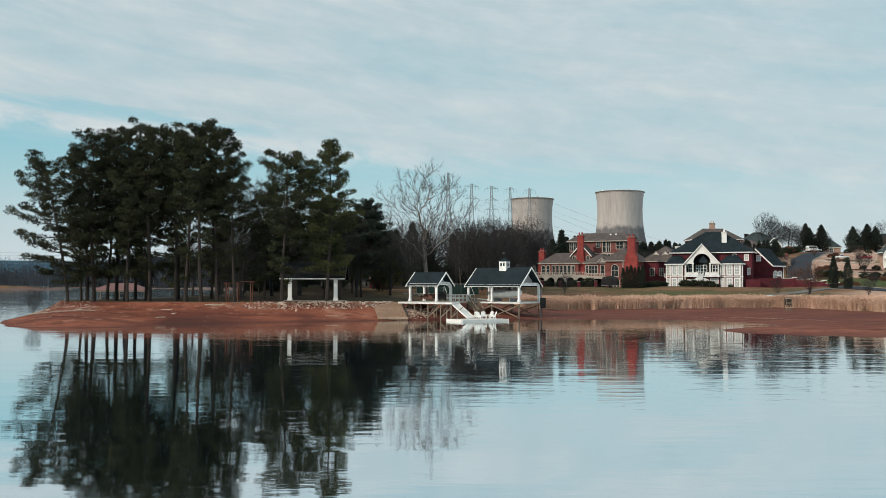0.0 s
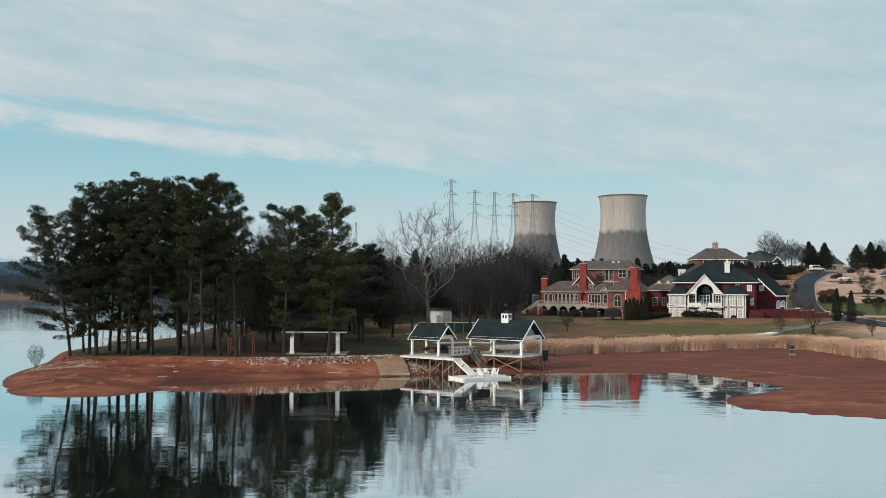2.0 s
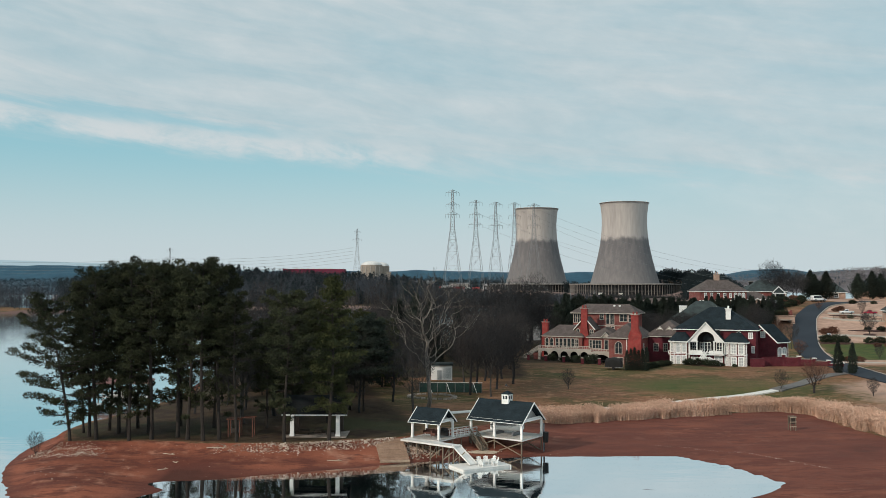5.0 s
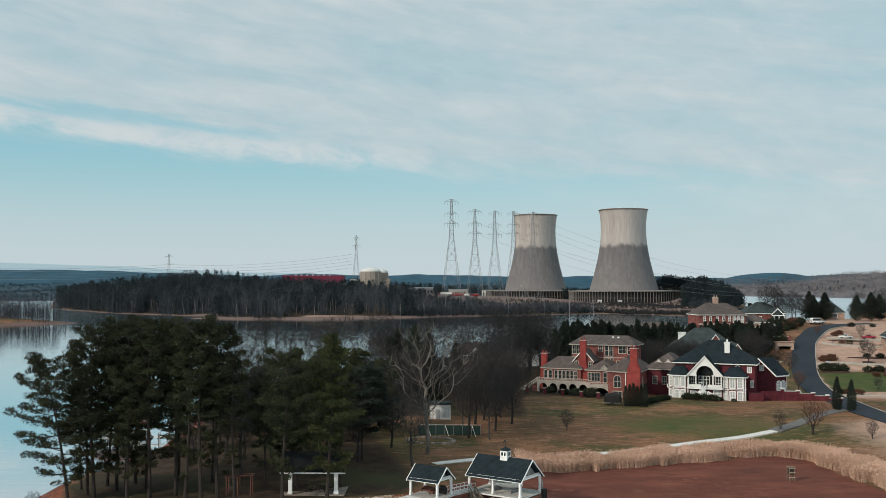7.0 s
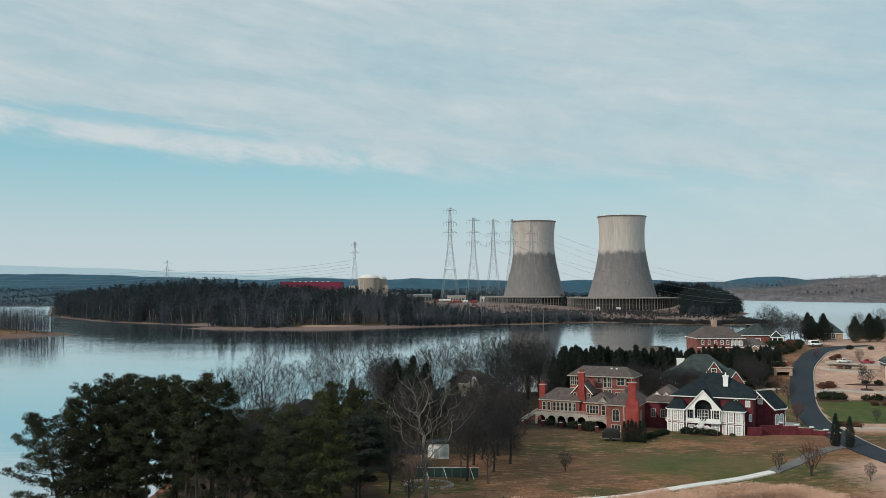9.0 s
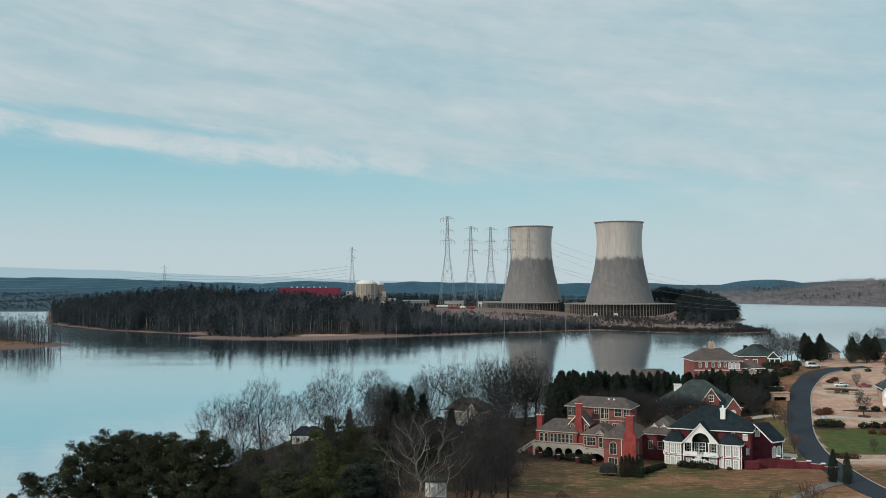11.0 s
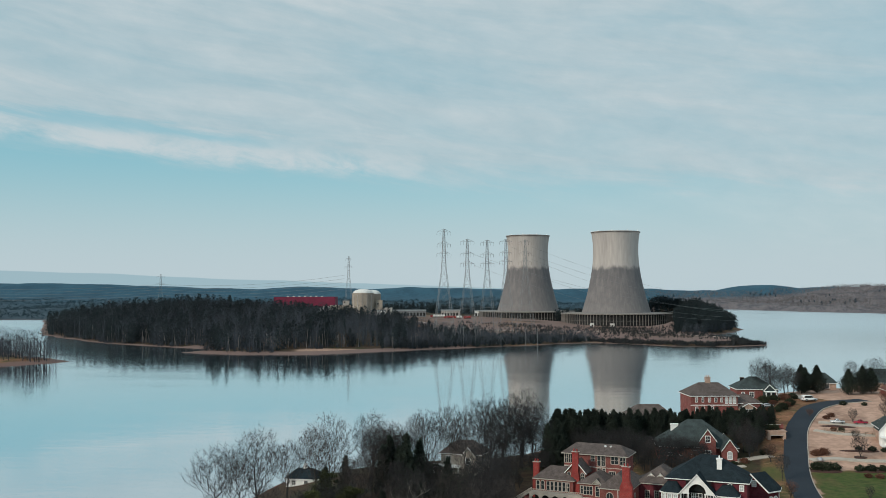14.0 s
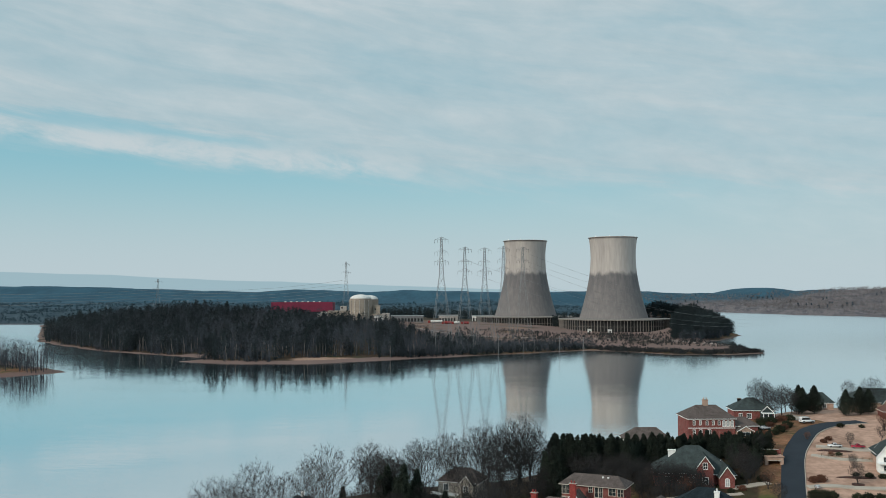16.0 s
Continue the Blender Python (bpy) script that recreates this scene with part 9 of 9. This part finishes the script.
a = rng.uniform(0, 1, 900)
px_ = -60 + 10 * a + rng.normal(0, 0.6, 900)
py_ = 134.5 - 1.0 * a + rng.normal(0, 1.0, 900) - 1.3
riprap("point_stones", np.stack([px_, py_], 1), rng.uniform(0.04, 0.13, 900), "scatter of pale stones on the clay point")
px_, py_ = rng.normal(-5.6, 1.0, 420), rng.normal(137.4, 1.2, 420)
riprap("ramp_stones", np.stack([px_, py_], 1), rng.uniform(0.08, 0.22, 420), "pile of pinkish stones beside the boat ramp")
px_, py_ = rng.uniform(-55, 20, 260), rng.uniform(112, 140, 260)
ok = (inside_by(SHORE, px_, py_) > 1.0) & (inside_by(BANK, px_, py_) < 0)
riprap("pebbles", np.stack([px_, py_], 1)[ok], rng.uniform(0.03, 0.1, 260)[ok], "loose pale pebbles strewn over the red clay")

# strand line of pale flotsam left by the falling lake
t = rng.uniform(0, 1, 150) ** 0.9
sx_ = np.interp(t, (0, 0.5, 1), (31, 44.2, 51.2)) + rng.normal(0, 0.12, 150)
sy_ = np.interp(t, (0, 0.5, 1), (147, 140, 128.3)) + rng.normal(0, 0.25, 150)
riprap("strand_line", np.stack([sx_, sy_], 1), rng.uniform(0.03, 0.09, 150), "thin line of pale flotsam across the damp clay")
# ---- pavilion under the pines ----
SHADOW_WOOD = material("dark_brown_wood", (0.06, 0.045, 0.036), (0.04, 0.03, 0.025), 0.8, scale=2.0)
# charcoal shingle darkened further to paint in the pines' shade
SHADED_SHINGLE = coursed("shaded_shingle", (0.014, 0.016, 0.017), (0.010, 0.012, 0.013), (0.007, 0.008, 0.009), 0.14, 0.3, 0.012, 0.95)
PV = thing("pavilion", pose(-24.3, 139.6, ground_at(-20, 142) - 0.1), "open pavilion with square white posts and a charcoal gable roof darkened for shade", "pavilion")
part("slab", boxes((-0.9, -0.8, -0.4, 8.4, 5.6, 0.12)), STONE, PV)
for u in (0.35, 7.15):
    for v in (0, 4.8):
        # front posts white, rear posts dark brown
        post_paint = WHITE if v == 0 else SHADOW_WOOD
        part("post", boxes((u - 0.27, v - 0.27, 0.123, u + 0.27, v + 0.27, 3.45), (u - 0.34, v - 0.34, 0.125, u + 0.34, v + 0.34, 0.45)), post_paint, PV)
for v in (0.0, 4.8):
    part("beam", boxes((-0.6, v - 0.25, 3.453, 8.1, v + 0.25, 3.75)), SHADOW_WOOD, PV)
# gable ends are filled near-black for the shade under the roof
gable_roof(PV, -0.5, 8.0, -0.2, 5.0, 3.85, 5.95, SHADED_SHINGLE, 0.55, 0.16, "u", SHADOW_WOOD, front=SHADE)
part("fascia", boxes((-1.1, -0.86, 3.26, 8.6, -0.77, 3.40)), WHITE, PV, "white fascia board along the eave")


def picnic_table(x, y, turn):
    T = thing("picnic_table", pose(x, y, ground_at(-20, 142) + 0.02, 0, 0, turn), "dark wooden picnic table under the pavilion roof", "table", "picnic tables")
    for k in range(5):
        part("top_plank", boxes((-0.9, -0.38 + k * 0.155, 0.72, 0.9, -0.24 + k * 0.155, 0.76)), SHADOW_WOOD, T)
    for v in (-0.75, 0.75):
        part("bench", boxes((-0.9, v - 0.13, 0.42, 0.9, v + 0.13, 0.46)), SHADOW_WOOD, T)
    for u in (-0.65, 0.65):
        bm = bmesh.new()
        beam(bm, (u, -0.7, 0.0), (u, -0.2, 0.72), 0.09)
        beam(bm, (u, 0.7, 0.0), (u, 0.2, 0.72), 0.09)
        beam(bm, (u, -0.75, 0.38), (u, 0.75, 0.38), 0.06)
        part("leg_frame", bm, SHADOW_WOOD, T)
    return T


for x, y, turn in ((-22.4, 141.2, 10), (-20.2, 141.8, 80), (-18.2, 141.4, -20)):
    picnic_table(x, y, turn)
# swing stand
SW = thing("garden_swing", pose(-31.6, 139.6, ground_at(-31.6, 140)), "red-brown timber swing stand with a hanging bench", "swing")
REDWOOD = material("redwood_stain", (0.16, 0.062, 0.042), (0.11, 0.045, 0.03), 0.8, scale=2.0)
for u in (-1.7, 0.0, 1.9):
    for v in (-0.7, 0.7):
        part("post", boxes((u - 0.07, v - 0.07, -0.2, u + 0.07, v + 0.07, 2.5 + 0.25 * (u > 0.5))), REDWOOD, SW)
for v in (-0.7, 0.7):
    part("top_rail", boxes((-2.0, v - 0.06, 2.503, 0.25, v + 0.06, 2.66)), REDWOOD, SW)
    part("top_rail", boxes((0.4, v - 0.06, 2.753, 2.2, v + 0.06, 2.9)), REDWOOD, SW)
for k in range(5):
    part("slat", boxes((-1.9 + k * 0.45, -0.95, 2.663, -1.78 + k * 0.45, 0.95, 2.72)), REDWOOD, SW)
part("bench_seat", boxes((-1.4, -0.25, 0.5, -0.3, 0.25, 0.56)), SHADOW_WOOD, SW)
part("bench_back", boxes((-1.4, 0.22, 0.565, -0.3, 0.28, 1.1)), SHADOW_WOOD, SW)
for u in (-1.35, -0.35):
    c = bmesh.new()
    tube(c, (u, 0, 0.56), (u, 0, 2.5), 0.015, 0.015, 4)
    tube(c, (u, 0.62, 2.55), (u, 0, 2.5), 0.015, 0.015, 4)
    part("chain", c, STEEL, SW)
# crate-like duck box standing in the cove
DB = thing("duck_box", pose(57.3, 159.8, ground_at(57.3, 159.8), 0, 0, 8), "weathered timber nesting box frame in the mud", "nesting box")
for u in (-0.45, 0.45):
    for v in (-0.4, 0.4):
        part("post", boxes((u - 0.07, v - 0.07, -0.3, u + 0.07, v + 0.07, 2.3)), WOOD, DB)
part("box", boxes((-0.42, -0.38, 1.1, 0.42, 0.38, 2.1)), SHADOW_WOOD, DB)
for z in (0.55, 1.35, 2.12):
    part("slat", boxes((-0.56, -0.5, z, 0.56, -0.44, z + 0.12)), PALE_TIMBER, DB)
part("top_board", boxes((-0.6, -0.52, 2.303, 0.6, 0.52, 2.36)), WOOD, DB)

# ---- court screen and garden shed behind the lawn ----
SCREEN = material("green_windscreen", (0.013, 0.040, 0.034), (0.010, 0.030, 0.027), 0.8, scale=0.6)
CF = thing("court_fence", pose(0, 0, 0), "dark green tennis court screen with white rails and braces", "fence")
for k in range(8):
    x = -6.9 + k * 1.82
    g = ground_at(x, 192)
    p = bmesh.new()
    tube(p, (x, 192, g - 0.2), (x, 192, g + 2.1), 0.05, 0.05, 6, True)
    part("post", p, STEEL, CF)
    if k < 7:
        part("screen", boxes((x + 0.06, 191.97, g + 0.08, x + 1.76, 192.01, g + 1.95)), SCREEN, CF)
    if k in (1, 3, 6):
        b = bmesh.new()
        beam(b, (x + 0.1, 191.8, g + 1.95), (x + 0.8, 190.3, g + 0.05), 0.07)
        part("brace", b, WHITE, CF)
part("top_rail", boxes((-7.0, 191.95, ground_at(-1, 192) + 2.05, 5.95, 192.05, ground_at(-1, 192) + 2.10)), WHITE, CF)
GS = thing("garden_shed", pose(-4.9, 209, ground_at(-3, 210)), "small white garden shed with a flat grey roof", "shed")
part("wall", boxes((0, 0, -0.4, 4.6, 3.2, 3.2)), WHITE, GS)
part("roof", boxes((-0.25, -0.3, 3.203, 4.85, 3.5, 3.65)), GREEN_SHINGLE, GS)
part("door", boxes((1.3, -0.05, 0.0, 2.3, -0.004, 2.1)), CURTAIN, GS)
for q in ((-0.06, -0.06, -0.3, 0.08, -0.003, 3.0), (4.52, -0.06, -0.3, 4.66, -0.003, 3.0), (1.8, -0.07, 2.2, 1.95, -0.003, 3.0)):
    part("trim", boxes(q), WHITE, GS)
for k in range(9):
    part("lattice_slat", boxes((2.6 + k * 0.2, -0.05, 0.3, 2.68 + k * 0.2, -0.004, 2.6)), CURTAIN, GS)
SH2 = thing("garden_shed", pose(-19, 221, ground_at(-17, 222), 0, 0, -8), "low brick garden shed with a pinkish roof", "shed")
part("wall", boxes((0, 0, -0.4, 5.0, 3.5, 2.0)), MAROON, SH2)
part("roof", prism(bmesh.new(), [(-0.4, 2.0), (3.9, 2.0), (1.75, 3.2)], -0.4, 5.4, "x"), material("pink_tiles", (0.30, 0.17, 0.14), (0.2, 0.11, 0.09), 0.9, scale=2.0), SH2)
EDGE = thing("garden_edging", pose(0, 0, 0), "ring of low stone edging round a garden bed", "edging")
for k in range(26):
    a = k * math.tau / 26
    x, y = -4.2 + 4.6 * math.cos(a), 186 + 3.2 * math.sin(a)
    part("edging_stone", boxes((x - 0.4, y - 0.25, ground_at(x, y) - 0.1, x + 0.4, y + 0.25, ground_at(x, y) + 0.32)), STONE, EDGE)

# ---- neighbour's covered boat slip in the inlet ----
SL = thing("boat_slip", pose(-74, 206, 0, 0, 0, 12), "covered boat slip with a low red-brown roof in the inlet", "boathouse", "boathouses")
part("deck", boxes((-4, -3, 0.6, 7, -1.6, 0.8), (-4, 4.0, 0.6, 7, 5.4, 0.8)), DECK, SL)
for u in (-3.6, 1.4, 6.6):
    for v in (-2.3, 4.7):
        p = bmesh.new()
        tube(p, (u, v, -1.5), (u, v, 3.7), 0.13, 0.12, 8)
        part("post", p, WOOD, SL)
hip_roof(SL, -4, -3, 7, 5.4, 3.75, 5.3, material("red_metal_roof", (0.20, 0.085, 0.075), (0.15, 0.065, 0.06), 0.6, scale=1.0), 0.4, 3.5, WOOD)
PB = thing("pontoon_boat", pose(-73, 207.4, 0.35, 0, 0, 12), "pontoon boat with a dark canopy moored in the slip", "boat")
for v in (-0.9, 0.9):
    p = bmesh.new()
    tube(p, (-3, v, 0.0), (3, v, 0.0), 0.32, 0.3, 12, True)
    part("pontoon", p, STEEL, PB)
part("deck", boxes((-3, -1.2, 0.33, 2.9, 1.2, 0.45)), DECK, PB)
part("side_panel", boxes((-2.9, -1.2, 0.453, 2.8, -1.14, 1.1), (-2.9, 1.14, 0.453, 2.8, 1.2, 1.1)), WHITE, PB)
part("canopy", boxes((-2.2, -1.1, 2.2, 0.8, 1.1, 2.3)), DARK_METAL, PB)
for u in (-2.1, 0.7):
    for v in (-1.05, 1.05):
        part("canopy_pole", boxes((u - 0.02, v - 0.02, 0.46, u + 0.02, v + 0.02, 2.198)), STEEL, PB)
JT = thing("jetty", pose(-57.5, 204, 0, 0, 0, 6), "long low timber jetty reaching into the inlet", "jetty")
part("deck", boxes((-13, -0.7, 0.75, 2.5, 0.7, 0.9)), DOCKWHITE, JT)
for u in range(-12, 3, 2):
    for v in (-0.75, 0.75):
        p = bmesh.new()
        tube(p, (u, v, -1.5), (u, v, 1.9), 0.1, 0.09, 7, True)
        part("support_post", p, WOOD, JT)


# ---- vehicles ----
def vehicle(x, y, turn, paint, label, kind="pickup", s=1.0):
    z = ground_at(x, y) + 0.12
    V = thing("pickup_truck" if kind == "pickup" else "car", pose(x, y, z, 0, 0, turn) @ Matrix.Scale(s, 4), label, "truck" if kind == "pickup" else "car", "parked vehicles")
    L = 2.75 if kind == "pickup" else 2.3
    low = [(-L, 0.42), (L, 0.42), (L, 0.85), (L - 0.15, 1.02), (1.05, 1.12), (-L, 1.12)] if kind == "pickup" else [(-L, 0.4), (L, 0.4), (L, 0.75), (1.2, 0.98), (-L + 0.1, 1.0), (-L, 0.8)]
    bm = bmesh.new()
    prism(bm, low, -0.93, 0.93)
    bmesh.ops.bevel(bm, geom=list(bm.edges), offset=0.07, segments=2, affect="EDGES")
    part("body", bm, paint, V, smooth=True)
    cab = [(-0.75, 1.10), (1.15, 1.10), (0.55, 1.78), (-0.6, 1.80)] if kind == "pickup" else ([(-2.2, 0.98), (1.15, 0.98), (0.5, 1.85), (-2.1, 1.88)] if kind == "van" else [(-1.9, 0.97), (1.2, 0.95), (0.4, 1.42), (-1.1, 1.44)])
    bm = bmesh.new()
    prism(bm, cab, -0.80, 0.80)
    bmesh.ops.bevel(bm, geom=list(bm.edges), offset=0.09, segments=2, affect="EDGES")
    part("cabin", bm, paint, V, smooth=True)
    h0, h1 = cab[0][1] + 0.12, cab[2][1] - 0.12
    for sy in (-0.812, 0.812):
        a, b = cab[0][0] + 0.2, cab[1][0] - 0.32
        part("side_window", prism(bmesh.new(), [(a, h0), (b, h0), (b - 0.42, h1), (a + 0.08, h1)], sy - 0.006, sy + 0.006), GLASS, V)
    wsd = bmesh.new()
    dx, dz = cab[2][0] - cab[1][0], cab[2][1] - cab[1][1]
    q = [wsd.verts.new((cab[1][0] + dx * f + 0.03, v, cab[1][1] + dz * f + 0.03)) for f, v in ((0.14, -0.68), (0.14, 0.68), (0.86, 0.62), (0.86, -0.62))]
    wsd.faces.new(q)
    part("windscreen", wsd, GLASS, V)
    if kind == "pickup":
        part("bed_liner", boxes((-2.55, -0.72, 1.123, -0.95, 0.72, 1.14)), RUBBER, V)
    for u in (-L * 0.62, L * 0.62):
        for sy in (-1, 1):
            t_ = bmesh.new()
            tube(t_, (u, sy * 0.70, 0.38), (u, sy * 0.95, 0.38), 0.38, 0.38, 16, True)
            w_ = part("wheel", t_, RUBBER, V)
            r_ = bmesh.new()
            tube(r_, (u, sy * 0.955, 0.38), (u, sy * 0.965, 0.38), 0.22, 0.2, 12, True)
            part("rim", r_, STEEL, w_)
    for sy in (-0.66, 0.66):
        part("headlight", boxes((L - 0.05, sy - 0.16, 0.66, L + 0.015, sy + 0.16, 0.82)), CURTAIN, V)
        part("tail_light", boxes((-L - 0.015, sy - 0.12, 0.7, -L + 0.03, sy + 0.12, 0.95)), RED_LAMP, V)
    return V


RED_LAMP = material("red_lamp", (0.3, 0.02, 0.02), None, 0.3)
CAR_WHITE = material("white_car_paint", (0.75, 0.76, 0.77), (0.7, 0.71, 0.72), 0.25, scale=0.5, fine_amount=0.03)
CAR_RED = material("red_car_paint", (0.42, 0.03, 0.06), (0.36, 0.025, 0.05), 0.25, scale=0.5, fine_amount=0.03)
CAR_GREY = material("grey_car_paint", (0.42, 0.44, 0.46), (0.38, 0.4, 0.42), 0.25, scale=0.5, fine_amount=0.03)
vehicle(147.5, 379.5, 12, CAR_WHITE, "white van parked at the top of the road", "van", 1.35)
vehicle(143.2, 342.3, 172, CAR_WHITE, "white pickup truck parked on the earth drive", "pickup", 0.9)
vehicle(151.2, 341.3, 170, CAR_RED, "red pickup truck parked on the earth drive", "pickup", 0.88)
vehicle(158.0, 336.8, 165, CAR_GREY, "pale grey saloon car on the earth drive", "car", 1.0)
vehicle(126.5, 367.5, 20, CAR_GREY, "grey car parked in the garage drive", "car", 1.0)
vehicle(119.6, 299.6, 75, CAR_GREY, "small grey trailer car beside the clipped shrubs", "car", 0.8)
HR = thing("rail_fence", pose(0, 0, 0), "low brown rail fence across the dry yard", "fence")
for k in range(9):
    x, y = 134 + k * 2.1, 331.5 - k * 0.7
    z = ground_at(x, y)
    part("post", boxes((x - 0.07, y - 0.07, z - 0.2, x + 0.07, y + 0.07, z + 1.1)), WOOD, HR)
    if k < 8:
        for h in (0.5, 0.95):
            bm = bmesh.new()
            beam(bm, (x, y, z + h), (x + 2.1, y - 0.7, ground_at(x + 2.1, y - 0.7) + h), 0.05, 0.12)
            part("rail", bm, WOOD, HR)
BW = thing("garden_wall", pose(0, 0, 0), "low red brick garden wall beside the road", "wall")
for k in range(6):
    x, y = 119.5 - k * 1.2, 344.0 + k * 1.1
    z = ground_at(x, y)
    part("brick_panel", boxes((x - 0.7, y - 0.2, z - 0.4, x + 0.65, y + 0.2, z + 1.0)), RED, BW)
    part("coping", boxes((x - 0.7, y - 0.26, z + 1.003, x + 0.65, y + 0.26, z + 1.12)), CREAM, BW)
